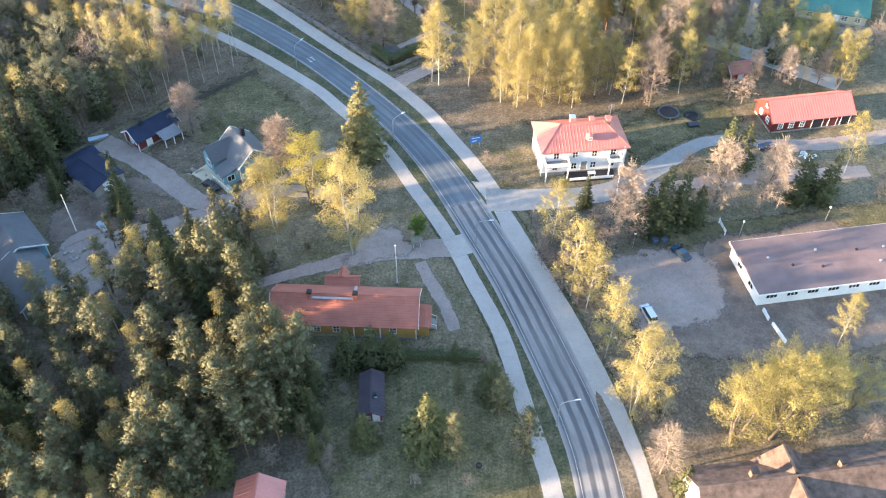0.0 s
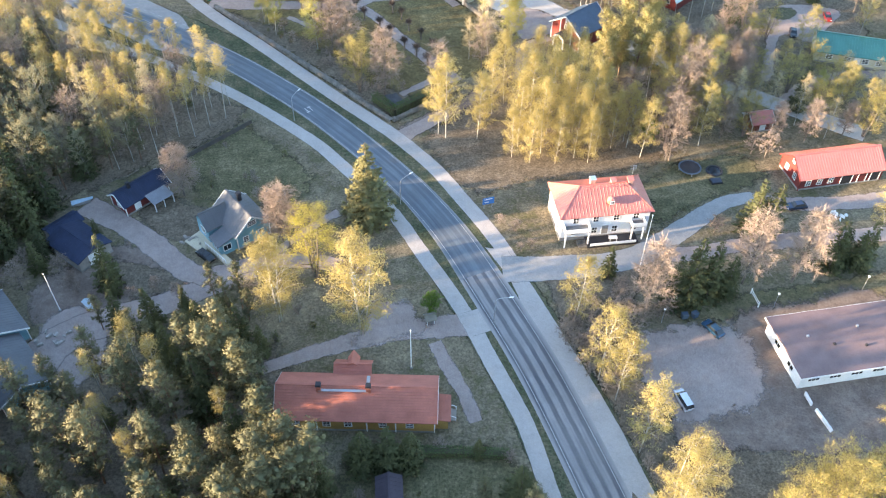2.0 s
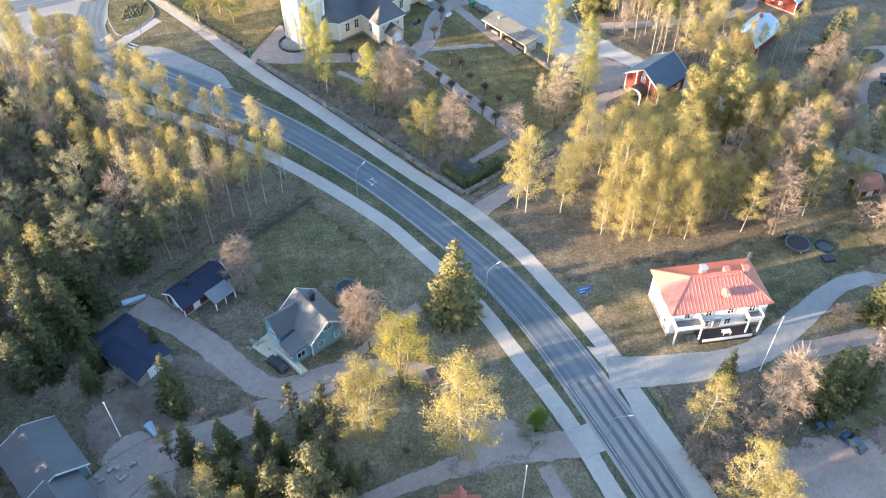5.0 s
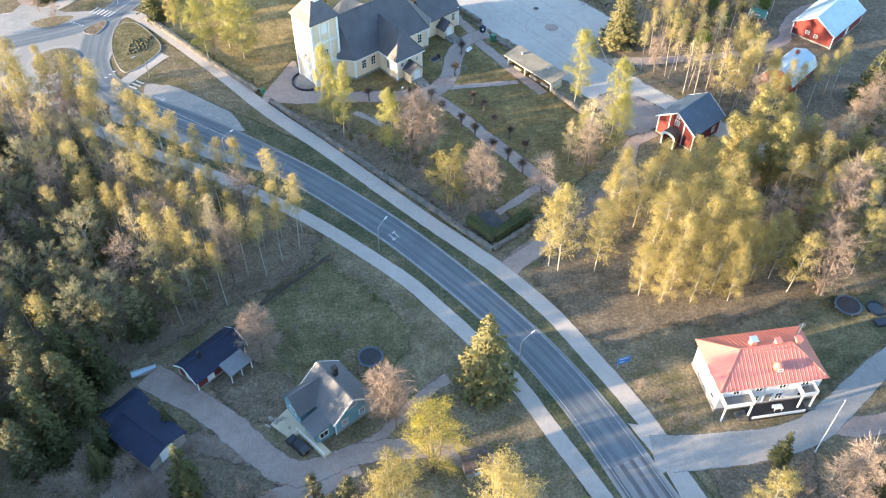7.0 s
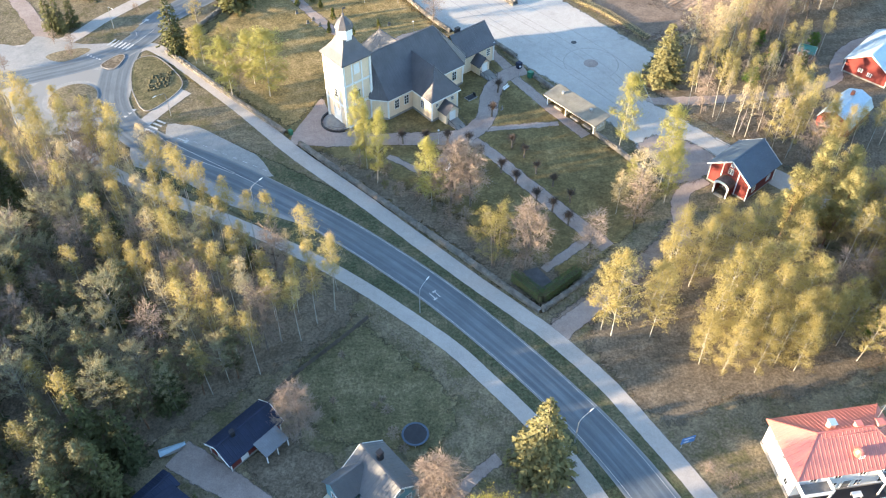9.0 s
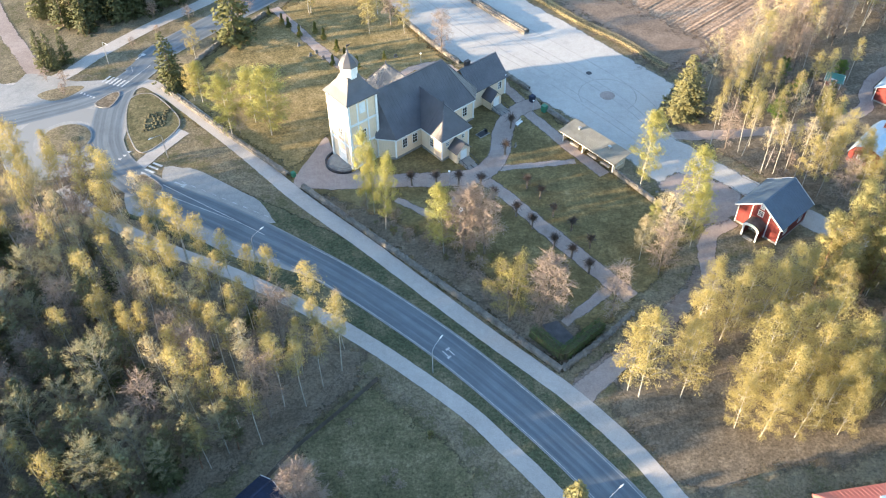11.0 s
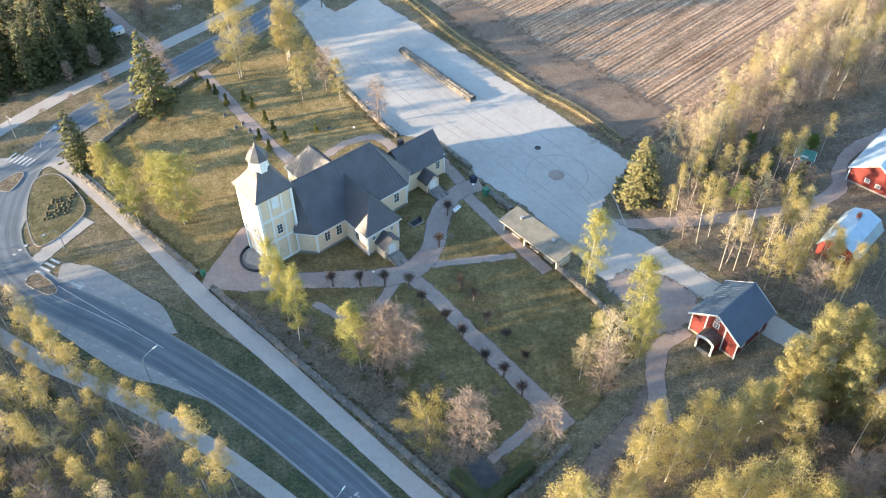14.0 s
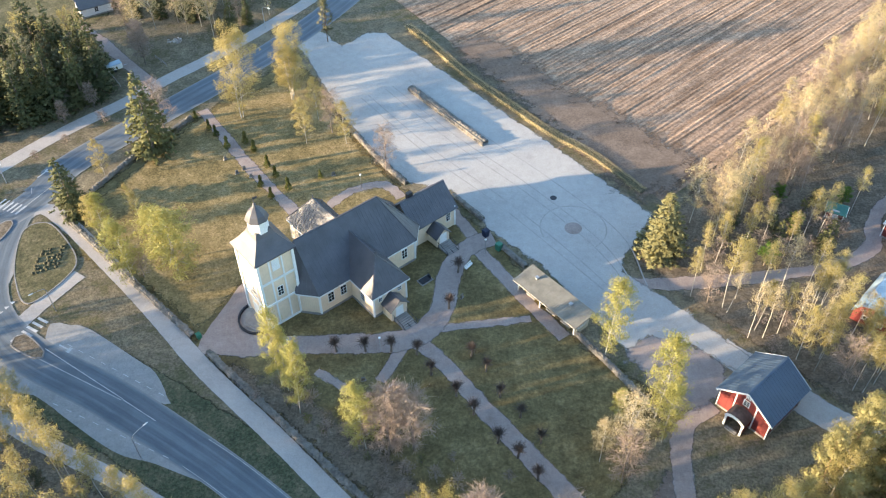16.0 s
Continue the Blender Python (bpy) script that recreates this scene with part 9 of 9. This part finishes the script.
for nm, c, sz in (("post", (-0.1, -1.0, 0), (0.16, 0.16, 1.3)), ("post", (0.0, 2.2, 0), (0.16, 0.16, 1.3)), ("board", (-0.05, 0.6, 0.5), (0.06, 3.2, 0.16)), ("board", (-0.05, 0.6, 0.95), (0.06, 3.2, 0.16))):
    mb = Mesh()
    mb.box(c, sz)
    part(nm, mb, M["white"], gp)
for a_, c_ in (((-94.0, 296.3), (-90.6, 291.4)), ((-84.7, 303.2), (-81.4, 299.6))):
    t = thing("rail_fence", Matrix(), "low weathered wooden rail fence beside the drive", "fence", "rail fences")
    for f_ in (0.0, 0.5, 1.0):
        mb = Mesh()
        mb.box((a_[0] + (c_[0] - a_[0]) * f_, a_[1] + (c_[1] - a_[1]) * f_, 0), (0.14, 0.14, 1.0))
        part("post", mb, M["grey_wood"], t)
    for z_ in (0.5, 0.9):
        mb = Mesh()
        mb.beam((*a_, z_), (*c_, z_), 0.06, 0.14)
        part("rail", mb, M["grey_wood"], t)
gf = thing("garden_fence", Matrix(), "dark weathered board fence round the garden lawn", "fence")
fence_line = spline([(-59.1, 144.3), (-54.0, 150.9), (-47.1, 157.7), (-41.9, 163.0)], 2.4)
for p_, q_ in zip(fence_line, fence_line[1:]):
    mb = Mesh()
    mb.box((p_.x, p_.y, 0), (0.14, 0.14, 1.35))
    part("post", mb, M["dark_board"], gf)
    mb = Mesh()
    mb.beam((p_.x, p_.y, 0.7), (q_.x, q_.y, 0.7), 0.06, 1.05)
    part("panel", mb, M["dark_board"], gf)
simple("grave_slab", pose(-20.5, 226.0, 0, 0, 0, 38), "flat dark grave slab with a low stone kerb", "grave", [("kerb", (0, 0, 0), (2.6, 1.7, 0.16), "kerb", 1.0), ("slab", (0, 0, 0.16), (2.2, 1.3, 0.12), "dark", 0.96), ("headstone", (1.0, 0, 0.28), (0.22, 0.8, 0.6), "dark", 0.92)], "graves")
# planted rows on the grassy traffic island
for i in range(7):
    for j in range(6):
        c = Vector((-92.6 + 0.8 * j + heap_rnd.uniform(-0.25, 0.25), 236.4 - 0.95 * i + 0.3 * j + heap_rnd.uniform(-0.25, 0.25), 0.17))
        if heap_rnd.random() < 0.2:
            continue
        mb = Mesh()
        mb.lathe(tuple(c), [(0.36, 0.0), (0.3, 0.18), (0.12, 0.3)], 7, i + j)
        grounded(part("bed_mound", mb, M["brush_core"]), "dark planted mound of the flower bed", "flower bed")

# ---- road paint ----
def marking(name, pts, z=0.09, label="white road marking"):
    mb = Mesh()
    mb.face(*[(x, y, z) for x, y in pts])
    ob = part(name, mb, M["line"])
    grounded(ob, label, "road marking")


def painted(c, turn, shapes, name="marking"):
    m = pose(c[0], c[1], 0, 0, 0, turn)
    mb = Mesh()
    for x0, y0, x1, y1 in shapes:
        mb.face(*[m @ Vector((x, y, 0.09)) for x, y in ((x0, y0), (x1, y0), (x1, y1), (x0, y1))])
    grounded(part(name, mb, M["line"]), "white road marking", "road marking")


painted((-30.4, 168.0), 128, [(-1.0, -0.55, 0.9, -0.37), (0.55, -0.85, 0.9, -0.08), (-0.9, 0.37, 1.0, 0.55), (-0.9, 0.08, -0.55, 0.85)])
for i in range(6):
    painted((-90.6 + 0.62 * i, 214.4 + 0.98 * i), -31, [(-1.2, -0.25, 1.2, 0.25)])
for i in range(6):
    painted((-105.2 + 0.95 * i, 250.9 - 0.45 * i), 60, [(-1.4, -0.22, 1.4, 0.22)])
for i in range(9):
    painted((-63.6 - 2.2 * i, 202.6 + 1.35 * i), -31.5, [(-0.55, -0.06, 0.55, 0.06)])
    painted((-60.6 - 2.45 * i, 190.9 + 1.3 * i), -28, [(-0.55, -0.06, 0.55, 0.06)])
for k in range(3):
    c_ = Vector((-95.6, 221.3)).lerp(Vector((-94.2, 223.6)), k / 2)
    marking("yield_mark", [(c_.x - 0.5, c_.y + 0.35), (c_.x + 0.1, c_.y - 0.3), (c_.x + 0.45, c_.y + 0.4)])
for k in range(5):
    c_ = Vector((-109.5, 245.6)).lerp(Vector((-106.3, 243.7)), k / 4)
    marking("yield_mark", [(c_.x - 0.3, c_.y - 0.35), (c_.x + 0.4, c_.y), (c_.x - 0.1, c_.y + 0.35)])


def line_along(a, b, w, label):
    a, b = Vector(a), Vector(b)
    n_ = Vector((a.y - b.y, b.x - a.x)).normalized() * w / 2
    mb = Mesh()
    mb.face(*[(p.x, p.y, 0.088) for p in (a - n_, b - n_, b + n_, a + n_)])
    grounded(part("line_mark", mb, M["faded_line"]), label, "road marking")


for a_, b_ in (((-85.2, 212.9), (-69.6, 201.9)), ((-86.6, 211.3), (-69.8, 201.7)), ((-69.6, 201.8), (-63.5, 197.5)), ((-101.0, 247.6), (-96.2, 256.2)), ((-100.4, 255.5), (-99.8, 253.6))):
    line_along(a_, b_, 0.16, "white painted median line")
painted((-99.4, 259.8), 58, [(-1.4, -0.14, 0.8, 0.14), (0.8, -0.5, 1.6, 0.5)])
painted((-82.0, 213.0), -31, [(-1.2, -0.14, 0.8, 0.14), (0.8, -0.55, 1.5, 0.55)])

# triangular planted island and splitters with kerbs
for out, mat_, lab in (([(-97.9, 242.8), (-95.1, 244.7), (-91.8, 242.9), (-85.9, 234.9), (-86.1, 229.8), (-91.2, 223.3), (-95.2, 228.8), (-97.5, 236.2)], "lawn", "grassy traffic island with a planted bed"),
                       ([(-91.4, 214.0), (-89.8, 216.3), (-85.2, 212.2), (-86.2, 210.8)], "litter", "small kerbed splitter island"),
                       ([(-105.5, 241.2), (-102.4, 245.4), (-100.7, 244.6), (-102.1, 239.7)], "litter", "small kerbed splitter island")):
    line = spline(out, 1.0, True)
    mb = Mesh()
    for a, b in zip(line, line[1:] + line[:1]):
        mb.beam((a.x, a.y, 0.1), (b.x, b.y, 0.1), 0.22, 0.2)
    grounded(part("island_kerb", mb, M["kerb"]), "pale granite kerb of a traffic island", "kerb")
    mb = Mesh()
    mb.face(*[(p.x, p.y, 0.17) for p in line])
    grounded(part("island", mb, M[mat_]), lab, "island")

# ---- boulders of the walls, each a piece ----
for t, pts, h, w, rnd in walls:
    big = h > 1.0
    k = 0
    for i, p in enumerate(pts[:-1]):
        d = (pts[i + 1] - p).normalized()
        nrm = Vector((-d.y, d.x, 0))
        for s in (-0.36, 0.0, 0.36):
            if k >= 290:
                break
            q = p + d * rnd.uniform(0, 0.5) + nrm * (s * w + rnd.uniform(-0.08, 0.08))
            sz = rnd.uniform(0.55, 0.95) * (1.15 if big else 0.9)
            ob = new("stone", boulders[rnd.randrange(5)])
            ob.parent = t
            ob.matrix_basis = pose(q.x, q.y, h * (0.82 if s == 0 else 0.5) + rnd.uniform(-0.08, 0.08), rnd.uniform(0, 40), rnd.uniform(0, 40), rnd.uniform(0, 360)) @ Matrix.Diagonal((sz, sz * rnd.uniform(0.7, 1.1), sz * 0.85, 1))
            k += 1
